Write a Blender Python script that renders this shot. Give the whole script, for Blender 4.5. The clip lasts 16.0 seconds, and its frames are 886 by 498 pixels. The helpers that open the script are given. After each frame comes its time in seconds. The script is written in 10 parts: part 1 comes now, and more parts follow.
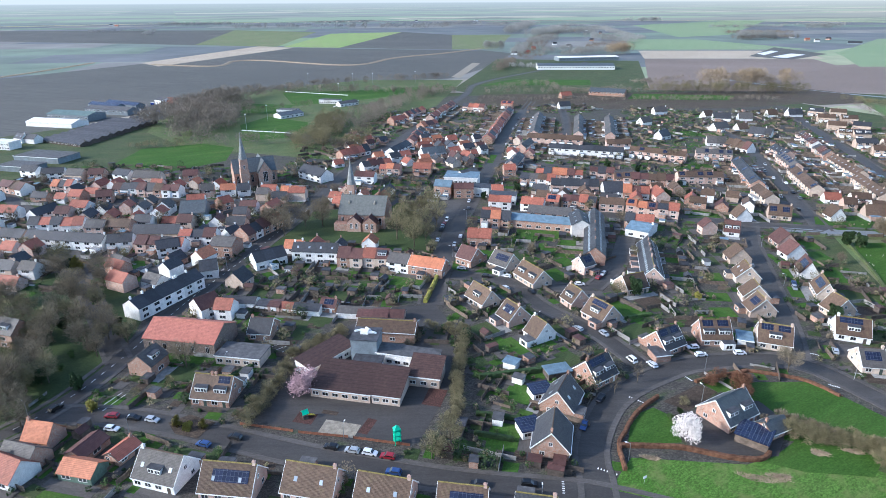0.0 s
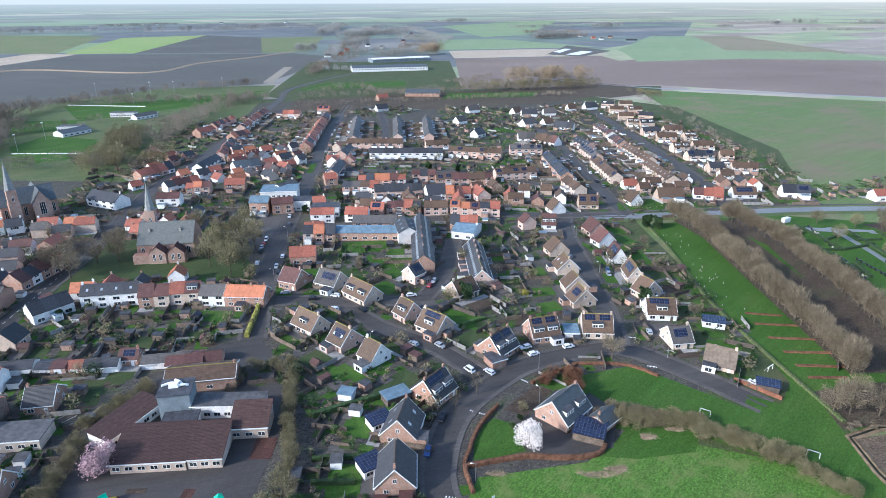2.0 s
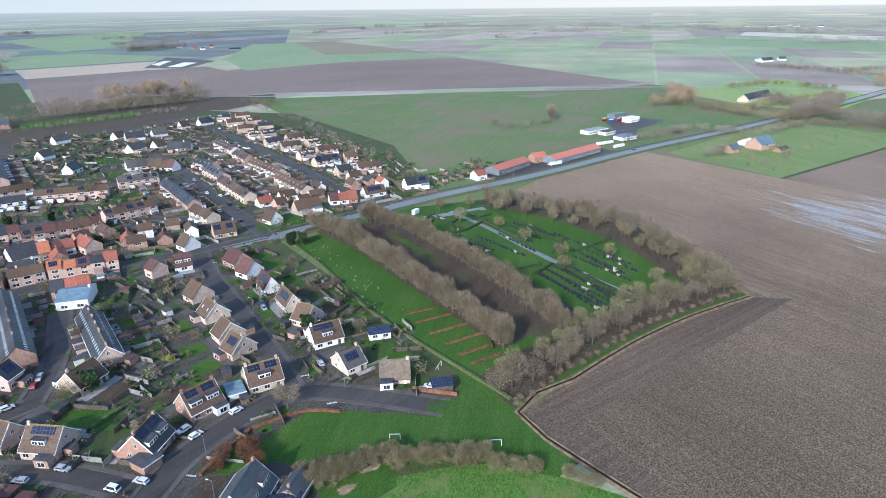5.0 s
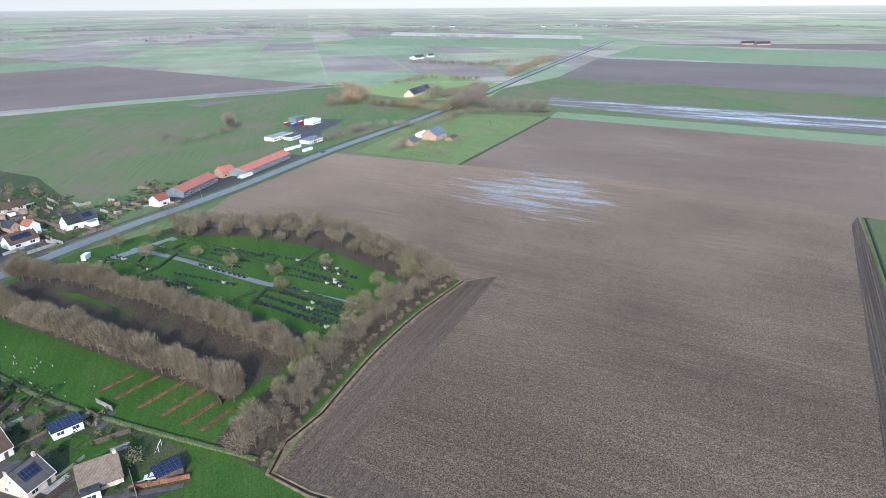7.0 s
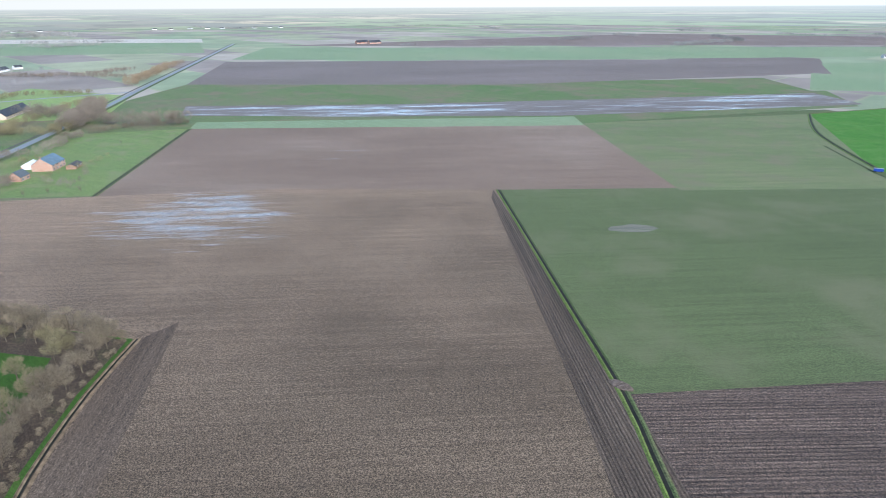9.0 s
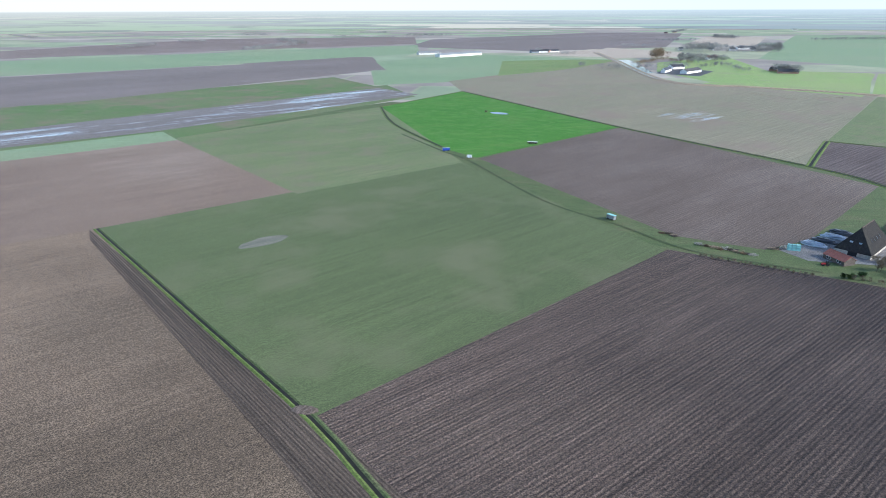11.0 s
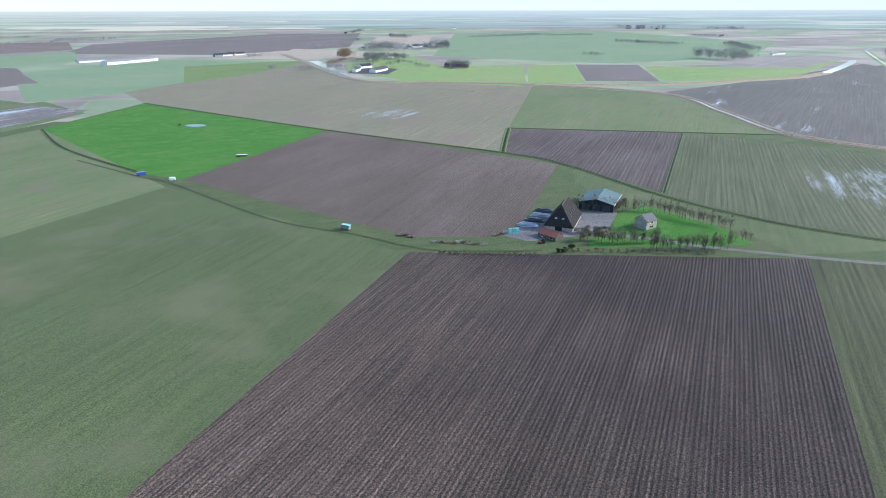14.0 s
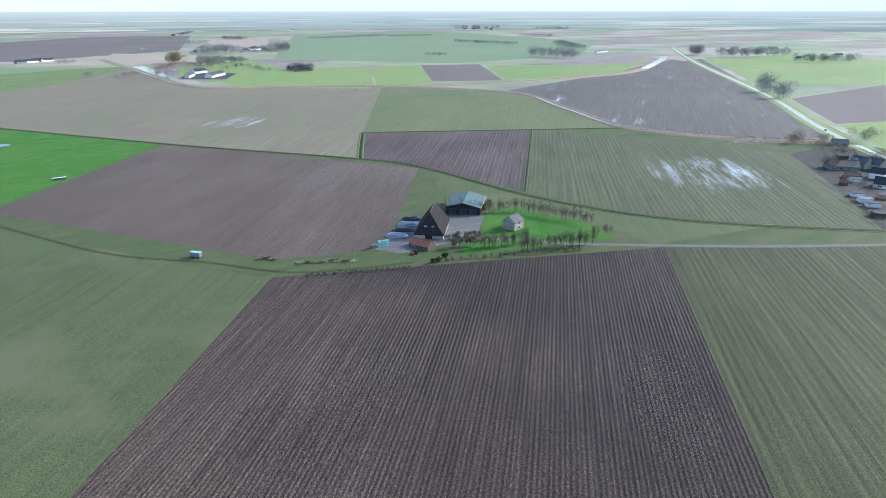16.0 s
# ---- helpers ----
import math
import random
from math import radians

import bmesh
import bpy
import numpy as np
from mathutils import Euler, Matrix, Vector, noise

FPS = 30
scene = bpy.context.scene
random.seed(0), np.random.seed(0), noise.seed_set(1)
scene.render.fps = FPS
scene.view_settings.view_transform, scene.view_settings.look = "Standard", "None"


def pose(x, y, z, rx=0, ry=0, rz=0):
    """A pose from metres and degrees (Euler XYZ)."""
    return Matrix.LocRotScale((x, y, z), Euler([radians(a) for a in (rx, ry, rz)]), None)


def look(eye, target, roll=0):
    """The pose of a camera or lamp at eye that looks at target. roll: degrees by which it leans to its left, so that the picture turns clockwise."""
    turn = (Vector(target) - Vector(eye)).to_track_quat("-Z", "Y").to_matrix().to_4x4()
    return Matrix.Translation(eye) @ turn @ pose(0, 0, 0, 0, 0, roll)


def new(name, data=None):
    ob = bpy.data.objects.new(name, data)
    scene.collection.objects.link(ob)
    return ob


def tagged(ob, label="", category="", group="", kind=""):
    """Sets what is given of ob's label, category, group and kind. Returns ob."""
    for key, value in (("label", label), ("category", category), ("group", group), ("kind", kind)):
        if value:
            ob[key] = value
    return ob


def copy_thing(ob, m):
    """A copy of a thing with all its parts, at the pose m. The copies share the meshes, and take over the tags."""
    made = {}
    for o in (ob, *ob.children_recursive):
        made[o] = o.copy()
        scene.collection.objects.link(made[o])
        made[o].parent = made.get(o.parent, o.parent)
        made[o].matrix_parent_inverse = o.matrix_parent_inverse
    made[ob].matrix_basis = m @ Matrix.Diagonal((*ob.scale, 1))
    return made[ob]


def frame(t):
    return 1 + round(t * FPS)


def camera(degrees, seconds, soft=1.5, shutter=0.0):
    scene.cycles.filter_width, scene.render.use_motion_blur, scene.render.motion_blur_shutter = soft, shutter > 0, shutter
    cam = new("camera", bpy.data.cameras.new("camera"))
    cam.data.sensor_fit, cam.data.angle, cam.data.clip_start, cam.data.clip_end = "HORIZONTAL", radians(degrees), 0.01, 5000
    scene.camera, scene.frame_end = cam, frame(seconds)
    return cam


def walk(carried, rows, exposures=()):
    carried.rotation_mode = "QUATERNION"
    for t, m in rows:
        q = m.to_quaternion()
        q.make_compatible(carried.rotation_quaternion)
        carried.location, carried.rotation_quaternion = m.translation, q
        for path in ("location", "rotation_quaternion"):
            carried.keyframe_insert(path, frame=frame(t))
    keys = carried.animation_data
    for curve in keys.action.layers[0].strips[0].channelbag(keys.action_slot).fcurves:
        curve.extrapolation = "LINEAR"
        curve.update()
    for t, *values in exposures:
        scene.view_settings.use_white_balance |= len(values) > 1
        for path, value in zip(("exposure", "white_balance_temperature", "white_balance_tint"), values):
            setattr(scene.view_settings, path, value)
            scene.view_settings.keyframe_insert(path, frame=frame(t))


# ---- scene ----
cam = camera(71.66, 16.0, soft=0.2)
# seconds, x, y, z, turn to the right, downward tilt, lean
FLIGHT = (
    (0.0, 0.00, 0.00, 114.99, 0.119, 21.937, -0.305),
    (0.5, 1.49, 3.34, 115.10, 1.838, 21.920, -0.352),
    (1.0, 3.01, 6.78, 115.23, 6.512, 21.903, -0.330),
    (1.5, 4.63, 10.39, 115.36, 11.760, 21.900, -0.254),
    (2.0, 6.42, 14.09, 115.46, 16.502, 21.883, -0.173),
    (2.5, 8.33, 17.80, 115.53, 21.757, 21.832, -0.155),
    (3.0, 10.50, 21.55, 115.55, 27.248, 21.769, -0.062),
    (3.2, 11.60, 23.02, 115.53, 29.425, 21.757, -0.079),
    (5.3, 25.42, 37.65, 114.86, 54.510, 21.418, -0.592),
    (5.5, 26.80, 39.08, 114.79, 57.334, 21.428, -0.581),
    (6.0, 30.42, 42.76, 114.58, 64.555, 21.427, -0.499),
    (6.5, 34.39, 46.25, 114.41, 72.077, 21.448, -0.383),
    (7.0, 38.82, 49.39, 114.31, 79.879, 21.481, -0.405),
    (7.5, 43.70, 52.09, 114.28, 87.868, 21.504, -0.420),
    (8.0, 48.70, 54.20, 114.27, 95.851, 21.539, -0.379),
    (8.5, 53.62, 55.62, 114.28, 104.033, 21.541, -0.351),
    (9.0, 58.37, 56.52, 114.34, 112.621, 21.519, -0.303),
    (9.5, 62.82, 57.06, 114.47, 121.628, 21.465, -0.240),
    (10.0, 66.86, 57.07, 114.69, 130.918, 21.341, -0.199),
    (10.2, 68.41, 56.71, 114.81, 134.643, 21.314, -0.204),
    (12.3, 83.97, 48.91, 116.31, 166.449, 21.327, -0.190),
    (12.5, 85.22, 47.82, 116.42, 167.317, 21.329, -0.192),
    (13.0, 87.84, 44.31, 116.58, 170.108, 21.335, -0.127),
    (13.5, 90.09, 40.12, 116.68, 173.655, 21.316, -0.166),
    (14.0, 91.99, 35.55, 116.74, 177.416, 21.311, -0.114),
    (14.5, 93.53, 30.72, 116.78, 181.240, 21.304, -0.112),
    (15.0, 94.78, 25.86, 116.81, 185.049, 21.277, -0.113),
    (15.5, 95.88, 21.09, 116.86, 188.830, 21.277, -0.096),
    (16.0, 96.91, 16.37, 116.92, 191.508, 21.254, -0.031),
)
walk(cam, [(t, pose(x, y, z, 90 - tilt, 0, -turn) @ pose(0, 0, 0, 0, 0, lean)) for t, x, y, z, turn, tilt, lean in FLIGHT],
     exposures=((0, 1.22, 5650, 10), (2.5, 1.22, 5650, 10), (5.5, 1.1, 5650, 10), (16, 1.08, 5650, 10)))

# ---- light ----
SUN_AZ, SUN_EL = radians(258), radians(27)
world = bpy.data.worlds.new("sky")
scene.world = world
world.use_nodes = True
wn = world.node_tree.nodes
sky = wn.new("ShaderNodeTexSky")
sky.sky_type, sky.sun_disc = "NISHITA", False
sky.sun_elevation, sky.sun_rotation = SUN_EL, SUN_AZ
sky.air_density, sky.dust_density, sky.ozone_density = 1.0, 1.2, 1.0
wn["Background"].inputs["Strength"].default_value = 0.15
world.node_tree.links.new(sky.outputs[0], wn["Background"].inputs["Color"])
sun = new("sun", bpy.data.lights.new("sun", "SUN"))
sun.data.energy, sun.data.angle, sun.data.color = 2.4, radians(3.0), (1.0, 0.94, 0.86)
sun.matrix_world = look((math.sin(SUN_AZ) * math.cos(SUN_EL) * 100, math.cos(SUN_AZ) * math.cos(SUN_EL) * 100, math.sin(SUN_EL) * 100), (0, 0, 0))

# ---- materials ----
MATS = {}


class Nodes:
    """Short hand for building one material's node tree."""

    def __init__(self, name, rough=0.85, metal=0.0, spec=0.3):
        self.m = bpy.data.materials.new(name)
        self.m.use_nodes = True
        self.t = self.m.node_tree
        self.b = self.t.nodes["Principled BSDF"]
        self.b.inputs["Roughness"].default_value = rough
        self.b.inputs["Metallic"].default_value = metal
        self.b.inputs["Specular IOR Level"].default_value = spec
        self.co = self.t.nodes.new("ShaderNodeTexCoord").outputs["Object"]
        MATS[name] = self.m

    def add(self, kind, **sets):
        n = self.t.nodes.new(kind)
        for k, v in sets.items():
            if k in n.inputs:
                n.inputs[k].default_value = v
            else:
                setattr(n, k, v)
        return n

    def link(self, a, b):
        self.t.links.new(a, b)

    def turned(self, deg=0.0, scale=(1, 1, 1), src=None):
        src = src or self.co
        for turn, size in ((radians(deg), (1, 1, 1)), (0.0, scale)):
            n = self.add("ShaderNodeMapping")
            n.inputs["Rotation"].default_value = (0, 0, turn)
            n.inputs["Scale"].default_value = size
            self.link(src, n.inputs["Vector"])
            src = n.outputs[0]
        return src

    def noise(self, scale, detail=3.0, rough=0.55, src=None):
        n = self.add("ShaderNodeTexNoise", Scale=scale, Detail=detail, Roughness=rough)
        self.link(src or self.co, n.inputs["Vector"])
        return n.outputs["Fac"]

    def ramp(self, fac, *stops, constant=False):
        n = self.add("ShaderNodeValToRGB")
        if constant:
            n.color_ramp.interpolation = "CONSTANT"
        el = n.color_ramp.elements
        while len(el) < len(stops):
            el.new(0.5)
        for e, (p, c) in zip(el, stops):
            e.position, e.color = p, (*c, 1) if len(c) == 3 else c
        self.link(fac, n.inputs[0])
        return n.outputs[0]

    def mix(self, fac, a, b, kind="MIX"):
        n = self.add("ShaderNodeMix", data_type="RGBA", blend_type=kind)
        for s, v in ((0, fac), (6, a), (7, b)):
            if hasattr(v, "links"):
                self.link(v, n.inputs[s])
            elif s == 0:
                n.inputs[s].default_value = v
            else:
                n.inputs[s].default_value = (*v, 1)
        return n.outputs[2]

    def math(self, op, a, b=0.0):
        n = self.add("ShaderNodeMath", operation=op)
        for i, v in enumerate((a, b)):
            if hasattr(v, "links"):
                self.link(v, n.inputs[i])
            else:
                n.inputs[i].default_value = v
        return n.outputs[0]

    def random(self):
        return self.add("ShaderNodeObjectInfo").outputs["Random"]

    def color(self, c):
        self.link(c, self.b.inputs["Base Color"])

    def bump(self, h, dist=0.05, strength=0.6):
        n = self.add("ShaderNodeBump", Strength=strength, Distance=dist)
        self.link(h, n.inputs["Height"])
        self.link(n.outputs[0], self.b.inputs["Normal"])


def shade(c, f):
    return tuple(min(1, v * f) for v in c)


def plain(name, c, rough=0.8, metal=0.0, vary=0.25, scale=1.5, spec=0.3):
    n = Nodes(name, rough, metal, spec)
    a = n.ramp(n.noise(scale), (0.3, shade(c, 1 - vary)), (0.7, shade(c, 1 + vary)))
    b = n.ramp(n.noise(scale * 9, 2), (0.25, (0.75,) * 3), (0.75, (1.15,) * 3))
    r = n.ramp(n.random(), (0, (0.82,) * 3), (1, (1.12,) * 3))
    n.color(n.mix(1.0, n.mix(1.0, a, b, "MULTIPLY"), r, "MULTIPLY"))
    return n


def roof_tiles(name, c, moss=0.25, spec=0.28, rough=0.62):
    n = Nodes(name, rough, 0, spec)
    wave = n.add("ShaderNodeTexWave", wave_type="BANDS", bands_direction="X", Scale=1.05, Distortion=0.4)
    n.link(n.co, wave.inputs["Vector"])
    rows = n.add("ShaderNodeTexWave", wave_type="BANDS", bands_direction="Z", wave_profile="SAW", Scale=1.25, Distortion=0.2)
    n.link(n.co, rows.inputs["Vector"])
    blot = n.noise(0.9, 4, 0.65)
    base = n.ramp(blot, (0.3, shade(c, 0.72)), (0.7, shade(c, 1.25)))
    grain = n.ramp(n.noise(7, 2), (0.3, (0.78,) * 3), (0.75, (1.18,) * 3))
    base = n.mix(1.0, base, grain, "MULTIPLY")
    base = n.mix(n.ramp(n.noise(0.45, 5, 0.7), (0.56, (0, 0, 0)), (0.75, (moss,) * 3)), base, (0.13, 0.12, 0.05))
    base = n.mix(1.0, base, n.ramp(rows.outputs["Fac"], (0.0, (0.7,) * 3), (0.35, (1.05,) * 3)), "MULTIPLY")
    n.color(n.mix(1.0, base, n.ramp(n.random(), (0, (0.75,) * 3), (1, (1.2,) * 3)), "MULTIPLY"))
    n.bump(n.math("ADD", wave.outputs["Fac"], rows.outputs["Fac"]), 0.05, 0.5)


def bricks(name, c, c2, mortar):
    n = Nodes(name, 0.88, 0, 0.2)
    b = n.add("ShaderNodeTexBrick", Scale=1.0)
    b.inputs["Brick Width"].default_value, b.inputs["Row Height"].default_value, b.inputs["Mortar Size"].default_value = 0.22, 0.065, 0.008
    sep = n.add("ShaderNodeSeparateXYZ")
    n.link(n.co, sep.inputs[0])
    com = n.add("ShaderNodeCombineXYZ")
    n.link(n.math("ADD", sep.outputs[0], sep.outputs[1]), com.inputs[0])
    n.link(sep.outputs[2], com.inputs[1])
    n.link(com.outputs[0], b.inputs["Vector"])
    for k, v in (("Color1", c), ("Color2", c2), ("Mortar", mortar)):
        b.inputs[k].default_value = (*v, 1)
    stain = n.ramp(n.noise(0.6, 4, 0.65), (0.3, (0.74,) * 3), (0.7, (1.15,) * 3))
    r = n.ramp(n.random(), (0, (0.85, 0.82, 0.8)), (0.5, (1.0, 0.98, 0.95)), (1, (1.1, 1.12, 1.12)))
    n.color(n.mix(1.0, n.mix(1.0, b.outputs["Color"], stain, "MULTIPLY"), r, "MULTIPLY"))
    n.bump(b.outputs["Fac"], -0.01, 0.5)


roof_tiles("brown", (0.098, 0.062, 0.041), 0.45)
roof_tiles("grey", (0.088, 0.08, 0.074), 0.2)
roof_tiles("dark", (0.042, 0.043, 0.048), 0.12, 0.35, 0.55)
roof_tiles("slate", (0.075, 0.085, 0.09), 0.15, 0.45, 0.5)
roof_tiles("pale_slate", (0.26, 0.27, 0.265), 0.1, 0.2, 0.7)
roof_tiles("red", (0.31, 0.105, 0.068), 0.25)
roof_tiles("orange", (0.42, 0.155, 0.08), 0.15)
roof_tiles("maroon", (0.098, 0.046, 0.039), 0.15)
roof_tiles("schoolroof", (0.062, 0.034, 0.028), 0.12, 0.25, 0.65)
roof_tiles("churchslate", (0.14, 0.145, 0.132), 0.2, 0.4, 0.55)
roof_tiles("thatch", (0.17, 0.135, 0.105), 0.3, 0.1, 0.95)
plain("blue", (0.13, 0.19, 0.235), 0.6, 0.0, 0.25, 0.4, 0.3)
plain("flatgrey", (0.085, 0.083, 0.085), 0.8, 0, 0.35, 0.5)
plain("bitumen", (0.055, 0.057, 0.065), 0.75, 0, 0.4, 0.5)
bricks("brick", (0.32, 0.16, 0.11), (0.4, 0.22, 0.15), (0.4, 0.36, 0.32))
bricks("pink", (0.52, 0.33, 0.265), (0.58, 0.39, 0.315), (0.5, 0.45, 0.4))
bricks("beige", (0.5, 0.385, 0.3), (0.57, 0.44, 0.35), (0.48, 0.42, 0.36))
bricks("purple", (0.2, 0.11, 0.1), (0.27, 0.15, 0.13), (0.35, 0.3, 0.28))
bricks("churchbrick", (0.34, 0.18, 0.13), (0.42, 0.25, 0.18), (0.4, 0.36, 0.32))
plain("white", (0.74, 0.73, 0.7), 0.75, 0, 0.12, 0.5)
plain("greyblock", (0.17, 0.2, 0.22), 0.6, 0, 0.2, 0.4)
plain("green", (0.12, 0.18, 0.14), 0.7, 0, 0.3, 0.8)
plain("blackboard", (0.02, 0.022, 0.025), 0.7, 0, 0.3, 1.2)
plain("trim_white", (0.78, 0.78, 0.76), 0.5, 0, 0.08, 1.0)
plain("stone", (0.38, 0.35, 0.3), 0.8, 0, 0.25, 0.8)
plain("timber", (0.1, 0.08, 0.066), 0.85, 0, 0.4, 1.0)
plain("fencewood", (0.15, 0.115, 0.088), 0.9, 0, 0.4, 0.9)
plain("metal_grey", (0.36, 0.38, 0.4), 0.4, 0.7, 0.15, 1.0)
plain("steel_roof", (0.13, 0.18, 0.175), 0.8, 0.0, 0.2, 0.3, 0.1)
plain("tarp", (0.03, 0.032, 0.038), 0.35, 0, 0.4, 0.5, 0.5)
plain("teal", (0.25, 0.5, 0.46), 0.6, 0, 0.25, 0.8)
plain("playgreen", (0.02, 0.42, 0.24), 0.5, 0, 0.15, 1.0)
plain("yellow", (0.6, 0.42, 0.03), 0.5, 0, 0.2, 1.0)
plain("bluepaint", (0.03, 0.08, 0.4), 0.5, 0, 0.2, 1.0)
plain("redpaint", (0.4, 0.03, 0.03), 0.5, 0, 0.2, 1.0)
plain("door_dark", (0.05, 0.07, 0.06), 0.5, 0, 0.3, 1.0)
plain("rubber", (0.015, 0.015, 0.016), 0.8, 0, 0.2, 3.0)
plain("bark", (0.115, 0.095, 0.07), 0.95, 0, 0.35, 2.0, 0.1)
plain("twig", (0.19, 0.156, 0.108), 0.95, 0, 0.3, 0.6, 0.1)
plain("twig_grey", (0.185, 0.152, 0.105), 0.95, 0, 0.3, 0.6, 0.1)
plain("twig_olive", (0.2, 0.175, 0.1), 0.95, 0, 0.3, 0.6, 0.1)
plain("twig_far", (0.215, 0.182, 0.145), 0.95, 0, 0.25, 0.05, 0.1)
# twigs of far trees, paled by haze put into the colour
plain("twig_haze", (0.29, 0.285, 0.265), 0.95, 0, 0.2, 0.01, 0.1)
plain("twig_gold", (0.29, 0.225, 0.15), 0.95, 0, 0.25, 0.1, 0.1)
roof_tiles("salmon", (0.43, 0.15, 0.105), 0.08)
plain("ridge_moss", (0.21, 0.17, 0.055), 0.9, 0, 0.4, 1.5)
plain("redfence", (0.2, 0.085, 0.05), 0.8, 0, 0.3, 1.0)
plain("leaf_dark", (0.035, 0.06, 0.022), 0.8, 0, 0.4, 0.8, 0.2)
plain("leaf_green", (0.06, 0.1, 0.03), 0.8, 0, 0.4, 0.8, 0.2)
plain("leaf_yellow", (0.24, 0.22, 0.05), 0.8, 0, 0.35, 0.8, 0.2)
plain("blossom_white", (0.66, 0.6, 0.56), 0.8, 0, 0.15, 0.8, 0.2)
plain("blossom_pink", (0.36, 0.24, 0.25), 0.8, 0, 0.3, 0.8, 0.2)
plain("beech", (0.15, 0.076, 0.046), 0.9, 0, 0.4, 0.8, 0.1)
plain("reed", (0.34, 0.265, 0.18), 0.95, 0, 0.35, 0.4, 0.1)
plain("reed_red", (0.2, 0.145, 0.09), 0.95, 0, 0.4, 0.4, 0.1)
plain("granite", (0.025, 0.027, 0.03), 0.45, 0, 0.4, 1.5, 0.4)
plain("concrete", (0.27, 0.26, 0.245), 0.85, 0, 0.3, 0.7)
plain("sand", (0.3, 0.26, 0.2), 0.95, 0, 0.3, 0.6)
glass = Nodes("glass", 0.08, 0, 0.6)
glass.color(glass.ramp(glass.random(), (0, (0.012, 0.015, 0.018)), (1, (0.06, 0.065, 0.07))))
solar = Nodes("solar", 0.25, 0, 0.28)
_b = solar.add("ShaderNodeTexBrick", offset=0.0, Scale=1.0)
_b.inputs["Brick Width"].default_value, _b.inputs["Row Height"].default_value, _b.inputs["Mortar Size"].default_value = 1.0, 1.2, 0.03
for _k, _v in (("Color1", (0.012, 0.016, 0.035, 1)), ("Color2", (0.018, 0.024, 0.055, 1)), ("Mortar", (0.09, 0.1, 0.13, 1))):
    _b.inputs[_k].default_value = _v
solar.link(solar.co, _b.inputs["Vector"])
solar.color(_b.outputs["Color"])
for _n, _c in (("car_white", (0.75, 0.76, 0.78)), ("car_silver", (0.4, 0.42, 0.44)), ("car_black", (0.012, 0.013, 0.016)), ("car_grey", (0.09, 0.1, 0.11)), ("car_blue", (0.03, 0.07, 0.2)), ("car_red", (0.28, 0.02, 0.03))):
    plain(_n, _c, 0.28, 0.2, 0.05, 1.0, 0.6)


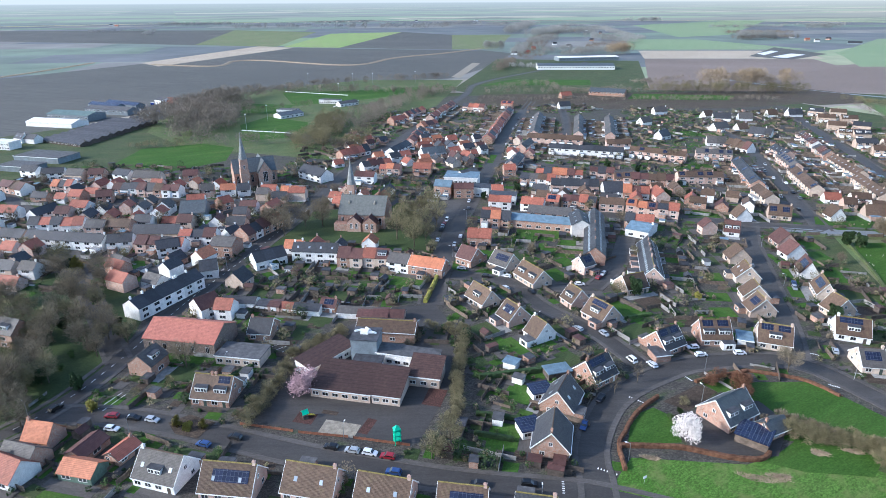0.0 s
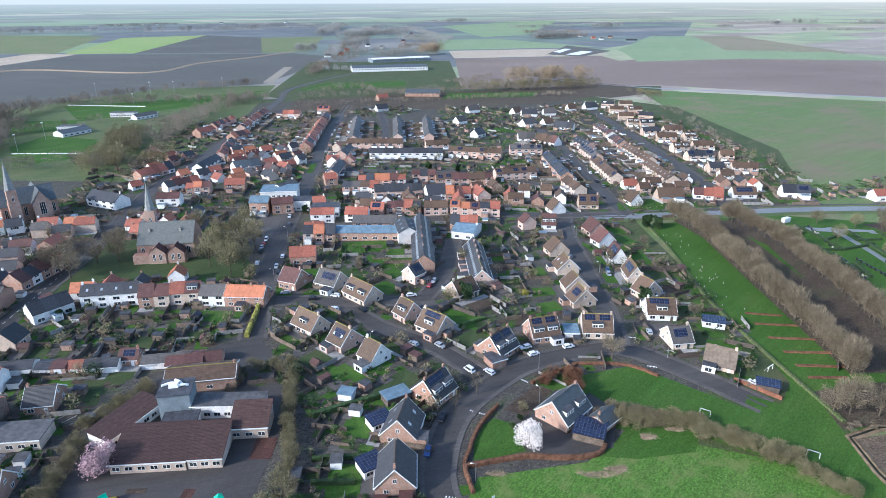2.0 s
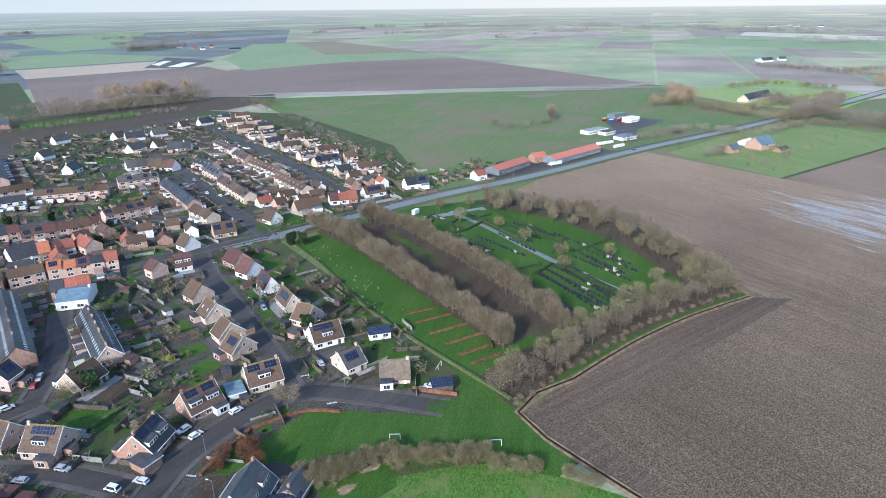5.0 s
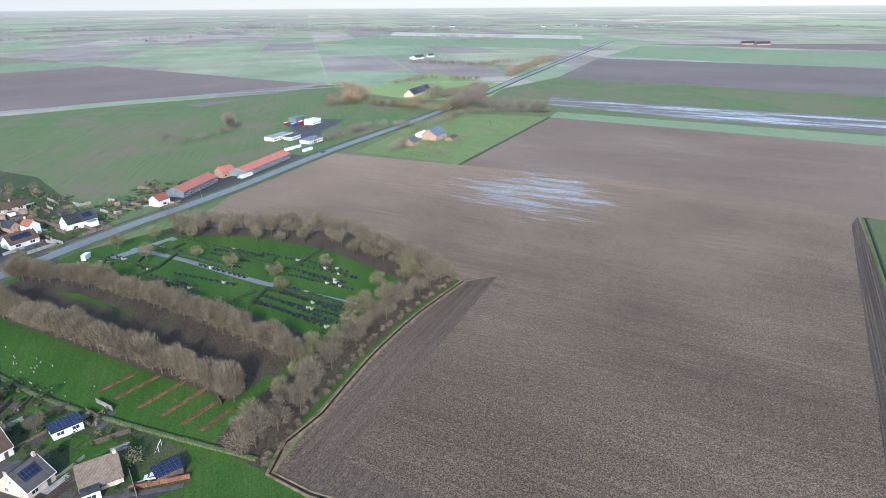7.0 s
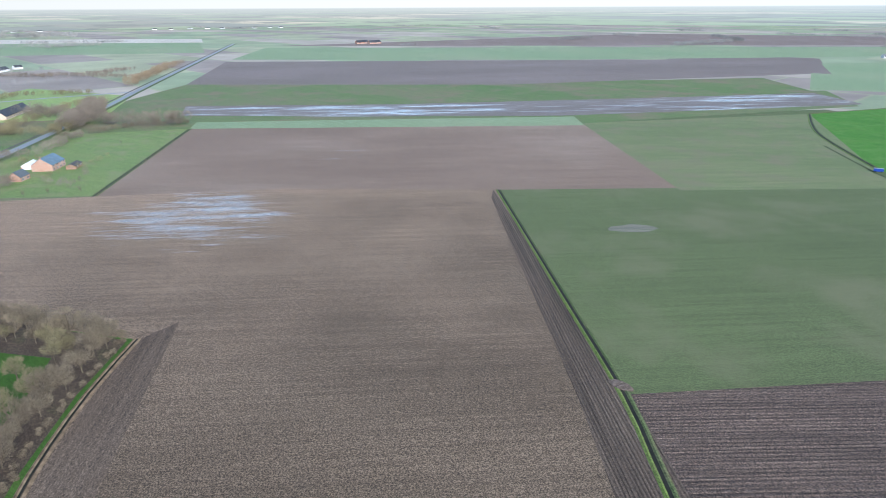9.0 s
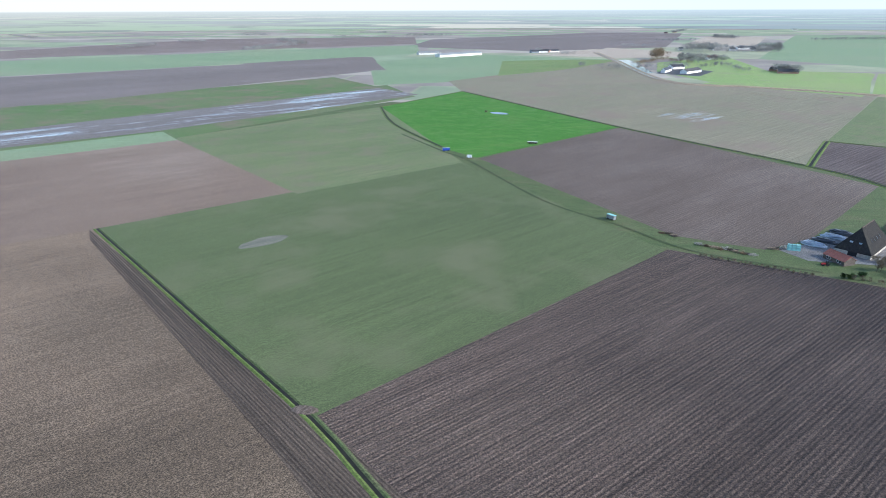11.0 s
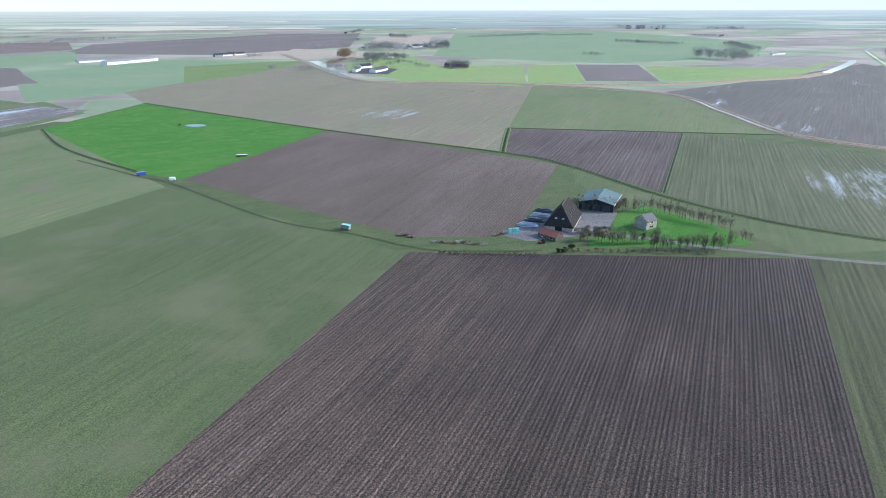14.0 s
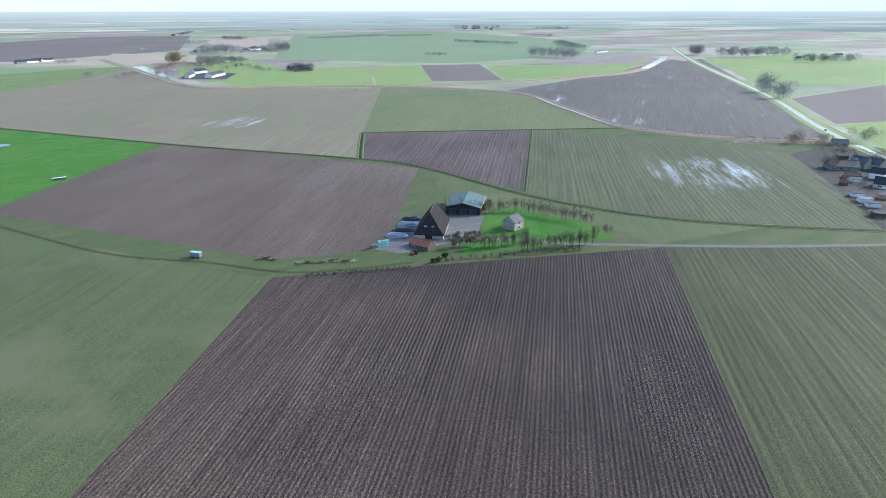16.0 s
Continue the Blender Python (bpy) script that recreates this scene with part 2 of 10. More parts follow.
def land(name, c1, c2, c3, deg=0.0, period=0.0, depth=0.15, wet=0.0, patch=0.02, rough=0.82, tint=None, grain=0.4, rows=0.12, pool=None, edge=0.09, shine=0.6, relief=0.12, damp=0.17, fine=0.3, paler_side=None):
    """Farm land: large patches, small clods, drill rows at an angle, and wet shine."""
    n = Nodes(name, rough, 0, damp)
    c1, c2, c3 = (shade(c, 0.86) for c in (c1, c2, c3))
    big = n.noise(patch, 4, 0.6, n.turned(-deg, (0.45, 1, 1)))
    col = n.ramp(big, (0.3, c1), (0.52, c2), (0.72, c3))
    if paler_side:
        # the base colour goes paler towards one side of the field
        x0, y0, x1, y1, pale = paler_side
        L2 = (x1 - x0) ** 2 + (y1 - y0) ** 2
        way = n.add("ShaderNodeVectorMath", operation="DOT_PRODUCT")
        way.inputs[1].default_value = ((x1 - x0) / L2, (y1 - y0) / L2, 0)
        n.link(n.co, way.inputs[0])
        way = n.math("ADD", n.math("SUBTRACT", way.outputs["Value"], (x0 * (x1 - x0) + y0 * (y1 - y0)) / L2), n.math("MULTIPLY", n.math("SUBTRACT", n.noise(0.012, 3, 0.6), 0.5), 1.1))
        col = n.mix(n.ramp(way, (0.0, (0, 0, 0)), (1.0, (1, 1, 1))), col, pale)
    clod = n.noise(1.2, 5, 0.8, n.turned(-deg, (0.6, 1.4, 1)))
    col = n.mix(1.0, col, n.ramp(clod, (0.3, (1 - grain,) * 3), (0.7, (1 + grain,) * 3)), "MULTIPLY")
    crumb = n.noise(2.1, 2, 0.7)
    col = n.mix(1.0, col, n.ramp(crumb, (0.4, (1 - fine,) * 3), (0.62, (1 + fine,) * 3)), "MULTIPLY")
    streak = n.noise(0.3, 4, 0.65, n.turned(-deg, (0.03, 1.5, 1)))
    col = n.mix(1.0, col, n.ramp(streak, (0.3, (1 - rows,) * 3), (0.7, (1 + rows,) * 3)), "MULTIPLY")
    height = clod
    if period:
        w = n.add("ShaderNodeTexWave", wave_type="BANDS", bands_direction="Y", Scale=1.0 / period * 0.3142, Distortion=0.9, Detail=2)
        w.inputs["Detail Scale"].default_value = 2.0
        n.link(n.turned(-deg), w.inputs["Vector"])
        col = n.mix(1.0, col, n.ramp(w.outputs["Fac"], (0.05, (1 - depth * 1.6,) * 3), (0.8, (1 + depth,) * 3)), "MULTIPLY")
        thin = n.noise(0.3, 3, 0.7, n.turned(-deg, (0.06, 6.0, 1)))
        col = n.mix(1.0, col, n.ramp(thin, (0.38, (1 - depth * 2.2,) * 3), (0.62, (1 + depth * 2.2,) * 3)), "MULTIPLY")
        height = n.math("ADD", clod, n.math("MULTIPLY", w.outputs["Fac"], 0.7))
    if tint:
        col = n.mix(n.ramp(n.noise(patch * 2.6, 3, 0.6), (0.5, (0, 0, 0)), (0.68, (0.75,) * 3)), col, tint)
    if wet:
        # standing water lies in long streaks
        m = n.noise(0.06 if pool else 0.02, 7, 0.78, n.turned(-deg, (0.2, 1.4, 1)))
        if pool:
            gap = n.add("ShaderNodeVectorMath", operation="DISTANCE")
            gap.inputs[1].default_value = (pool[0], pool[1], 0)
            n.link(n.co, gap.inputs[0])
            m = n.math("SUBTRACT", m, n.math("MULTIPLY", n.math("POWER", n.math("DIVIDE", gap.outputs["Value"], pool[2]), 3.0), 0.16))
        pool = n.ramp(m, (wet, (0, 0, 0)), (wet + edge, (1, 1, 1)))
        # pale colour whitens the pools, whose gloss mirrors the blue sky
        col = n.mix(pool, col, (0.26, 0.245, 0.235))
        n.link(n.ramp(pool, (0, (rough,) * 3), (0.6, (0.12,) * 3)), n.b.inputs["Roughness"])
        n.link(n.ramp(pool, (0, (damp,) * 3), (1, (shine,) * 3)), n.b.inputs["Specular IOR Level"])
    n.color(col)
    n.bump(height, relief, 0.7)


land("tilled", (0.124, 0.090, 0.058), (0.156, 0.114, 0.074), (0.19, 0.14, 0.092), 71, 0, wet=0.45, pool=(432, 58, 70), patch=0.012, grain=0.55, rows=0.2, edge=0.2, shine=0.8, relief=0.25, fine=0.5, paler_side=(230, 20, 540, 80, (0.27, 0.192, 0.126)))
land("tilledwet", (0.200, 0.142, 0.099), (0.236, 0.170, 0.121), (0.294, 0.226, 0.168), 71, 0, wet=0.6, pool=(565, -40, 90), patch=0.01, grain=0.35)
land("headland", (0.085, 0.062, 0.044), (0.105, 0.078, 0.056), (0.13, 0.098, 0.070), -18.6, 1.1, 0.1, rows=0.3, relief=0.3)
land("headland2", (0.105, 0.075, 0.050), (0.125, 0.092, 0.063), (0.150, 0.112, 0.078), -14.5, 0, rows=0.3, grain=0.6, relief=0.25)
land("plough", (0.040, 0.028, 0.023), (0.058, 0.042, 0.034), (0.086, 0.063, 0.050), 68.4, 1.5, 0.13, patch=0.02, grain=0.6, rows=0.3, relief=0.3, fine=0.6, damp=0.2, paler_side=(10, -150, 200, -120, (0.116, 0.083, 0.061)))
land("plough2", (0.121, 0.09, 0.067), (0.148, 0.112, 0.086), (0.18, 0.141, 0.112), 71, 2.0, 0.06, patch=0.014, grain=0.55)
land("ploughrow", (0.103, 0.077, 0.065), (0.127, 0.097, 0.083), (0.157, 0.125, 0.108), 70, 3.2, 0.1, rows=0.3)
land("wheat", (0.102, 0.126, 0.052), (0.12, 0.146, 0.060), (0.146, 0.156, 0.070), 71, 0, patch=0.007, tint=(0.14, 0.142, 0.074), grain=0.3, rows=0.13)
land("wheat2", (0.139, 0.174, 0.071), (0.166, 0.195, 0.084), (0.207, 0.206, 0.105), 70, 0, patch=0.012, tint=(0.165, 0.15, 0.09), grain=0.2, rows=0.14)
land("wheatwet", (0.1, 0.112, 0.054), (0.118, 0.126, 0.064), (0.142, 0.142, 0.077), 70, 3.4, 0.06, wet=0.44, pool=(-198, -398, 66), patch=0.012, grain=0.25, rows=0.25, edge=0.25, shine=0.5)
land("wheatrow", (0.070, 0.078, 0.034), (0.085, 0.090, 0.041), (0.108, 0.104, 0.053), 68.4, 3.0, 0.05, patch=0.012, grain=0.3, rows=0.35)
land("olive", (0.105, 0.175, 0.052), (0.145, 0.182, 0.072), (0.19, 0.165, 0.098), 20, 0, patch=0.007, tint=(0.18, 0.135, 0.095), grain=0.25, rows=0.14)
land("olivewet", (0.216, 0.201, 0.123), (0.246, 0.220, 0.140), (0.270, 0.229, 0.151), 71, 0, wet=0.45, pool=(188, -715, 46), patch=0.006, tint=(0.21, 0.158, 0.118), grain=0.25, rows=0.2, edge=0.14)
# brownfar, purple, greenfar, limefar, strawfar: base colours paled to stand in for haze
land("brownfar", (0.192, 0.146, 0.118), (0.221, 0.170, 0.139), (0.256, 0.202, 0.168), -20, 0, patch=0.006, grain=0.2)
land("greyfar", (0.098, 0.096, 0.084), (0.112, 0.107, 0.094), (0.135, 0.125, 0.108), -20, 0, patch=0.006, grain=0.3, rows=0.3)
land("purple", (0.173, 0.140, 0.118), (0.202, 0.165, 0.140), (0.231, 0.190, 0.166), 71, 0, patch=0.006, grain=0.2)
plain("paleroad", (0.46, 0.45, 0.4), 0.75, 0, 0.2, 0.2, 0.1)
land("purplewet", (0.138, 0.122, 0.1), (0.158, 0.14, 0.115), (0.184, 0.162, 0.134), 60, 0, wet=0.58, patch=0.006, grain=0.3, rows=0.2, edge=0.2)
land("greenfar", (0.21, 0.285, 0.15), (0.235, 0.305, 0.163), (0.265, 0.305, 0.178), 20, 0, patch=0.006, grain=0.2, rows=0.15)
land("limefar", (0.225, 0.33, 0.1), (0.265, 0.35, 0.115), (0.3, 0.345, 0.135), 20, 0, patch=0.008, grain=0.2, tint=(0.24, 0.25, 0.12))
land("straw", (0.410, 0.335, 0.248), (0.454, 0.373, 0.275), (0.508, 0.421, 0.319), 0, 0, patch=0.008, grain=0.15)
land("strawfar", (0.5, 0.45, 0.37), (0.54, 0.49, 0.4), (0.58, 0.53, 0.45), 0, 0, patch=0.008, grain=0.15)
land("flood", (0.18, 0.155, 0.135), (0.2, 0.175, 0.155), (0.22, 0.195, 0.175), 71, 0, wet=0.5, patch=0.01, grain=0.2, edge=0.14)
land("bright", (0.065, 0.185, 0.026), (0.08, 0.205, 0.032), (0.11, 0.21, 0.045), 40, 0, patch=0.03, grain=0.35, tint=(0.1, 0.2, 0.05), damp=0.08)
land("lawn", (0.044, 0.1, 0.017), (0.056, 0.117, 0.022), (0.079, 0.128, 0.03), 30, 0, patch=0.06, grain=0.3, damp=0.08, fine=0.16)
land("lawn_dark", (0.04, 0.062, 0.022), (0.052, 0.075, 0.026), (0.072, 0.085, 0.034), 30, 0, patch=0.06, grain=0.3, fine=0.18)
land("meadow", (0.07, 0.15, 0.024), (0.088, 0.168, 0.032), (0.115, 0.172, 0.045), 35, 0, patch=0.05, tint=(0.14, 0.16, 0.055), grain=0.5, damp=0.08, fine=0.22)
land("verge", (0.08, 0.115, 0.04), (0.105, 0.13, 0.05), (0.14, 0.135, 0.065), 20, 0, patch=0.08, grain=0.4)
land("rough", (0.05, 0.075, 0.026), (0.07, 0.088, 0.034), (0.1, 0.095, 0.046), 20, 0, patch=0.08, grain=0.4)
land("yard", (0.055, 0.05, 0.044), (0.085, 0.076, 0.064), (0.06, 0.08, 0.03), 15, 0, patch=0.22, grain=0.6)
land("mud", (0.16, 0.15, 0.14), (0.2, 0.19, 0.178), (0.24, 0.23, 0.215), 15, 0, wet=0.55, patch=0.05, edge=0.2, shine=0.4)
land("litter", (0.068, 0.05, 0.036), (0.09, 0.068, 0.047), (0.075, 0.078, 0.038), 15, 0, patch=0.09, grain=0.55)
land("paddock", (0.157, 0.224, 0.073), (0.181, 0.241, 0.078), (0.218, 0.246, 0.095), 40, 0, patch=0.02, grain=0.25, tint=(0.2, 0.2, 0.1))
land("soil", (0.06, 0.045, 0.032), (0.075, 0.055, 0.04), (0.09, 0.068, 0.05), 15, 0, patch=0.1)
land("bank", (0.1, 0.15, 0.03), (0.14, 0.19, 0.045), (0.17, 0.19, 0.06), 20, 0, patch=0.08, grain=0.4)
land("bare", (0.17, 0.17, 0.12), (0.2, 0.19, 0.145), (0.22, 0.205, 0.16), 71, 0, patch=0.08, grain=0.2, rows=0.2)
land("asphalt", (0.056, 0.05, 0.046), (0.068, 0.062, 0.057), (0.085, 0.078, 0.072), 0, 0, patch=0.09, rough=0.6, grain=0.15, fine=0.06)
land("bluetar", (0.175, 0.182, 0.188), (0.192, 0.198, 0.204), (0.21, 0.217, 0.222), 0, 0, patch=0.05, rough=0.45, grain=0.12, fine=0.06)
land("paving", (0.088, 0.08, 0.073), (0.108, 0.098, 0.09), (0.13, 0.119, 0.109), 0, 0, patch=0.1, rough=0.85, grain=0.25, fine=0.06)
land("track", (0.16, 0.145, 0.12), (0.2, 0.185, 0.155), (0.24, 0.22, 0.19), 0, 0, wet=0.62, patch=0.06)
land("playrubber", (0.07, 0.035, 0.028), (0.085, 0.042, 0.033), (0.1, 0.05, 0.04), 0, 0, patch=0.1, grain=0.2)
ditchm = Nodes("ditchwater", 0.65, 0, 0.08)
ditchm.color(ditchm.ramp(ditchm.noise(0.3), (0.3, (0.012, 0.013, 0.01)), (0.7, (0.035, 0.033, 0.025))))
waterm = Nodes("water", 0.06, 0, 0.6)
waterm.color(waterm.ramp(waterm.noise(0.1), (0.3, (0.03, 0.035, 0.035)), (0.7, (0.06, 0.06, 0.055))))
waterm.bump(waterm.noise(1.2), 0.03, 0.15)

# the far polder: a patchwork of long plots, haze put into its colours
def polder(name, deg, width, height, *colours):
    n = Nodes(name, 0.85, 0, 0.25)
    b = n.add("ShaderNodeTexBrick", Scale=1.0, offset=0.37)
    b.inputs["Brick Width"].default_value, b.inputs["Row Height"].default_value, b.inputs["Mortar Size"].default_value = width, height, 3.0
    for k, w in (("Color1", 0.0), ("Color2", 1.0), ("Mortar", 0.5)):
        b.inputs[k].default_value = (w, w, w, 1)
    n.link(n.turned(deg), b.inputs["Vector"])
    c = n.ramp(b.outputs["Color"], *((i / len(colours), q) for i, q in enumerate(colours)), constant=True)
    c = n.mix(1.0, c, n.ramp(n.noise(0.006, 4, 0.6), (0.3, (0.78,) * 3), (0.7, (1.22,) * 3)), "MULTIPLY")
    n.color(n.mix(1.0, c, n.ramp(n.noise(0.8, 3, 0.7), (0.3, (0.75,) * 3), (0.7, (1.2,) * 3)), "MULTIPLY"))


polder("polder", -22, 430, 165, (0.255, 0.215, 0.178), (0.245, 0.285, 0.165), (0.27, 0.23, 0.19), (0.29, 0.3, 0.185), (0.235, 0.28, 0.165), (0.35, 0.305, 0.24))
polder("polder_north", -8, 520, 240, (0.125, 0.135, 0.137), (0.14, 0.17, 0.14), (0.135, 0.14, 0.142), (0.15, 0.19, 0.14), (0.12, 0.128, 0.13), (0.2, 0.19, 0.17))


# ---- building helpers ----
def mesh_of(name, verts, faces, mats, slots=None):
    me = bpy.data.meshes.new(name)
    me.from_pydata(verts, [], faces)
    for m in mats if isinstance(mats, (tuple, list)) else (mats,):
        me.materials.append(MATS[m])
    if slots:
        me.polygons.foreach_set("material_index", slots)
    me.update()
    return me


def piece(name, me, parent=None, m=None, label=""):
    ob = new(name, me)
    if parent:
        ob.parent = parent
    if m is not None:
        ob.matrix_basis = m
    return tagged(ob, label)


class Build:
    """Collects boxes and prisms into one mesh."""

    def __init__(self):
        self.v, self.f = [], []

    def poly(self, pts, faces):
        k = len(self.v)
        self.v += [tuple(p) for p in pts]
        self.f += [tuple(i + k for i in f) for f in faces]
        return self

    def box(self, x0, y0, z0, x1, y1, z1, taper=0.0):
        t = taper
        return self.poly(((x0, y0, z0), (x1, y0, z0), (x1, y1, z0), (x0, y1, z0), (x0 + t, y0 + t, z1), (x1 - t, y0 + t, z1), (x1 - t, y1 - t, z1), (x0 + t, y1 - t, z1)),
                         ((3, 2, 1, 0), (4, 5, 6, 7), (0, 1, 5, 4), (1, 2, 6, 5), (2, 3, 7, 6), (3, 0, 4, 7)))

    def tube(self, p, q, r0, r1, n=5):
        p, q = Vector(p), Vector(q)
        d = (q - p).normalized()
        a = d.orthogonal().normalized()
        b = d.cross(a)
        ring = [(math.cos(i * math.tau / n), math.sin(i * math.tau / n)) for i in range(n)]
        pts = [p + (a * c + b * s) * r0 for c, s in ring] + [q + (a * c + b * s) * r1 for c, s in ring]
        return self.poly(pts, [(i, (i + 1) % n, n + (i + 1) % n, n + i) for i in range(n)] + [tuple(range(n, 2 * n)), tuple(range(n - 1, -1, -1))])

    def mesh(self, name, mat):
        return mesh_of(name, self.v, self.f, mat)


def thing(name, m, label, category, group=""):
    ob = new(name)
    ob.matrix_basis = m
    return tagged(ob, label, category, group)


def rooted(name, me, m, label, category, group=""):
    """A thing whose main body is its own root."""
    ob = new(name, me)
    ob.matrix_basis = m
    return tagged(ob, label, category, group)


SHARED = {}


def shared(key, make):
    if key not in SHARED:
        SHARED[key] = make()
    return SHARED[key]


# ---- ground, fields, roads ----
LAYER = [0]


def field(name, mat, z, *pts, label=""):
    LAYER[0] += 1
    z += LAYER[0] * 0.0006
    me = mesh_of(name, [(x, y, z) for x, y in pts], [tuple(range(len(pts)))], mat)
    if me.polygons[0].normal.z < 0:
        me.flip_normals()
    return tagged(new(name, me), label or name, "field" if name == "field" else name, kind="structure")


ROADS = []


def offset_line(pts, d):
    out = []
    for i, p in enumerate(pts):
        a, b = Vector(pts[max(i - 1, 0)]), Vector(pts[min(i + 1, len(pts) - 1)])
        u = (b - a).normalized()
        out.append((p[0] - u.y * d, p[1] + u.x * d))
    return out


def smooth(pts, step=6.0):
    """A rounded line through the points."""
    out = []
    P = [Vector(p) for p in pts]
    for i in range(len(P) - 1):
        a, b, c, d = P[max(i - 1, 0)], P[i], P[i + 1], P[min(i + 2, len(P) - 1)]
        n = max(2, int((c - b).length / step))
        for k in range(n):
            s = k / n
            out.append(tuple(0.5 * (2 * b + (c - a) * s + (2 * a - 5 * b + 4 * c - d) * s * s + (3 * b - a - 3 * c + d) * s ** 3)))
    return out + [tuple(P[-1])]


def ribbon(name, pts, profile, mat, label, category):
    """A strip with a cross section of (offset, height) along a line."""
    LAYER[0] += 1
    profile = [(o, h + (LAYER[0] % 90) * 0.0007) for o, h in profile]
    lines = [offset_line(pts, o) for o, _ in profile]
    n, k = len(pts), len(profile)
    v = [(lines[j][i][0], lines[j][i][1], profile[j][1]) for i in range(n) for j in range(k)]
    f = [(i * k + j, (i + 1) * k + j, (i + 1) * k + j + 1, i * k + j + 1) for i in range(n - 1) for j in range(k - 1)]
    me = mesh_of(name, v, f, mat)
    if sum(p.normal.z for p in me.polygons) < 0:
        me.flip_normals()
    return tagged(new(name, me), label, category, kind="structure")


def road(pts, width=6.0, mat="asphalt", walk_side=1.6, z=0.08, label="grey asphalt village street"):
    line = smooth(pts)
    ROADS.append((line, width / 2 + walk_side))
    h = width / 2
    ribbon("road", line, ((-h, z), (0, z + 0.05), (h, z)), mat, label, "road")
    if walk_side:
        for s in (-1, 1):
            ribbon("pavement", line, tuple(sorted(((s * h, z - 0.02), (s * h, z + 0.12), (s * (h + walk_side), z + 0.12), (s * (h + walk_side), z - 0.06)), key=lambda q: (q[0], q[1] * (1 if (q[0] > 0) == (abs(q[0]) < h + 0.1) else -1)))),
                   "paving", "paved footpath with a raised kerb", "pavement")


def ditch(pts, width=3.0, bank="verge", label="narrow ditch with grassy banks", other="verge"):
    line = smooth(pts, 12)
    h = width / 2
    ribbon("ditch_bank", line, ((-h - 0.9, 0.06), (-h, 0.4), (-h * 0.5, 0.16)), bank, label, "ditch")
    ribbon("ditch_bank", line, ((h * 0.5, 0.16), (h, 0.4), (h + 0.9, 0.06)), other, label, "ditch")
    ribbon("water", line, ((-h * 0.45, 0.15), (h * 0.45, 0.15)), "ditchwater", "dark still water in the ditch", "water")
R = 4900
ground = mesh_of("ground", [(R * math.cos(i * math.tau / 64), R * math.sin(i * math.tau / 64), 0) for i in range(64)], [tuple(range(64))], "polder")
tagged(new("ground", ground), "flat polder farmland reaching the horizon", "ground", kind="structure")
# glowing backdrop with painted haze closes the view under the sky: the polder goes on in pale plots and tree lines
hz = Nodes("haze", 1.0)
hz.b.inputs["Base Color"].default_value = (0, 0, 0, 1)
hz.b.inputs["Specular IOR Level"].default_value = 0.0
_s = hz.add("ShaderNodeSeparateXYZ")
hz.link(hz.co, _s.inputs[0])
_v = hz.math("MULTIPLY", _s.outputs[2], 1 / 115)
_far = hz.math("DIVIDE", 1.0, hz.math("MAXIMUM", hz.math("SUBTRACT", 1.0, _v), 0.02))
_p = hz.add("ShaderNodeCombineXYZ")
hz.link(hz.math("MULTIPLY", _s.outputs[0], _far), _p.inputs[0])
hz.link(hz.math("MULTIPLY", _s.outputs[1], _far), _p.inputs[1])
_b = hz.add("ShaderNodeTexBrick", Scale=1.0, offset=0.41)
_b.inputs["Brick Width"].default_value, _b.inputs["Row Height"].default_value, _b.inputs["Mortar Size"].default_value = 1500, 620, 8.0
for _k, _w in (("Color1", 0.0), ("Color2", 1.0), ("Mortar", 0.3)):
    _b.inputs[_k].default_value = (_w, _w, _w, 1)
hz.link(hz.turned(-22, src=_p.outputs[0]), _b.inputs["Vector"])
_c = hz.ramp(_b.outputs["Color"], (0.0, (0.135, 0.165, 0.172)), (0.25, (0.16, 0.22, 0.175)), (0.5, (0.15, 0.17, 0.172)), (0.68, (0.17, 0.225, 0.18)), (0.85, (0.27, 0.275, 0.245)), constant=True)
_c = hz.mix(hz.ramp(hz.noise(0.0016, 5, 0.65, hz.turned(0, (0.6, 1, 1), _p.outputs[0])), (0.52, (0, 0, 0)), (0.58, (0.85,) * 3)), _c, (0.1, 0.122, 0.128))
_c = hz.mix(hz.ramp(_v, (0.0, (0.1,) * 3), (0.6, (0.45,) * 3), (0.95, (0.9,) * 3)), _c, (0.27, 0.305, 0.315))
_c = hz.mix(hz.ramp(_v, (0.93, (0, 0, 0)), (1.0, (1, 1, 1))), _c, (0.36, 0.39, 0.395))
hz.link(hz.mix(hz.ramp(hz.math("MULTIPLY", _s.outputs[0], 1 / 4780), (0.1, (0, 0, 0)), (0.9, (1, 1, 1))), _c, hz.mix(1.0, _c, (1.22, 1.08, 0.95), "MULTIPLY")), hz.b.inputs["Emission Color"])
# the painted haze glows a little brighter towards -y
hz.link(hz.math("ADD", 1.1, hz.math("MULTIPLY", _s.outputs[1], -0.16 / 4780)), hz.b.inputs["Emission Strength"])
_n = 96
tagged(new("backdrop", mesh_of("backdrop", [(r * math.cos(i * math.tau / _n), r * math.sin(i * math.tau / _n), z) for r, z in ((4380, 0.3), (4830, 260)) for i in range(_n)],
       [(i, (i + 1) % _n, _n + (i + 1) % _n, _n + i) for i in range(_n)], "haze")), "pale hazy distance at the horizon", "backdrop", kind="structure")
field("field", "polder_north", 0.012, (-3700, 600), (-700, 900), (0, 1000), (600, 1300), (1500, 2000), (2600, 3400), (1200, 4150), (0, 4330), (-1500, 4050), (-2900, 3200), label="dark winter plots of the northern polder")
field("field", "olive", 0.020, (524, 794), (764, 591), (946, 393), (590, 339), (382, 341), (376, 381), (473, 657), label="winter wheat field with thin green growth")
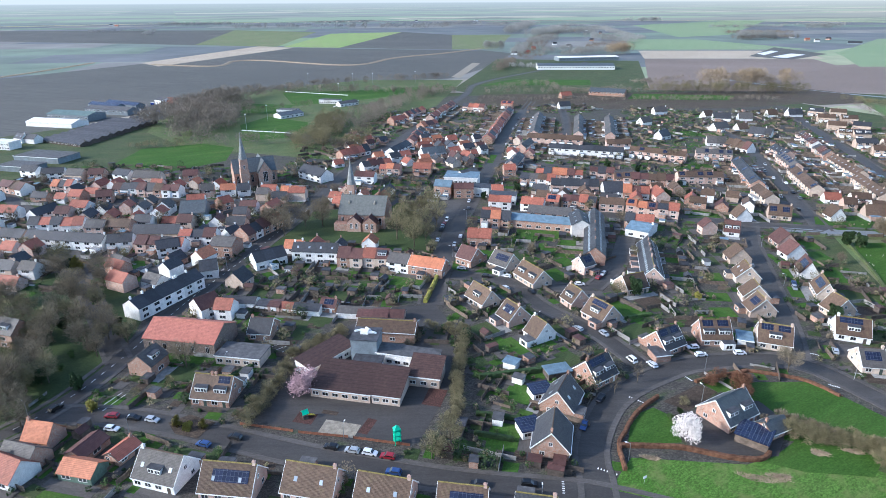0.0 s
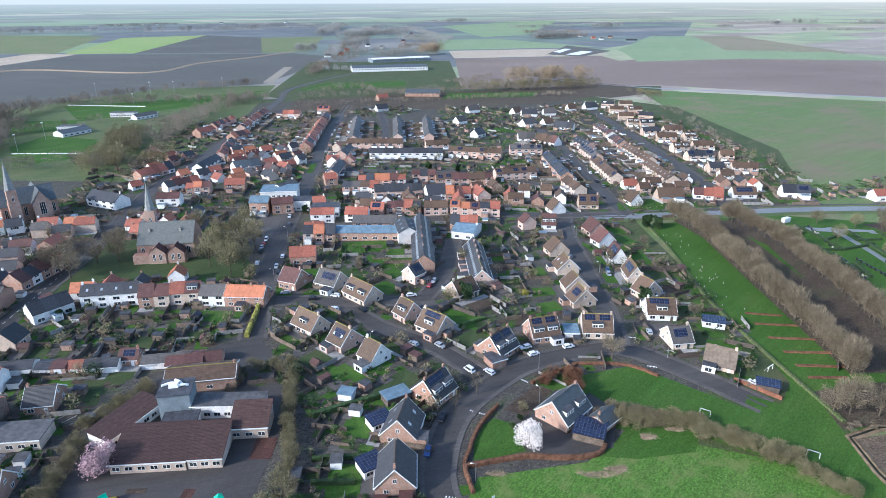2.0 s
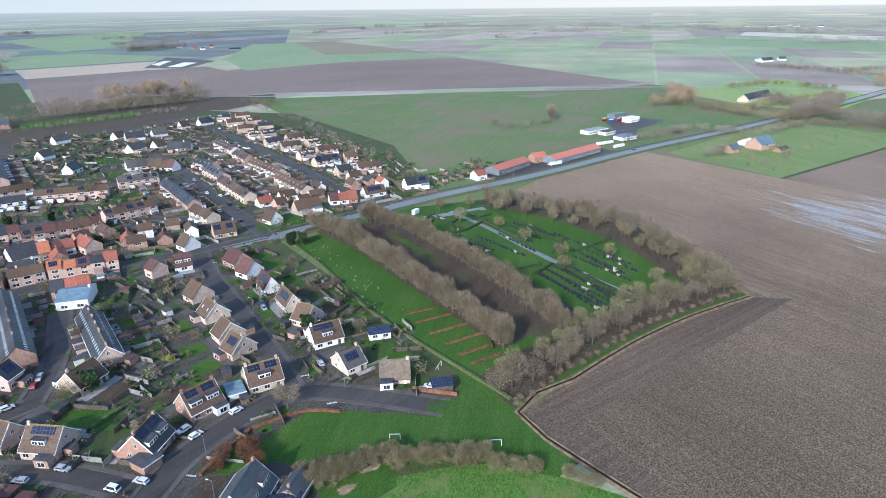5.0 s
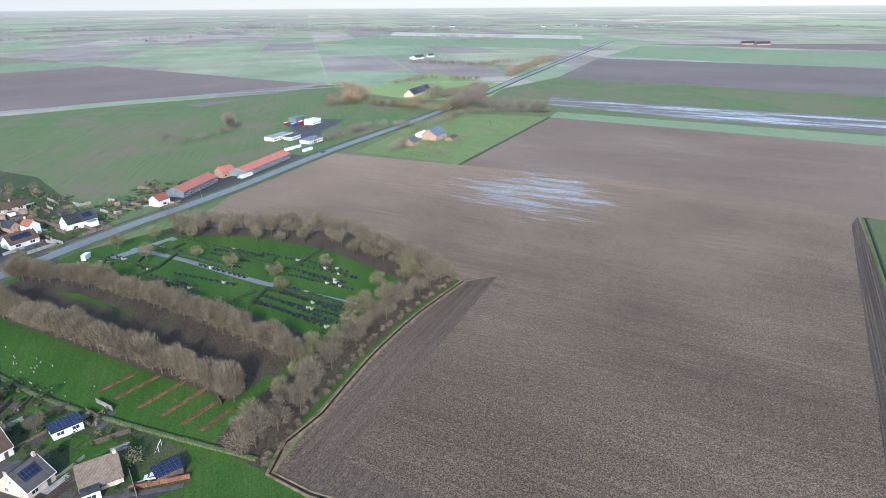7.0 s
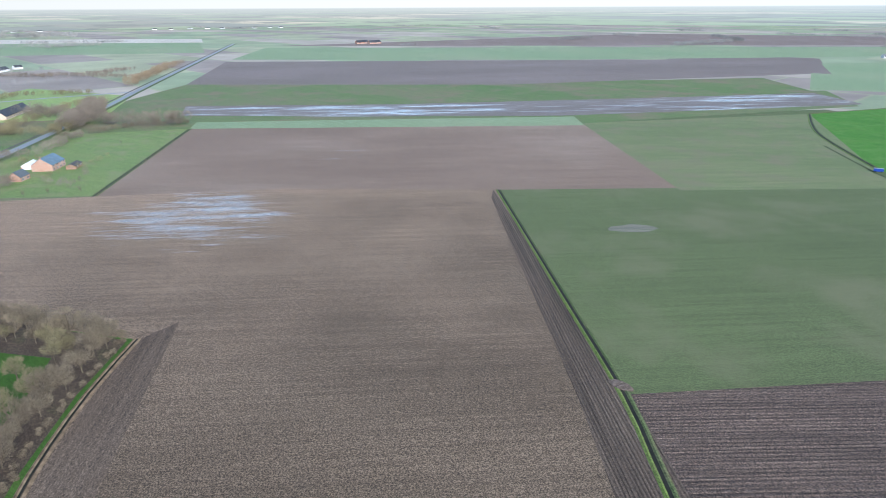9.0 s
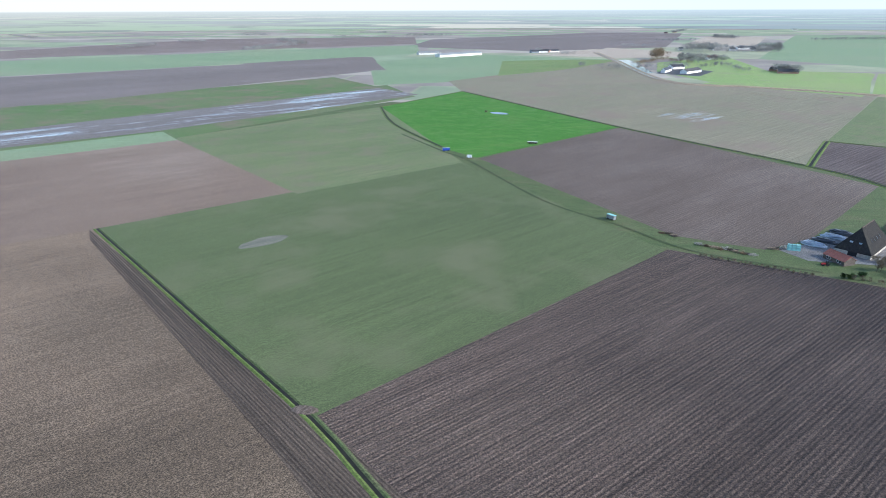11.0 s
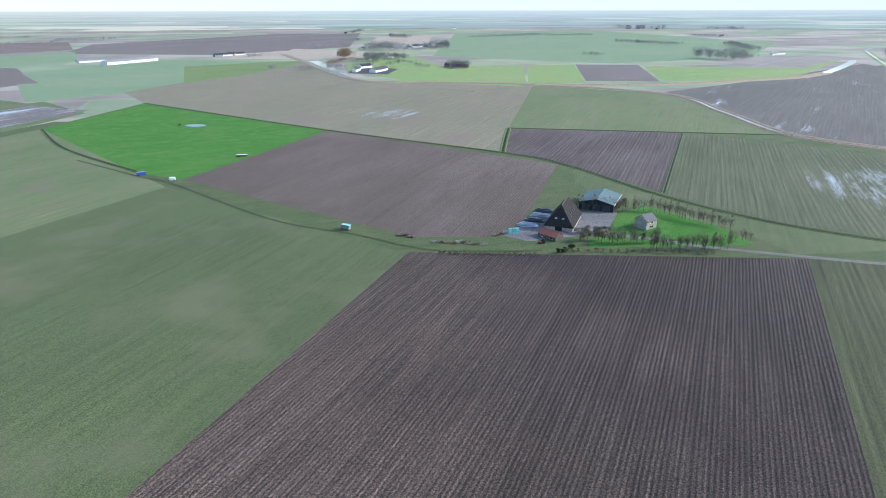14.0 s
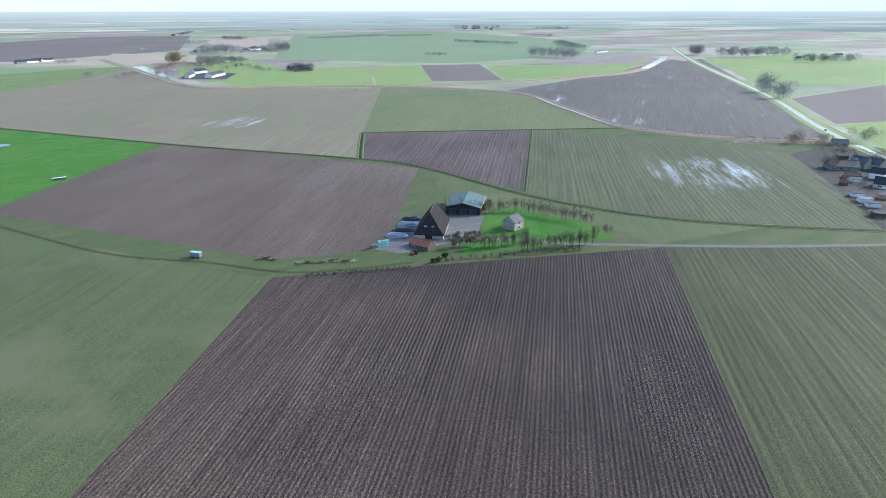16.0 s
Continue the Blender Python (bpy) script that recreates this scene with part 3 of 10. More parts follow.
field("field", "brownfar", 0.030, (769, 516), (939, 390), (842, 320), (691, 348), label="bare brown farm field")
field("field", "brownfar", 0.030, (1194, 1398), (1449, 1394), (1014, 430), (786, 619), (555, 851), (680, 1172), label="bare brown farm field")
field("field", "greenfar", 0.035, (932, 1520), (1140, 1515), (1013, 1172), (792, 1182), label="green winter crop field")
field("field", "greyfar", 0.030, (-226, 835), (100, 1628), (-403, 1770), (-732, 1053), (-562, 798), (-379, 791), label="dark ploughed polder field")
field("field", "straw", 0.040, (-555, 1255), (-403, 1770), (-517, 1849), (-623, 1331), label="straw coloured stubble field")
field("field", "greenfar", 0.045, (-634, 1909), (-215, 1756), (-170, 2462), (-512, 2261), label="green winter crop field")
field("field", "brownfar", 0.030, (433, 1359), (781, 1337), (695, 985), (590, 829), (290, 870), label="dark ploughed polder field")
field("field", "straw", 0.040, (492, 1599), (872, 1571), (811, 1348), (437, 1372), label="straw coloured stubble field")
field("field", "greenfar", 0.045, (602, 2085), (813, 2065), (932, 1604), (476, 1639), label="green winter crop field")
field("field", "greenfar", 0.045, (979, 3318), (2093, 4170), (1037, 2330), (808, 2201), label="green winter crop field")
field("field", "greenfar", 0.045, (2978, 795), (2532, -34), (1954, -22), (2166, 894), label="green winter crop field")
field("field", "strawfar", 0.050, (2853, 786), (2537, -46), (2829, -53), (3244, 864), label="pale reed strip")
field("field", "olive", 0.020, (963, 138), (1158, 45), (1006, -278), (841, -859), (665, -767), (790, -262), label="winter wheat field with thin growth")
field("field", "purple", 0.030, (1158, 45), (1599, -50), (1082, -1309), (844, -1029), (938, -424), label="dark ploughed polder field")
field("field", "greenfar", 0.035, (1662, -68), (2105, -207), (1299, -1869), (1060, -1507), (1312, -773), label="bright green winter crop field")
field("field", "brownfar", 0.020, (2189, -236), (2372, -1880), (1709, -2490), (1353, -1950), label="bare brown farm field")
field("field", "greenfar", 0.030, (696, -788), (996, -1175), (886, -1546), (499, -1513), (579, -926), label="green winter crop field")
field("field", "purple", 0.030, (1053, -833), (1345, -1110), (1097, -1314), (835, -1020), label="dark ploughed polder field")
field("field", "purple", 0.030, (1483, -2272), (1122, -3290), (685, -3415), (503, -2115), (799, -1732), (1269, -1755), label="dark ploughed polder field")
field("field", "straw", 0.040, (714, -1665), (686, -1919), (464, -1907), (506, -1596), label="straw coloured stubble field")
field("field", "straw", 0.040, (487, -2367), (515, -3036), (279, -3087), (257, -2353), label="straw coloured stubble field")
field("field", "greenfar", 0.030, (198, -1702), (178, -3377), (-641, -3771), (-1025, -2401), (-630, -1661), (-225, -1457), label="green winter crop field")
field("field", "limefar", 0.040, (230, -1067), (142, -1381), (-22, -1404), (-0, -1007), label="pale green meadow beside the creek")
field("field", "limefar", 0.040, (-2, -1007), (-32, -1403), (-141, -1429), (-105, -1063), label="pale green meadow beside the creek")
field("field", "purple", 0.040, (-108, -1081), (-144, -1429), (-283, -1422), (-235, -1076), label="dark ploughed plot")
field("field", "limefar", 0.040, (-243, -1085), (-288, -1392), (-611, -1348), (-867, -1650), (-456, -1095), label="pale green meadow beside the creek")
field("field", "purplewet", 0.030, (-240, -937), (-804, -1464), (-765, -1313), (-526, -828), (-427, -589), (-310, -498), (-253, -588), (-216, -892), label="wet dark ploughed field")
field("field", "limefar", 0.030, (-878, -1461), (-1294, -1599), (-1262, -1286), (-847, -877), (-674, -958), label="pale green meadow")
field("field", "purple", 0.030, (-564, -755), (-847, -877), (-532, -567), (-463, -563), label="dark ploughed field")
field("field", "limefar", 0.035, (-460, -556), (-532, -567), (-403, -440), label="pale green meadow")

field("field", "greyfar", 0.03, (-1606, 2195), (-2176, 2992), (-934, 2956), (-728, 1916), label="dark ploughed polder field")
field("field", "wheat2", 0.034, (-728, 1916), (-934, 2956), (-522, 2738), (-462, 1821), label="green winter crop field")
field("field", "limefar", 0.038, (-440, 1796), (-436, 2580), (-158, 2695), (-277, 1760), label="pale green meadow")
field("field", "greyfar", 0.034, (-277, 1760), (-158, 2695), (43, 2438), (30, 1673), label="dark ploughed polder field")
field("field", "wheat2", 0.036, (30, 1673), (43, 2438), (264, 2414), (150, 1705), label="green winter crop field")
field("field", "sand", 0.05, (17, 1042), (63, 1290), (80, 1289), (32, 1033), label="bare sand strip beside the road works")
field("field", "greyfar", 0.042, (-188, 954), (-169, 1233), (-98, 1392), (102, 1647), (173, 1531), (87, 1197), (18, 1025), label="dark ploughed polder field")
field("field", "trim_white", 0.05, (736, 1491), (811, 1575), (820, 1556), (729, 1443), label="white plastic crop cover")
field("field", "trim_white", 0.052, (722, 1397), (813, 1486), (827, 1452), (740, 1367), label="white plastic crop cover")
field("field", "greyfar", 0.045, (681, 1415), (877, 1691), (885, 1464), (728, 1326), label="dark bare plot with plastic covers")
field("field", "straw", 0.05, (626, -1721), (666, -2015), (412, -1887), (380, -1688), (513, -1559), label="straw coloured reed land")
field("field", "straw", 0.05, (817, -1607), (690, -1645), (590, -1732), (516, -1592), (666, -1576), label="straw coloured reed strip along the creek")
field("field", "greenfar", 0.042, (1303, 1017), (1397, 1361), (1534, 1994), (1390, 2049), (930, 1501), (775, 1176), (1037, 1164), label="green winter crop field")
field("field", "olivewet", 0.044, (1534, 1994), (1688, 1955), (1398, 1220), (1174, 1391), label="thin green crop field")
field("field", "verge", 0.012, (-420, -20), (160, 0), (420, -120), (640, -330), (560, -640), (0, -660), (-300, -620), (-420, -420), label="grassy field margins")
field("field", "olive", 0.012, (150, 60), (160, 330), (540, 330), (1000, 230), (960, -20), (680, -800), (560, -700), (600, -320), (400, -140), label="thin green field margins")
field("field", "olive", 0.016, (330, 300), (345, 470), (450, 640), (700, 500), (1000, 420), (1000, 230), (540, 250), (420, 285), label="thin green winter crop")
field("field", "rough", 0.03, (-420, 200), (-420, 560), (-300, 700), (-60, 860), (60, 850), (150, 780), (420, 770), (480, 640), (420, 420), (330, 300), (205, 300), (160, 118), (40, 30), (-140, 60), label="grassy ground round the village")
field("field", "greyfar", 0.025, (-620, 820), (-390, 830), (-220, 860), (-340, 690), (-400, 560), (-330, 470), (-600, 560), label="dark ploughed polder field")
field("village_ground", "yard", 0.05, (-250, 280), (-230, 450), (-90, 560), (10, 820), (70, 830), (150, 740), (400, 730), (400, 620), (300, 330), (180, 300), (140, 150), (60, 120), (20, 60), (-130, 80), (-170, 220), label="paved yards and garden soil between the houses")
field("field", "tilled", 0.06, (147, 75), (157, 117), (185, 113.5), (219, 107.5), (255, 97.5), (287, 85), (339, 157), (335, 250), (409, 256), (530, 232), (503, 118), (472, 0), (411, -131), (187, -59), (120, -36), (110, 20), label="bare brown tilled field with drill marks")
field("field", "tilledwet", 0.06, (503, 118), (737, 53), (589, -324), (361, -241), (411, -131), (472, 0), label="bare brown field with shallow rain pools")
field("field", "headland", 0.075, (413, -128), (396, -118), (190, -44), (130, -20), (122, -38), (187, -61), label="ploughed headland with deep furrows")
field("field", "headland2", 0.075, (147, 75), (157, 115), (185, 112), (219, 105.5), (255, 95.5), (287, 83), (295, 70), (166, 100), (155, 70), label="ploughed headland along the wood")
field("field", "greenfar", 0.07, (737, 53), (775, 45), (640, -345), (589, -324), label="green strip of winter crop")
field("field", "flood", 0.08, (830, 60), (742, -116), (649, -339), (589, -620), (568, -721), (668, -760), (733, -483), (811, -193), (907, 52), label="flooded field with sheets of standing water")
field("field", "wheat", 0.06, (124, -256), (307, -376), (365, -247), (411, -131), (187, -59), label="green field of young winter wheat")
field("field", "wheat2", 0.065, (361, -241), (307, -376), (350, -416), (545, -595), (600, -330), (589, -324), label="green field of young winter wheat")
field("field", "bright", 0.07, (545, -595), (529, -788), (239, -600), (305, -397), (350, -416), label="bright green grass meadow")
field("field", "plough2", 0.06, (302, -395), (238, -598), (21, -455), (60, -310), (80, -282), (124, -281), label="dark brown ploughed field")
field("field", "wheatrow", 0.06, (-78, -257), (-12, -90), (20, -10), (-120, 20), (-340, -120), (-200, -235), label="thin green crop in long drill rows")
field("field", "ploughrow", 0.06, (52, -617), (-123, -598), (-40, -376), (16, -454), (64, -500), label="dark ploughed field in long rows")
field("field", "wheatwet", 0.065, (-123, -598), (-241, -513), (-305, -443), (-281, -386), (-245, -314), (-214, -255), (-150, -282), (-88, -314), (-40, -373), label="green crop field with wet patches")
field("village_ground", "yard", 0.07, (-304, -441), (-372, -469), (-408, -415), (-220, -235), (-214, -255), (-245, -314), (-281, -386), label="garden ground behind the roadside houses")
field("field", "wheat", 0.055, (-153, -275), (-88, -310), (-36, -366), (10, -448), (16, -400), (-5, -345), (-60, -300), (-75, -262), label="grass strip beside the farm")
field("field", "olivewet", 0.05, (532, -787), (243, -600), (64, -497), (52, -617), (-11, -1023), (290, -1078), (493, -1490), (620, -900), label="thin olive crop with rain pools")
field("field", "limefar", 0.06, (225, -1101), (344, -1251), (391, -1473), (276, -1746), (136, -1311), (-28, -1399), (9, -998), (148, -1043), label="bright green meadow round the farm")
field("field", "limefar", 0.06, (-933, -1533), (-1118, -1431), (-1275, -1248), (-877, -871), (-642, -937), label="bright green meadow beside the road")
field("field", "paddock", 0.062, (584, -1025), (728, -1353), (579, -1484), (486, -1522), (519, -1198), label="bright green strip of meadow")
field("yard", "asphalt", 0.07, (336, -1208), (344, -1355), (246, -1310), (254, -1190), label="wet yard between the farm barns")
field("field", "wheat2", 0.055, (52, -617), (-123, -598), (-228, -590), (-216, -737), (-195, -904), (-11, -1020), label="green field of young winter wheat")
field("field", "wheat2", 0.05, (-200, -500), (-330, -430), (-420, -400), (-350, -250), (-153, -278), label="thin green crop beside the country road")
field("field", "purplewet", 0.015, (-201.2, -931.3), (-889.9, -1479.0), (-484.9, -639.7), (-422.6, -504.2), (-300.9, -486.5), (-224.1, -570.4), label="ploughed field by the creek")
field("field", "plough", 0.06, (123, -258), (-78, -257), (-12, -90), (14, -24), (118, -36), (187, -60), label="dark ploughed field in long furrows")
field("bare_patch", "bare", 0.078, (307, -176), (306, -172), (305, -168), (306, -163), (308, -159), (311, -154), (315, -149), (318, -150), (320, -154), (319, -161), (319, -166), (316, -171), (313, -174), (310, -176), label="pale washed-out patch in the winter wheat")
field("meadow", "meadow", 0.07, (42, 121), (51, 133), (81, 130), (101, 137), (133, 114), (141, 96), (146, 75), (110, 20), (60, 20), (20, 60), label="rough green meadow with paler tufts")
field("lawn", "lawn", 0.075, (101, 168), (120, 168), (139, 137), (158, 117), (151, 92), (141, 94), (133, 112), (116, 132), (96, 140), (98, 160), label="mown green park lawn")
field("lawn", "lawn", 0.09, (165, 139), (182, 140), (198, 188), (219, 279), (209, 289), (196, 250), (180, 196), label="bright green burial lawn")
field("cemetery_ground", "lawn", 0.08, (163, 119), (165, 140), (178, 197), (196, 254), (209, 290), (278, 290), (334, 256), (341, 157), (287, 86), (255, 99), (219, 109), (185, 115), (158, 119), label="dark green cemetery grass")
for _p in (((226, 297), (223, 263), (206, 209), (186, 143), (203, 138), (232, 205), (250, 270), (254, 295)), ((246, 283), (248, 247), (230, 200), (200, 135), (228, 133), (244, 171), (266, 228), (279, 288)), ((158, 121), (164, 138), (184, 138), (200, 133), (258, 116), (284, 112), (314, 158), (326, 205), (322, 256), (336, 256), (342, 157), (287, 88), (255, 101), (219, 111), (185, 117))):
    field("leaf_litter", "litter", 0.1, *_p, label="brown leaf litter and scrub under the trees")
for _p in (((286, 180), (300, 172), (284, 128), (272, 132)), ((258, 172), (268, 168), (252, 124), (241, 128)), ((296, 225), (308, 220), (296, 184), (286, 188)), ((266, 232), (276, 226), (264, 196), (256, 200)), ((300, 168), (312, 160), (296, 132), (288, 138)), ((302, 250), (314, 246), (308, 226), (298, 230))):
    field("lawn", "lawn", 0.12, *_p, label="bright grass among the graves")
field("lawn", "paddock", 0.08, (536, 213), (504, 118), (737, 52), (753, 163), (650, 195), label="bright green paddock by the farm")
field("lawn", "limefar", 0.05, (1206, 270), (940, 367), (860, 240), (850, 140), (1040, 120), label="rough meadow round the farm")
field("lawn", "bright", 0.08, (4, -326), (-20, -343), (-54, -302), (-60, -276), (29, -267), (27, -278), (10, -296), label="green farm lawn")
field("lawn", "lawn_dark", 0.06, (-130, 275), (-92, 272), (-78, 345), (-20, 360), (-2, 285), (-40, 282), label="dark grass round the village church")
field("lawn", "lawn", 0.06, (-252.5, 463.0), (-254.6, 517.8), (-209.4, 536.8), (-176.9, 520.1), (-169.1, 473.7), (-199.6, 439.9), label="green pasture behind the houses")
field("sports_field", "lawn", 0.07, (-217.4, 862.2), (-111.7, 886.8), (16.8, 944.8), (7.8, 881.8), (-94.1, 799.5), (-176.5, 747.4), label="green football field at the village edge")
field("sports_field", "lawn", 0.07, (-203.7, 624.7), (-187.8, 673.6), (-137.7, 638.3), (-125.9, 566.2), (-177.9, 547.7), label="green football field at the village edge")
field("sports_field", "lawn", 0.075, (-233.1, 700.8), (-243.4, 767.5), (-178.4, 756.2), (-172.6, 687.6), label="green training field at the village edge")
field("wood_floor", "verge", 0.04, (-282.4, 589.3), (-324.1, 744.1), (-280.2, 864.7), (-126.3, 1008.9), (35.7, 1001.3), (-12.9, 693.4), (-67.8, 517.3), (-80.0, 471.5), (-218.4, 521.2), label="rough winter grass under bare woods")
field("orchard_ground", "litter", 0.09, (32.1, 711.2), (52.5, 834.8), (496.6, 861.3), (500.9, 767.3), (337.1, 712.5), label="brown orchard ground behind the estate")
field("lawn", "lawn_dark", 0.06, (-170, 140), (-125, 135), (-112, 180), (-120, 230), (-180, 260), (-200, 190), label="garden lawn under bare trees")
field("lawn", "lawn", 0.07, (-100, 170), (-78, 166), (-80, 186), (-97, 190), label="garden lawn")
field("lawn", "lawn", 0.078, (86, 131), (92, 134.5), (100, 140), (99, 146), (106, 140), (119, 132), (112, 125), (95, 127), label="grass strip beside the shrubs")
field("lawn", "lawn", 0.1, (52, 139.5), (54.5, 146), (59.5, 152.5), (64, 155), (69, 150), (67, 139), (60, 138.5), label="front lawn inside the beech hedge")
field("garden_bed", "soil", 0.1, (68, 158), (82, 166.5), (87, 163), (74, 153), label="bare garden beds beside the street")
field("lawn", "lawn", 0.1, (84, 167), (96, 171), (101, 168), (98, 158), (90, 158), label="lawn behind the beech hedge")
field("drive", "asphalt", 0.1, (70, 150), (75, 153), (88, 163), (98, 157), (101, 147), (91, 133), (78, 134), (68, 138), label="dark paved drive round the brick house")
field("garden_bed", "soil", 0.19, (-81, 149), (-76, 153), (-67, 149), (-70, 142), (-77, 144), label="planted bed beside the front street")
field("schoolyard", "asphalt", 0.075, (-57, 150), (-57, 184), (-22, 222), (-3, 224), (5, 205), (2, 165), (-7, 139), (-26, 141), label="grey asphalt school playground")
field("yard", "mud", 0.085, (31, -286), (60, -276), (75, -286), (58, -306), (44, -330), (22, -330), (3, -334), (1, -328), (14, -295), label="wet gravel farm yard")
field("yard", "asphalt", 0.07, (645.2, 323.0), (687.3, 320.7), (692.9, 276.1), (657.8, 273.8), (620.5, 276.0), (566.5, 253.3), (557.6, 274.3), (611.8, 296.9), label="wet paved shop yard")
field("yard", "asphalt", 0.07, (366.6, 292.8), (400.6, 292.9), (455.3, 286.7), (520.1, 272.3), (517.1, 249.8), (447.1, 262.9), (386.1, 274.9), label="paved strip before the shops")
field("lawn", "lawn", 0.086, (208.9, 289.7), (181.9, 204.7), (163.0, 144.3), (151.2, 135.7), (144.7, 142.6), (139.4, 138.3), (152.4, 98.7), (157.6, 117.9), (185.4, 189.8), (216.0, 285.4), label="mown grass beside the burial lawn")
field("field", "rough", 0.046, (15.7, 881.5), (121.9, 1378.5), (408.8, 1319.8), (289.7, 870.0), (579.6, 813.8), (523.6, 730.8), (490.5, 850.1), (59.3, 824.0), label="grass fields behind the estate")
field("lawn", "lawn", 0.16, (212.0, 566.9), (220.1, 585.6), (263.4, 568.1), (252.7, 548.0), label="green lawn between the houses")
field("lawn", "lawn", 0.16, (168.8, 441.2), (175.8, 456.3), (206.7, 452.1), (199.5, 438.8), label="green lawn between the houses")
field("lawn", "lawn", 0.16, (140.7, 330.7), (146.9, 343.8), (165.3, 344.6), (160.1, 329.3), label="green lawn between the houses")
field("lawn", "lawn", 0.16, (206.1, 318.0), (212.7, 331.3), (241.2, 323.0), (231.9, 311.2), label="green lawn between the houses")
field("lawn", "lawn", 0.16, (24.2, 469.0), (27.2, 491.8), (45.2, 487.4), (39.3, 459.6), label="green lawn between the houses")
field("lawn", "lawn", 0.16, (51.1, 280.2), (50.7, 287.0), (73.1, 285.1), (70.3, 277.7), label="green lawn between the houses")
field("lawn", "lawn", 0.16, (35.7, 292.7), (40.9, 312.8), (66.4, 309.7), (62.9, 298.7), label="green lawn between the houses")
field("orchard_ground", "litter", 0.085, (485, 903), (525, 854), (537, 826), (511, 748), (445, 730), (414, 778), label="brown orchard ground beside the main road")
field("lawn", "lawn", 0.1, (58, 930), (221, 929), (235, 992), (112, 1005), label="green strip of grass behind the village")
field("lawn", "lawn", 0.1, (257, 837), (381, 811), (357, 773), (235, 787), label="green strip of grass behind the village")
field("market_square", "paving", 0.06, (-6, 330), (8, 310), (20, 380), (6, 385), (-8, 350), label="brick paved village square")

BIG = [(180, 312), (274, 294.6), (327, 284), (409, 262), (537, 237), (712, 192.5), (916, 150), (1137, 109), (1571, 23), (2400, -140)]
road(BIG, 8, "bluetar", 0, 0.1, "pale asphalt country road")
ribbon("verge", offset_line(smooth(BIG, 20), -7), ((-2.5, 0.11), (0, 0.2), (2.5, 0.11)), "verge", "grass verge along the country road", "verge")
ribbon("pavement", offset_line(smooth(BIG, 20), 8), ((-1.5, 0.13), (1.5, 0.13)), "paving", "cycle path beside the country road", "pavement")
road([(428, 1024), (545, 811), (782, 626), (962, 409), (1050, 275), (1090, 120)], 9, "bluetar", 0, 0.1, "pale distant main road")
road([(-140, 128), (-120.8, 153.4), (-112.2, 183), (-106, 228), (-96, 273), (-80, 351), (-67.6, 445), (-32, 568), (30, 825), (75, 990), (300, 1300)], 7)
road([(-120.8, 153.4), (-90, 151), (-35, 134), (2, 125), (30, 121), (40, 119), (60, 112)], 7)
road([(30, 90), (39, 119), (41, 137), (53, 159), (72, 173), (90, 180), (120, 180), (134, 162), (146, 136)], 7)
road([(-5, 224), (2.3, 286), (17, 361), (38.5, 460), (65, 593), (112, 772)], 8)
road([(4.5, 254), (29, 246), (41, 222), (58, 200), (68, 178)], 6)
road([(65, 239), (82, 264), (97, 300)], 6)
road([(29, 246), (50, 240), (65, 239)], 6)
road([(122, 182), (131, 205), (140, 233), (158, 291), (170, 319)], 7)
road([(36, 339), (100, 336), (138, 330), (170, 320), (205, 311)], 7)
road([(205, 308), (220, 366), (236, 428), (258, 510), (266, 564)], 7)
road([(270, 296), (293, 352), (324, 457), (364, 612), (387, 691)], 7)
road([(55, 545), (120, 520), (190, 490), (240, 470)], 6)
road([(115, 560), (128, 630), (140, 720)], 6)
road([(40, 468), (90, 450), (150, 420), (215, 350)], 5)
road([(-300, 330), (-180, 370), (-80, 345)], 6)
road([(-112, 183), (-200, 300), (-300, 400)], 6)
TRACK = [(420, -455), (344, -406), (304, -383), (212, -309), (156, -284), (111, -262), (54, -263), (20, -264), (-38, -262), (-133, -246), (-260, -225)]
road(TRACK[:7], 2.2, "rough", 0, 0.1, "muddy grass farm track")
road([(20, -290), (-10, -282), (-38, -270), (-133, -247), (-260, -225), (-420, -190)], 4, "track", 0, 0.1, "wet pale farm lane")
LAST = [(-1082, -1938), (-811, -1381), (-567, -819), (-431, -551), (-374, -411), (-350, -330)]
for _s in (-1, 1):
    ribbon("verge", offset_line(smooth(LAST, 20), _s * 7), ((-3.4, 0.07), (0, 0.16), (3.4, 0.07)), "limefar", "light green road verge", "verge")
road(LAST, 7, "paleroad", 0, 0.1, "pale country road lined with houses")
road([(300, 258), (290, 223), (271, 173), (257, 125)], 4, "bluetar", 0, 0.12, "wet asphalt cemetery path")
road([(281, 262), (318, 245)], 12, "bluetar", 0, 0.1, "wet cemetery car park")
ditch([(411, -131), (255, -81), (187, -59), (147, -42), (90, -20)], 2.4, "bank", "narrow ditch with bright grassy banks")
ditch([(147, 72), (158, 117.5), (185, 113), (219, 107.5), (255, 97.5), (287, 84.5)], 1.5, "reed_red", "narrow ditch with brown banks", "reed_red")
ditch([(532, -787), (244, -600), (64, -497), (16, -454), (-36, -368), (-88, -312), (-153, -276), (-260, -240)], 4, "bank", "ditch with bright grassy banks", "verge")
ditch([(52, -617), (58, -560), (64, -497)], 4.5, "bank", "ditch with bright grassy banks", "bank")
ditch([(-123, -598), (-40, -374)], 2)
ditch([(52, -617), (-123, -598), (-228, -587)], 3)
ditch([(736, 53), (503, 119)], 2.4)
ditch([(545, -595), (460, -500), (350, -418)], 3, "bank", "ditch with bright grassy banks", "verge")
ditch([(545, -595), (529, -788)], 2)
CREEK = [(620, -1750), (493, -1490), (290, -1078), (150, -1050), (-11, -1023), (-195, -904), (-216, -737), (-228, -585), (-313, -502), (-400, -470)]
ribbon("creek", smooth(CREEK, 20), ((-1.7, 0.12), (1.7, 0.12)), "water", "winding pale creek", "water")
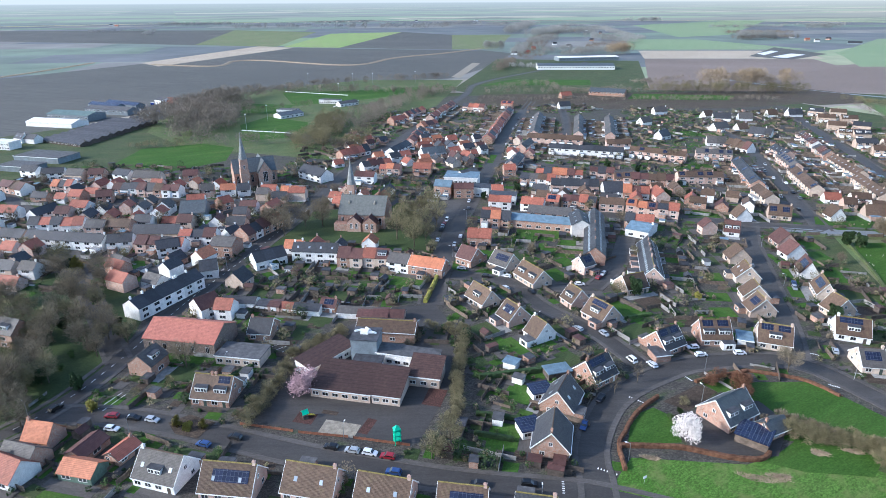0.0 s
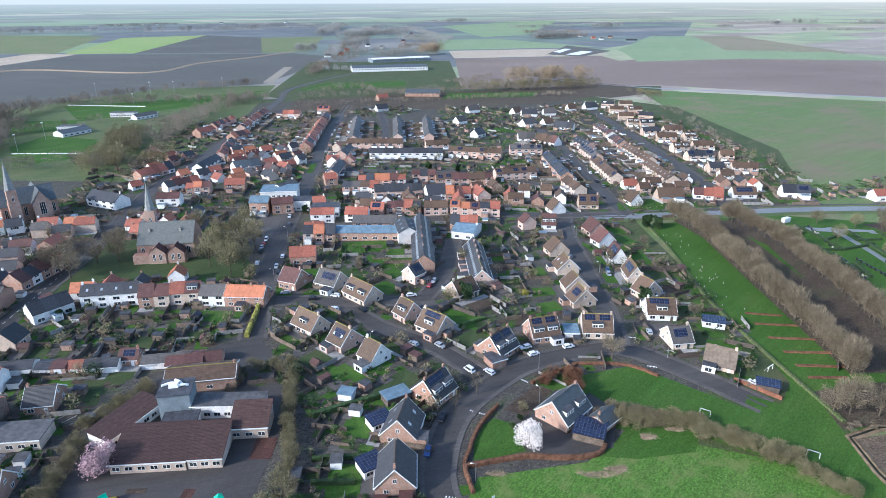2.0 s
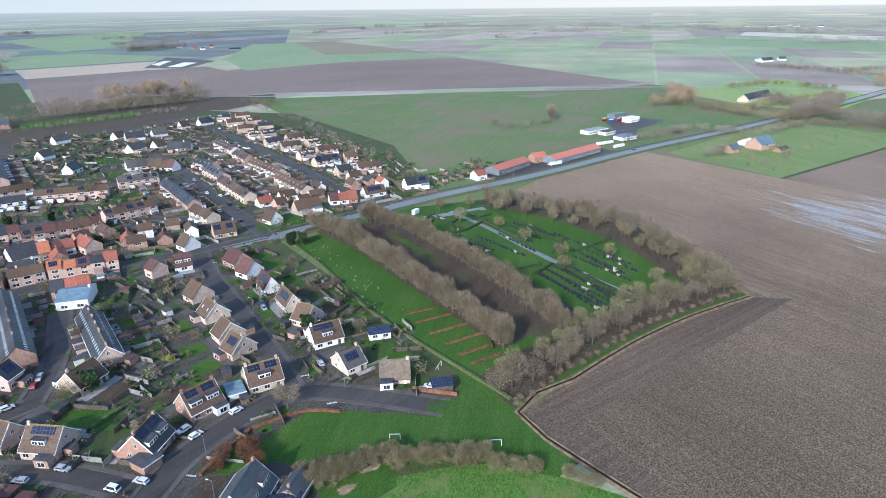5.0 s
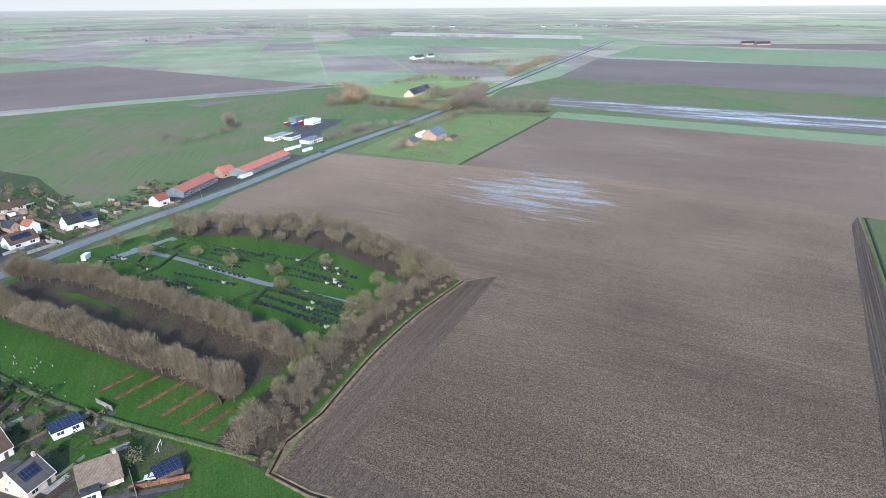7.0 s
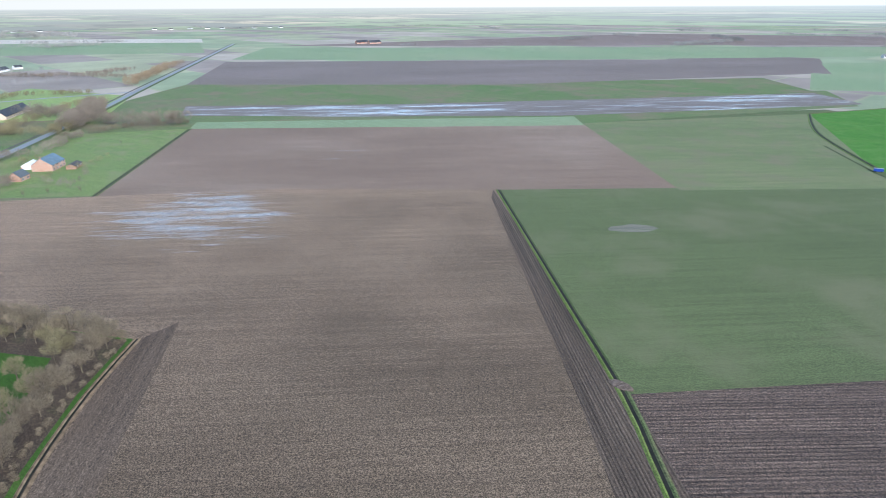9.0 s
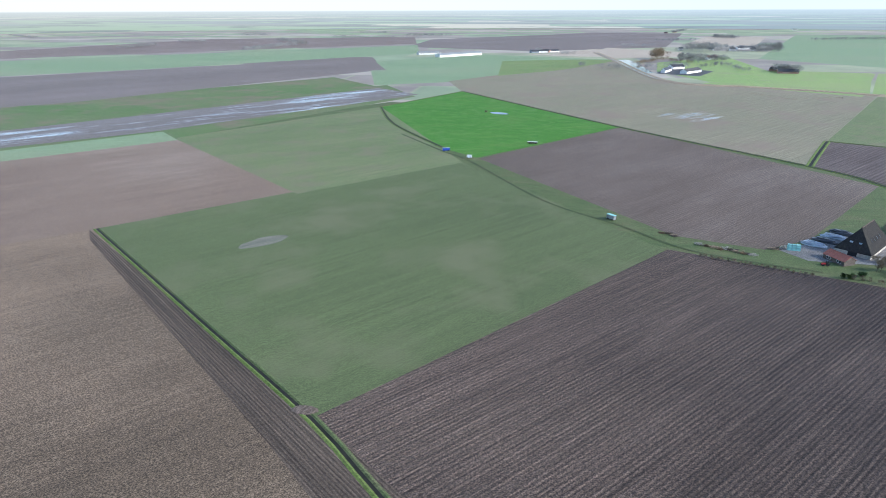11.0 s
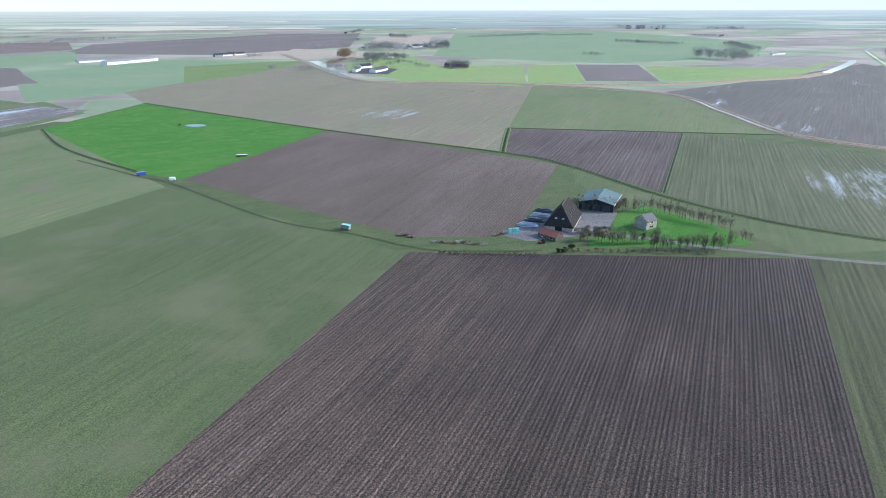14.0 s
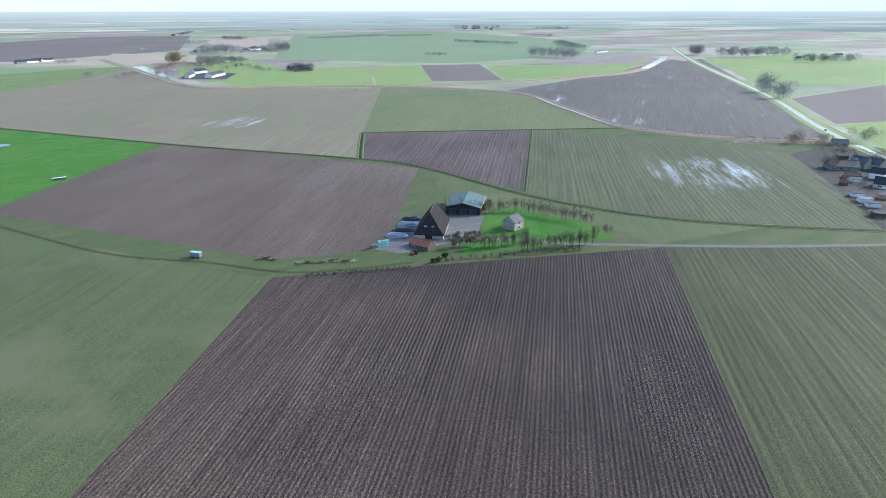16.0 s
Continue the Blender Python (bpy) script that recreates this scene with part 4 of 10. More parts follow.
for s in (-1, 1):
    ribbon("reed_bank", offset_line(smooth(CREEK, 20), s * 5.2), ((-4.5, 0.1), (-1, 1.1), (1, 1.2), (3.4, 0.1)), "reed", "dry reeds along the creek", "reeds")
C2 = [(-11, -1023), (-113, -1013), (-267, -1043), (-425, -1111), (-504, -1152), (-598, -1236)]
ribbon("creek", smooth(C2, 20), ((-1.2, 0.14), (1.2, 0.14)), "water", "narrow creek between reeds", "water")
ribbon("creek", smooth([(-585, -1222), (-640, -1290), (-700, -1369), (-808, -1517), (-830, -1560)], 20), ((-9, 0.14), (9, 0.14)), "water", "wide pale pool of the creek", "water")
for s in (-1, 1):
    ribbon("reed_bank", offset_line(smooth(C2, 20), s * 7), ((-6.5, 0.1), (-2, 1.3), (2, 1.4), (5.5, 0.1)), "reed", "dry reeds along the creek", "reeds")
ribbon("creek", [(483, -1522), (439, -1427), (354, -1211)], ((-13, 0.15), (13, 0.15)), "water", "wide pale creek beside the farm", "water")
road([(-1061, -1909), (-1198, -2096), (-1455, -2353), (-2119, -3069), (-2902, -3506)], 9, "bluetar", 0, 0.1, "pale country road winding over the polder")
road([(-1056, -1910), (-760, -1662), (-624, -1515), (-491, -1348), (-410, -1349), (-298, -1421), (-207, -1473)], 5, "bluetar", 0, 0.1, "narrow pale polder lane")
road([(-1646, 2199), (-1023, 2022), (-560, 1829), (-246, 1758), (6, 1654)], 5, "track", 0, 0.1, "pale straight polder track")
for _l in ([(-734, 978), (-743, 1070), (-732, 1179), (-726, 1337)], [(-582, 1291), (-442, 1248), (-438, 1358), (-374, 1368), (-178, 1256), (-100, 1422), (6, 1543), (104, 1688)]):
    ribbon("reed_bank", smooth(_l, 20), ((-6, 0.1), (-2, 1.6), (2, 1.6), (6, 0.1)), "reed", "dry reeds along a polder ditch", "reeds")

# ---- houses ----
FOOT = []
NEAR = (60, 130)


def window_mesh(w, h, split=2):
    def make():
        v, f, s = [], [], []
        def quad(a, b, c, d, y, m):
            k = len(v)
            v.extend(((a, y, c), (b, y, c), (b, y, d), (a, y, d)))
            f.append((k, k + 1, k + 2, k + 3))
            s.append(m)
        t = 0.09
        B = Build()
        B.box(-w / 2, -0.07, 0, w / 2, 0.02, t).box(-w / 2, -0.07, h - t, w / 2, 0.02, h)
        for i in range(split + 1):
            x = -w / 2 + (w - t) * i / split
            B.box(x, -0.07, t, x + t, 0.02, h - t)
        v, f = B.v, B.f
        s = [0] * len(f)
        quad(-w / 2 + 0.01, w / 2 - 0.01, 0.01, h - 0.01, -0.025, 1)
        return mesh_of("window", v, f, ("trim_white", "glass"), s)
    return shared(("win", round(w, 1), round(h, 1), split), make)


def door_mesh(mat):
    return shared(("door", mat), lambda: Build().box(-0.5, -0.06, 0, 0.5, 0.02, 2.15).box(-0.35, -0.09, 1.2, 0.35, -0.05, 1.9).mesh("door", mat))


def gable_body(L, D, eave, ridge, ends=(1, 1)):
    B = Build()
    x, y = L / 2, D / 2
    B.poly(((-x, -y, 0), (x, -y, 0), (x, y, 0), (-x, y, 0), (-x, -y, eave), (x, -y, eave), (x, y, eave), (-x, y, eave), (-x, 0, ridge - 0.12), (x, 0, ridge - 0.12)),
           ((0, 1, 5, 4), (2, 3, 7, 6), (1, 2, 6, 9, 5), (3, 0, 4, 8, 7), (4, 5, 9, 8), (6, 7, 8, 9), (3, 2, 1, 0)))
    return B


def gable_roof(L, D, eave, ridge, over=0.35, side=0.15, th=0.16):
    B = Build()
    x, y = L / 2 + side, D / 2
    k = (ridge - eave) / y
    yo, zo = y + over, eave - k * over
    for s in (-1, 1):
        p = [(-x, s * yo, zo), (x, s * yo, zo), (x, 0, ridge), (-x, 0, ridge)]
        q = [(a, b, c + th) for a, b, c in p]
        B.poly(p + q, ((0, 1, 2, 3), (4, 5, 6, 7), (0, 1, 5, 4), (1, 2, 6, 5), (2, 3, 7, 6), (3, 0, 4, 7)))
    B.tube((-x, 0, ridge + th), (x, 0, ridge + th), 0.13, 0.13, 6)
    return B


WALLTEXT = {"brick": "red-brown brick", "pink": "pinkish brick", "beige": "sand-coloured brick", "white": "white plastered", "purple": "dark purple brick", "grey": "grey", "green": "green timber", "churchbrick": "old brick", "greyblock": "grey panelled", "blackboard": "black boarded", "stone": "grey rendered", "timber": "brown timber"}
ROOFTEXT = {"brown": "mossy brown tiled", "grey": "grey tiled", "dark": "dark tiled", "slate": "slate", "red": "red tiled", "orange": "orange tiled", "salmon": "bright red tiled", "steel_roof": "grey-green steel", "maroon": "dark red tiled", "thatch": "thatched", "blue": "blue metal", "flatgrey": "grey"}


def roof_spot(y, D, eave, ridge):
    return eave + (ridge - eave) * (1 - abs(y) / (D / 2))


def house(cx, cy, deg, L, D, eave, ridge, roof, wall, near, ends=(1, 1), solar=0, dormer=0, sky=0, chim=0, arched=0, wide=0, doors=0, rnd=None, name="house", group="", into=None):
    rnd = rnd or random.Random(int(cx * 7 + cy * 13))
    wall = {"grey": "greyblock"}.get(wall, wall)
    m = pose(cx, cy, -0.06, 0, 0, deg)
    if into:
        th, m0 = into
        holder = piece("house_front", gable_body(L, D, eave, ridge).mesh("wall", wall), th, m0)
        th = holder
    kind = "garage" if doors else ("terraced house" if group else name.replace("_", " "))
    th = into and th or rooted(name, gable_body(L, D, eave, ridge).mesh("wall", wall), m, f"{WALLTEXT.get(wall, wall)} {kind} with a {ROOFTEXT.get(roof, roof)} roof", "garage" if doors else name.replace("_", " "), group)
    FOOT.append((cx, cy, max(L, D) / 2 + 0.5))
    piece("roof", gable_roof(L, D, eave, ridge, 0.35 if roof != "thatch" else 0.6, 0.12 if group else 0.22, 0.16 if roof != "thatch" else 0.4).mesh("roof", roof), th)
    pitch = math.degrees(math.atan2(ridge - eave, D / 2))
    # gutters and barge boards
    if near:
        for s in (-1, 1):
            piece("gutter", Build().box(-L / 2 - 0.2, s * (D / 2 + 0.42) - 0.09, eave - 0.38, L / 2 + 0.2, s * (D / 2 + 0.42) + 0.09, eave - 0.2).mesh("gutter", "trim_white"), th)
        for e, on in ((-1, ends[0]), (1, ends[1])):
            if on and not doors:
                x, k = e * (L / 2 + 0.26), (ridge - eave) / (D / 2)
                yo, zo = D / 2 + 0.38, eave - k * 0.38
                w = 0.04
                p = [(x + a, b, c + dz) for a in (-w, w) for b, c in ((-yo, zo), (0, ridge), (yo, zo)) for dz in (-0.22, 0.2)]
                piece("barge_board", Build().poly(p, ((0, 2, 3, 1), (2, 4, 5, 3), (6, 7, 9, 8), (8, 9, 11, 10), (1, 3, 9, 7), (3, 5, 11, 9), (0, 6, 8, 2), (2, 8, 10, 4), (0, 1, 7, 6), (4, 10, 11, 5))).mesh("barge_board", "trim_white" if roof != "thatch" and eave > 2.7 else "timber"), th)
        if roof in ("brown", "grey", "dark") and not doors:
            piece("ridge_cap", Build().tube((-L / 2 - 0.2, 0, ridge + 0.17), (L / 2 + 0.2, 0, ridge + 0.17), 0.19, 0.19, 6).mesh("ridge_cap", "ridge_moss" if roof == "brown" or rnd.random() < 0.35 else "brown"), th)
    if doors:
        n = max(1, int(L / 3))
        for i in range(n):
            piece("door", shared(("gdoor", roof == "maroon"), lambda: Build().box(-1.2, -0.08, 0, 1.2, 0.02, 2.15).mesh("garage_door", "trim_white")), th, pose((i + 0.5) * L / n - L / 2, -D / 2, 0.02))
        return th
    # chimneys
    if near or chim or rnd.random() < 0.22:
        cs = [rnd.choice((-1, 1)) * (L / 2 - 0.6)] if chim < 2 else [-(L / 2 - 0.5), L / 2 - 0.5]
        for x in cs:
            piece("chimney", shared(("chim", wall), lambda: Build().box(-0.4, -0.3, -0.9, 0.4, 0.3, 0.95).box(-0.46, -0.36, 0.95, 0.46, 0.36, 1.08).box(-0.18, -0.14, 1.08, 0.18, 0.14, 1.4, 0.04).mesh("chimney", wall)), th, pose(x, 0, ridge))
    # windows on the long sides
    floors = [0.9] if eave < 4 else ([0.9, 3.4] if eave < 7.5 else [0.9, 3.6, 6.2])
    for side in (-1, 1):
        if not near and side > 0:
            continue
        for fi, z in enumerate(floors):
            if z + 1.1 > eave - 0.1 or not arched and not wide and math.hypot(cx, cy) > 640 or (cy > 480 or cy < -350) and fi == 0 and len(floors) > 1:
                continue
            n = max(1, int(L / (2.9 if near and not wide else 5)))
            hgt = min(1.4, eave - z - 0.15)
            for i in range(n):
                x = (i + 0.5) * L / n - L / 2
                if fi == 0 and i == n - 1 and not arched and n > 1 and near:
                    piece("door", door_mesh(("door_dark", "trim_white", "timber")[rnd.randrange(3)]), th, pose(x, side * D / 2, 0.02, 0, 0, 0 if side < 0 else 180))
                    continue
                w = min((1.9 if fi == 0 else 1.5) if near else 2.6, L / n - 0.7)
                if arched:
                    w, hgt, z = 1.3, 2.4, 1.6
                piece("window", window_mesh(w, hgt), th, pose(x, side * D / 2, z, 0, 0, 0 if side < 0 else 180))
    for e, on in ((-1, ends[0]), (1, ends[1])):
        if on and near:
            spots = [(0, eave + (ridge - eave) * 0.22, 1.1, 1.2)]
            if eave < 4.2:
                spots += [(D * 0.22, 0.9, 1.4, 1.3)]
            else:
                spots += [(-D * 0.2, 0.9, 1.4, 1.3)]
            for y, z, w, hh in spots:
                piece("window", window_mesh(w, hh), th, pose(e * L / 2, y, z, 0, 0, 90 if e > 0 else -90))
    # flat extension on one side
    if not arched and not wide and ridge > 6 and rnd.random() < (0.75 if near else 0.0):
        back = rnd.choice((-1, 1))
        ew, ed, eh = min(L * 0.62, 4.2), rnd.uniform(2.5, 4.5), rnd.uniform(2.5, 2.9)
        ex = rnd.choice((-1, 1)) * (L - ew) / 2
        ew2 = rnd.choice((wall, "white", wall, "brick"))
        x_ = piece("extension", Build().box(-ew / 2, 0, 0, ew / 2, ed, eh).mesh("extension", ew2), th, pose(ex, back * (D / 2 - 0.02), 0, 0, 0, 0 if back > 0 else 180))
        piece("flat_roof", Build().box(-ew / 2 - 0.12, 0, eh, ew / 2 + 0.12, ed + 0.15, eh + 0.12).mesh("flat_roof", rnd.choice(("bitumen", "bitumen", "flatgrey"))), x_)
        if near:
            piece("window", window_mesh(min(2.2, ew - 0.8), 1.6), x_, pose(0, ed, 0.6, 0, 0, 180))
    # dormers on the front slope
    for i in range(dormer):
        x = (i + 0.5) * L / dormer - L / 2
        w = min(3.9, L / dormer - 0.8)
        yf = -D / 2 * 0.76
        z0 = roof_spot(yf, D, eave, ridge)
        yb = -D / 2 * 0.2
        z1 = min(z0 + 1.75, ridge - 0.25)
        B = Build()
        B.box(-w / 2, yf, z0 - 0.2, w / 2, yb + 0.3, z1)
        d = piece("dormer", B.mesh("dormer", "trim_white"), th, pose(x, 0, 0))
        piece("dormer_roof", Build().box(-w / 2 - 0.15, yf - 0.25, z1, w / 2 + 0.15, yb + 0.5, z1 + 0.14).mesh("dormer_roof", "bitumen"), d)
        for k in (-1, 1):
            piece("window", window_mesh(w / 2 - 0.25, min(1.15, z1 - z0 - 0.25)), d, pose(k * w / 4, yf, z0 + 0.18))
    # solar panels and roof lights lie on the slopes
    def on_slope(nm, me, x, frac, side):
        y = side * D / 2 * (1 - frac)
        z = roof_spot(y, D, eave, ridge) + 0.17
        return piece(nm, me, th, pose(x, y, z, pitch if side < 0 else -pitch, 0, 0))
    slope = math.hypot(D / 2, ridge - eave)
    if solar:
        for i in range(solar):
            w = (L / solar - 1.2) * (0.9 if solar > 1 else 0.75)
            hgt = min(3.4, slope - 1.6) * (0.62 if dormer else 0.9)
            me = Build().box(-w / 2, -hgt / 2, 0.03, w / 2, hgt / 2, 0.1).mesh("solar_panel", "solar")
            fr = 1 - (hgt / 2 + 0.45) / slope if dormer else 0.55
            on_slope("solar_panel", me, ((i + 0.5) * L / solar - L / 2) + (0 if solar > 1 else rnd.uniform(-0.1, 0.1) * L), fr, -1)
    for i in range(min(sky, 3)):
        me = shared("skylight", lambda: mesh_of("roof_light", *(lambda b: (b.v, b.f))(Build().box(-0.45, -0.6, 0, 0.45, 0.6, 0.1).box(-0.36, -0.5, 0.1, 0.36, 0.5, 0.115)), ("metal_grey", "skyglass"), [0] * 6 + [1] * 6))
        for side in (-1, 1):
            on_slope("roof_light", me, (i + 0.5) * L / min(sky, 3) - L / 2, 0.45, side)
    return th


skyglass = Nodes("skyglass", 0.1, 0, 0.8)
skyglass.color(skyglass.ramp(skyglass.random(), (0, (0.25, 0.3, 0.34)), (1, (0.5, 0.55, 0.58))))
ROWS = []


def row(x0, y0, x1, y1, n, D, eave, ridge, roof, wall, **o):
    """n houses side by side under a ridge that runs from one point to the other."""
    L = math.hypot(x1 - x0, y1 - y0)
    deg = math.degrees(math.atan2(y1 - y0, x1 - x0))
    rnd = random.Random(int(x0 * 11 + y0 * 5))
    mx, my = (x0 + x1) / 2, (y0 + y1) / 2
    near = math.hypot(mx - NEAR[0], my - NEAR[1]) < 150
    old = n > 2 and roof in ("red", "maroon") or wall == "white" and n > 3 and roof != "dark"
    whole = None
    if n > 1 and not near:
        whole = thing("terrace", pose(mx, my, -0.06, 0, 0, deg), f"terrace of {WALLTEXT.get(wall, wall)} houses with {ROOFTEXT.get(roof, roof)} roofs", "terrace")
    for i in range(n):
        f = (i + 0.5) / n
        k = dict(o)
        rf, wl, e, r, d = roof, wall, eave, ridge, D
        if n > 1:
            if old:  # an old street: every front a little different
                rf = rnd.choice((roof, roof, "red", "maroon", "dark", "orange" if roof == "red" else "brown"))
                wl = rnd.choice((wall, wall, "white", "brick", "pink"))
                e, r, d = eave + rnd.uniform(-0.6, 0.5), ridge + rnd.uniform(-0.8, 0.6), D + rnd.uniform(-0.8, 1.2)
            k["solar"] = int(bool(o.get("solar")) and rnd.random() < 0.45)
            k["dormer"] = int(bool(o.get("dormer")) and rnd.random() < 0.6)
        house(x0 + (x1 - x0) * f, y0 + (y1 - y0) * f, deg, L / n - 0.03, d, e, r, rf, wl, near, (i == 0, i == n - 1), rnd=rnd,
              group="houses in a terrace" if n > 1 else "", name="garage" if o.get("doors") else "house",
              into=(whole, pose((f - 0.5) * L, 0, 0)) if whole else None, **k)
    ROWS.append((mx, my, deg, L, D, n, near, eave))


def block(cx, cy, deg, L, D, H, roof, wall, band=True, label="flat-roofed building", name="building", slope=0.0, windows=True):
    """A flat or gently sloping block with a parapet."""
    wall = {"grey": "greyblock"}.get(wall, wall)
    th = thing(name, pose(cx, cy, 0.05, 0, 0, deg), label, "building")
    FOOT.append((cx, cy, max(L, D) / 2 + 0.5))
    x, y = L / 2, D / 2
    B = Build().poly(((-x, -y, 0), (x, -y, 0), (x, y, 0), (-x, y, 0), (-x, -y, H), (x, -y, H), (x, y, H + slope), (-x, y, H + slope)), ((3, 2, 1, 0), (4, 5, 6, 7), (0, 1, 5, 4), (1, 2, 6, 5), (2, 3, 7, 6), (3, 0, 4, 7)))
    piece("wall", B.mesh("wall", wall), th)
    e = 0.35
    k = slope / D
    B = Build().poly(tuple((px, py, H + (py + y) * k + dz) for dz in (0.02, 0.3) for px, py in ((-x - e, -y - e), (x + e, -y - e), (x + e, y + e), (-x - e, y + e))), ((3, 2, 1, 0), (4, 5, 6, 7), (0, 1, 5, 4), (1, 2, 6, 5), (2, 3, 7, 6), (3, 0, 4, 7)))
    piece("roof", B.mesh("roof", {"flat": "bitumen"}.get(roof, roof)), th)
    if band:
        B = Build()
        B.box(-x - e - 0.05, -y - e - 0.06, H - 0.12, x + e + 0.05, -y - e + 0.02, H + 0.26)
        piece("fascia", B.mesh("fascia", "trim_white"), th)
    if windows:
        n = max(1, int(L / 2.8))
        for f in range(max(1, int(H / 3.2))):
            for i in range(n):
                piece("window", window_mesh(2.0, 1.3), th, pose((i + 0.5) * L / n - x, -y, 1.0 + 3.0 * f))
    return th


# detached houses round the bend
row(113.7, 194.0, 124.0, 190.1, 1, 10.2, 3.0, 8.0, "brown", "beige", solar=2, dormer=1, chim=2)
row(144.8, 199.4, 155.2, 195.5, 1, 10.2, 2.8, 7.5, "brown", "white", solar=1, dormer=1)
row(139.6, 177.9, 147.3, 176.7, 1, 10.2, 2.8, 7.0, "grey", "beige", solar=1, chim=1)
row(144.6, 163.3, 151.5, 156.3, 1, 7.6, 2.6, 7.0, "thatch", "beige", chim=1)
row(154.8, 218.2, 156.1, 210.9, 1, 10.2, 3.0, 8.0, "brown", "beige")
row(160.9, 236.6, 157.6, 225.3, 1, 7.0, 3.0, 8.0, "brown", "beige", solar=1)
row(165.4, 257.3, 162.9, 247.2, 1, 7.0, 3.0, 8.0, "maroon", "white", solar=1)
row(168.3, 276.4, 168.9, 268.3, 1, 10.2, 3.0, 8.0, "maroon", "white")
row(172.3, 293.0, 172.0, 282.6, 1, 9.8, 3.0, 8.0, "maroon", "pink")
row(125.1, 219.1, 125.1, 211.6, 1, 10.2, 3.0, 8.0, "brown", "beige", solar=1)
row(129.4, 231.6, 128.3, 224.1, 1, 10.2, 3.0, 8.0, "brown", "beige")
row(134.8, 251.1, 133.6, 242.5, 1, 10.2, 3.0, 8.0, "brown", "beige", sky=2)
row(140.2, 272.1, 139.9, 263.6, 1, 10.2, 3.0, 8.0, "brown", "beige")
row(74.6, 187.3, 83.4, 192.4, 1, 10.2, 3.0, 8.3, "dark", "brick", solar=2, dormer=2, chim=2)
row(92.8, 195.5, 103.6, 195.3, 1, 10.2, 3.0, 8.3, "brown", "brick", solar=2, dormer=2, chim=2)
row(28.9, 132.9, 31.9, 144.6, 1, 10.2, 3.0, 8.5, "dark", "brick", chim=2)
row(33.8, 151.6, 38.9, 161.5, 1, 10.2, 3.0, 8.5, "dark", "brick", chim=1, sky=2)
row(45.8, 168.2, 54.1, 174.2, 1, 10.2, 3.0, 8.3, "dark", "brick", dormer=2, solar=1, chim=2)
# houses round the close
row(25.2, 266.0, 32.6, 258.7, 1, 10.2, 3.0, 8.0, "grey", "beige", solar=1)
row(36.4, 252.7, 43.5, 240.2, 1, 10.2, 3.0, 8.0, "brown", "beige", dormer=2, chim=1)
row(13.2, 230.5, 19.8, 220.9, 1, 9.1, 3.0, 8.0, "brown", "beige", dormer=1, chim=1)
row(25.2, 214.0, 29.5, 207.2, 1, 10.2, 3.0, 8.0, "brown", "pink", solar=1, sky=2)
row(33.8, 200.5, 37.6, 194.1, 1, 9.0, 3.0, 8.0, "brown", "white")
row(52.5, 227.8, 55.8, 220.9, 1, 9.0, 3.0, 8.0, "brown", "pink", dormer=1)
row(58.7, 215.8, 64.5, 206.9, 1, 10.2, 3.0, 8.0, "brown", "beige", dormer=1, solar=1)
row(62.0, 255.5, 67.6, 259.1, 1, 8.0, 4.5, 8.0, "dark", "pink", solar=1)
row(71.3, 263.9, 84.8, 323.1, 10, 10.0, 5.0, 9.0, "dark", "brick", sky=4)
row(91.8, 242.5, 101.0, 281.5, 6, 9.1, 3.5, 8.0, "dark", "pink", sky=4, solar=1)
row(76.2, 236.1, 86.0, 239.4, 1, 10.2, 3.0, 7.5, "brown", "beige", dormer=1)
row(101.2, 309.5, 111.2, 302.6, 1, 16.0, 4.2, 6.0, "blue", "white")
row(100.8, 318.1, 114.8, 312.8, 3, 8.0, 5.0, 8.0, "red", "pink")
row(141.0, 309.4, 141.3, 302.9, 1, 8.0, 4.5, 8.0, "maroon", "pink")
row(149.2, 304.8, 156.4, 302.1, 1, 7.0, 3.0, 8.0, "maroon", "white", dormer=2)
row(168.7, 331.2, 168.8, 322.7, 1, 9.0, 3.0, 8.0, "brown", "white")
# houses along the front street
row(-116.5, 142.1, -108.4, 140.5, 1, 7.0, 3.0, 7.0, "orange", "brick")
row(-117.1, 133.5, -107.3, 130.7, 1, 8.5, 3.0, 7.0, "grey", "brick")
row(-118.9, 129.9, -107.9, 125.5, 1, 8.5, 3.0, 7.0, "red", "white")
row(-99.4, 129.3, -89.4, 127.0, 1, 6.5, 2.6, 4.8, "orange", "green")
row(-99.3, 132.4, -96.6, 141.2, 1, 6.5, 2.4, 4.0, "maroon", "brick")
row(-89.0, 131.8, -86.0, 138.7, 1, 5.5, 2.4, 4.0, "red", "brick")
row(-78.2, 128.8, -66.1, 125.3, 1, 10.2, 3.0, 8.3, "grey", "white", dormer=1, sky=3)
row(-60.3, 123.6, -46.5, 121.9, 1, 10.0, 3.0, 8.3, "brown", "pink", chim=1, solar=1, sky=2)
row(-39.3, 123.4, -26.1, 120.5, 1, 10.0, 3.0, 8.3, "brown", "pink", chim=1, sky=2)
row(-20.8, 119.6, -7.6, 116.4, 1, 10.0, 3.0, 8.3, "brown", "pink", chim=1, sky=2)
row(-1.1, 115.6, 10.6, 113.7, 1, 10.0, 3.0, 8.3, "brown", "pink", chim=1, solar=1)
row(17.1, 112.1, 26.5, 110.3, 1, 10.0, 3.0, 8.3, "dark", "pink", chim=1)
row(-76.7, 162.9, -64.5, 161.1, 2, 10.2, 3.0, 8.3, "brown", "brick", dormer=1, solar=1, chim=1)
row(-100.1, 173.7, -97.9, 182.3, 1, 9.0, 4.5, 8.0, "grey", "brick", dormer=1, chim=1)
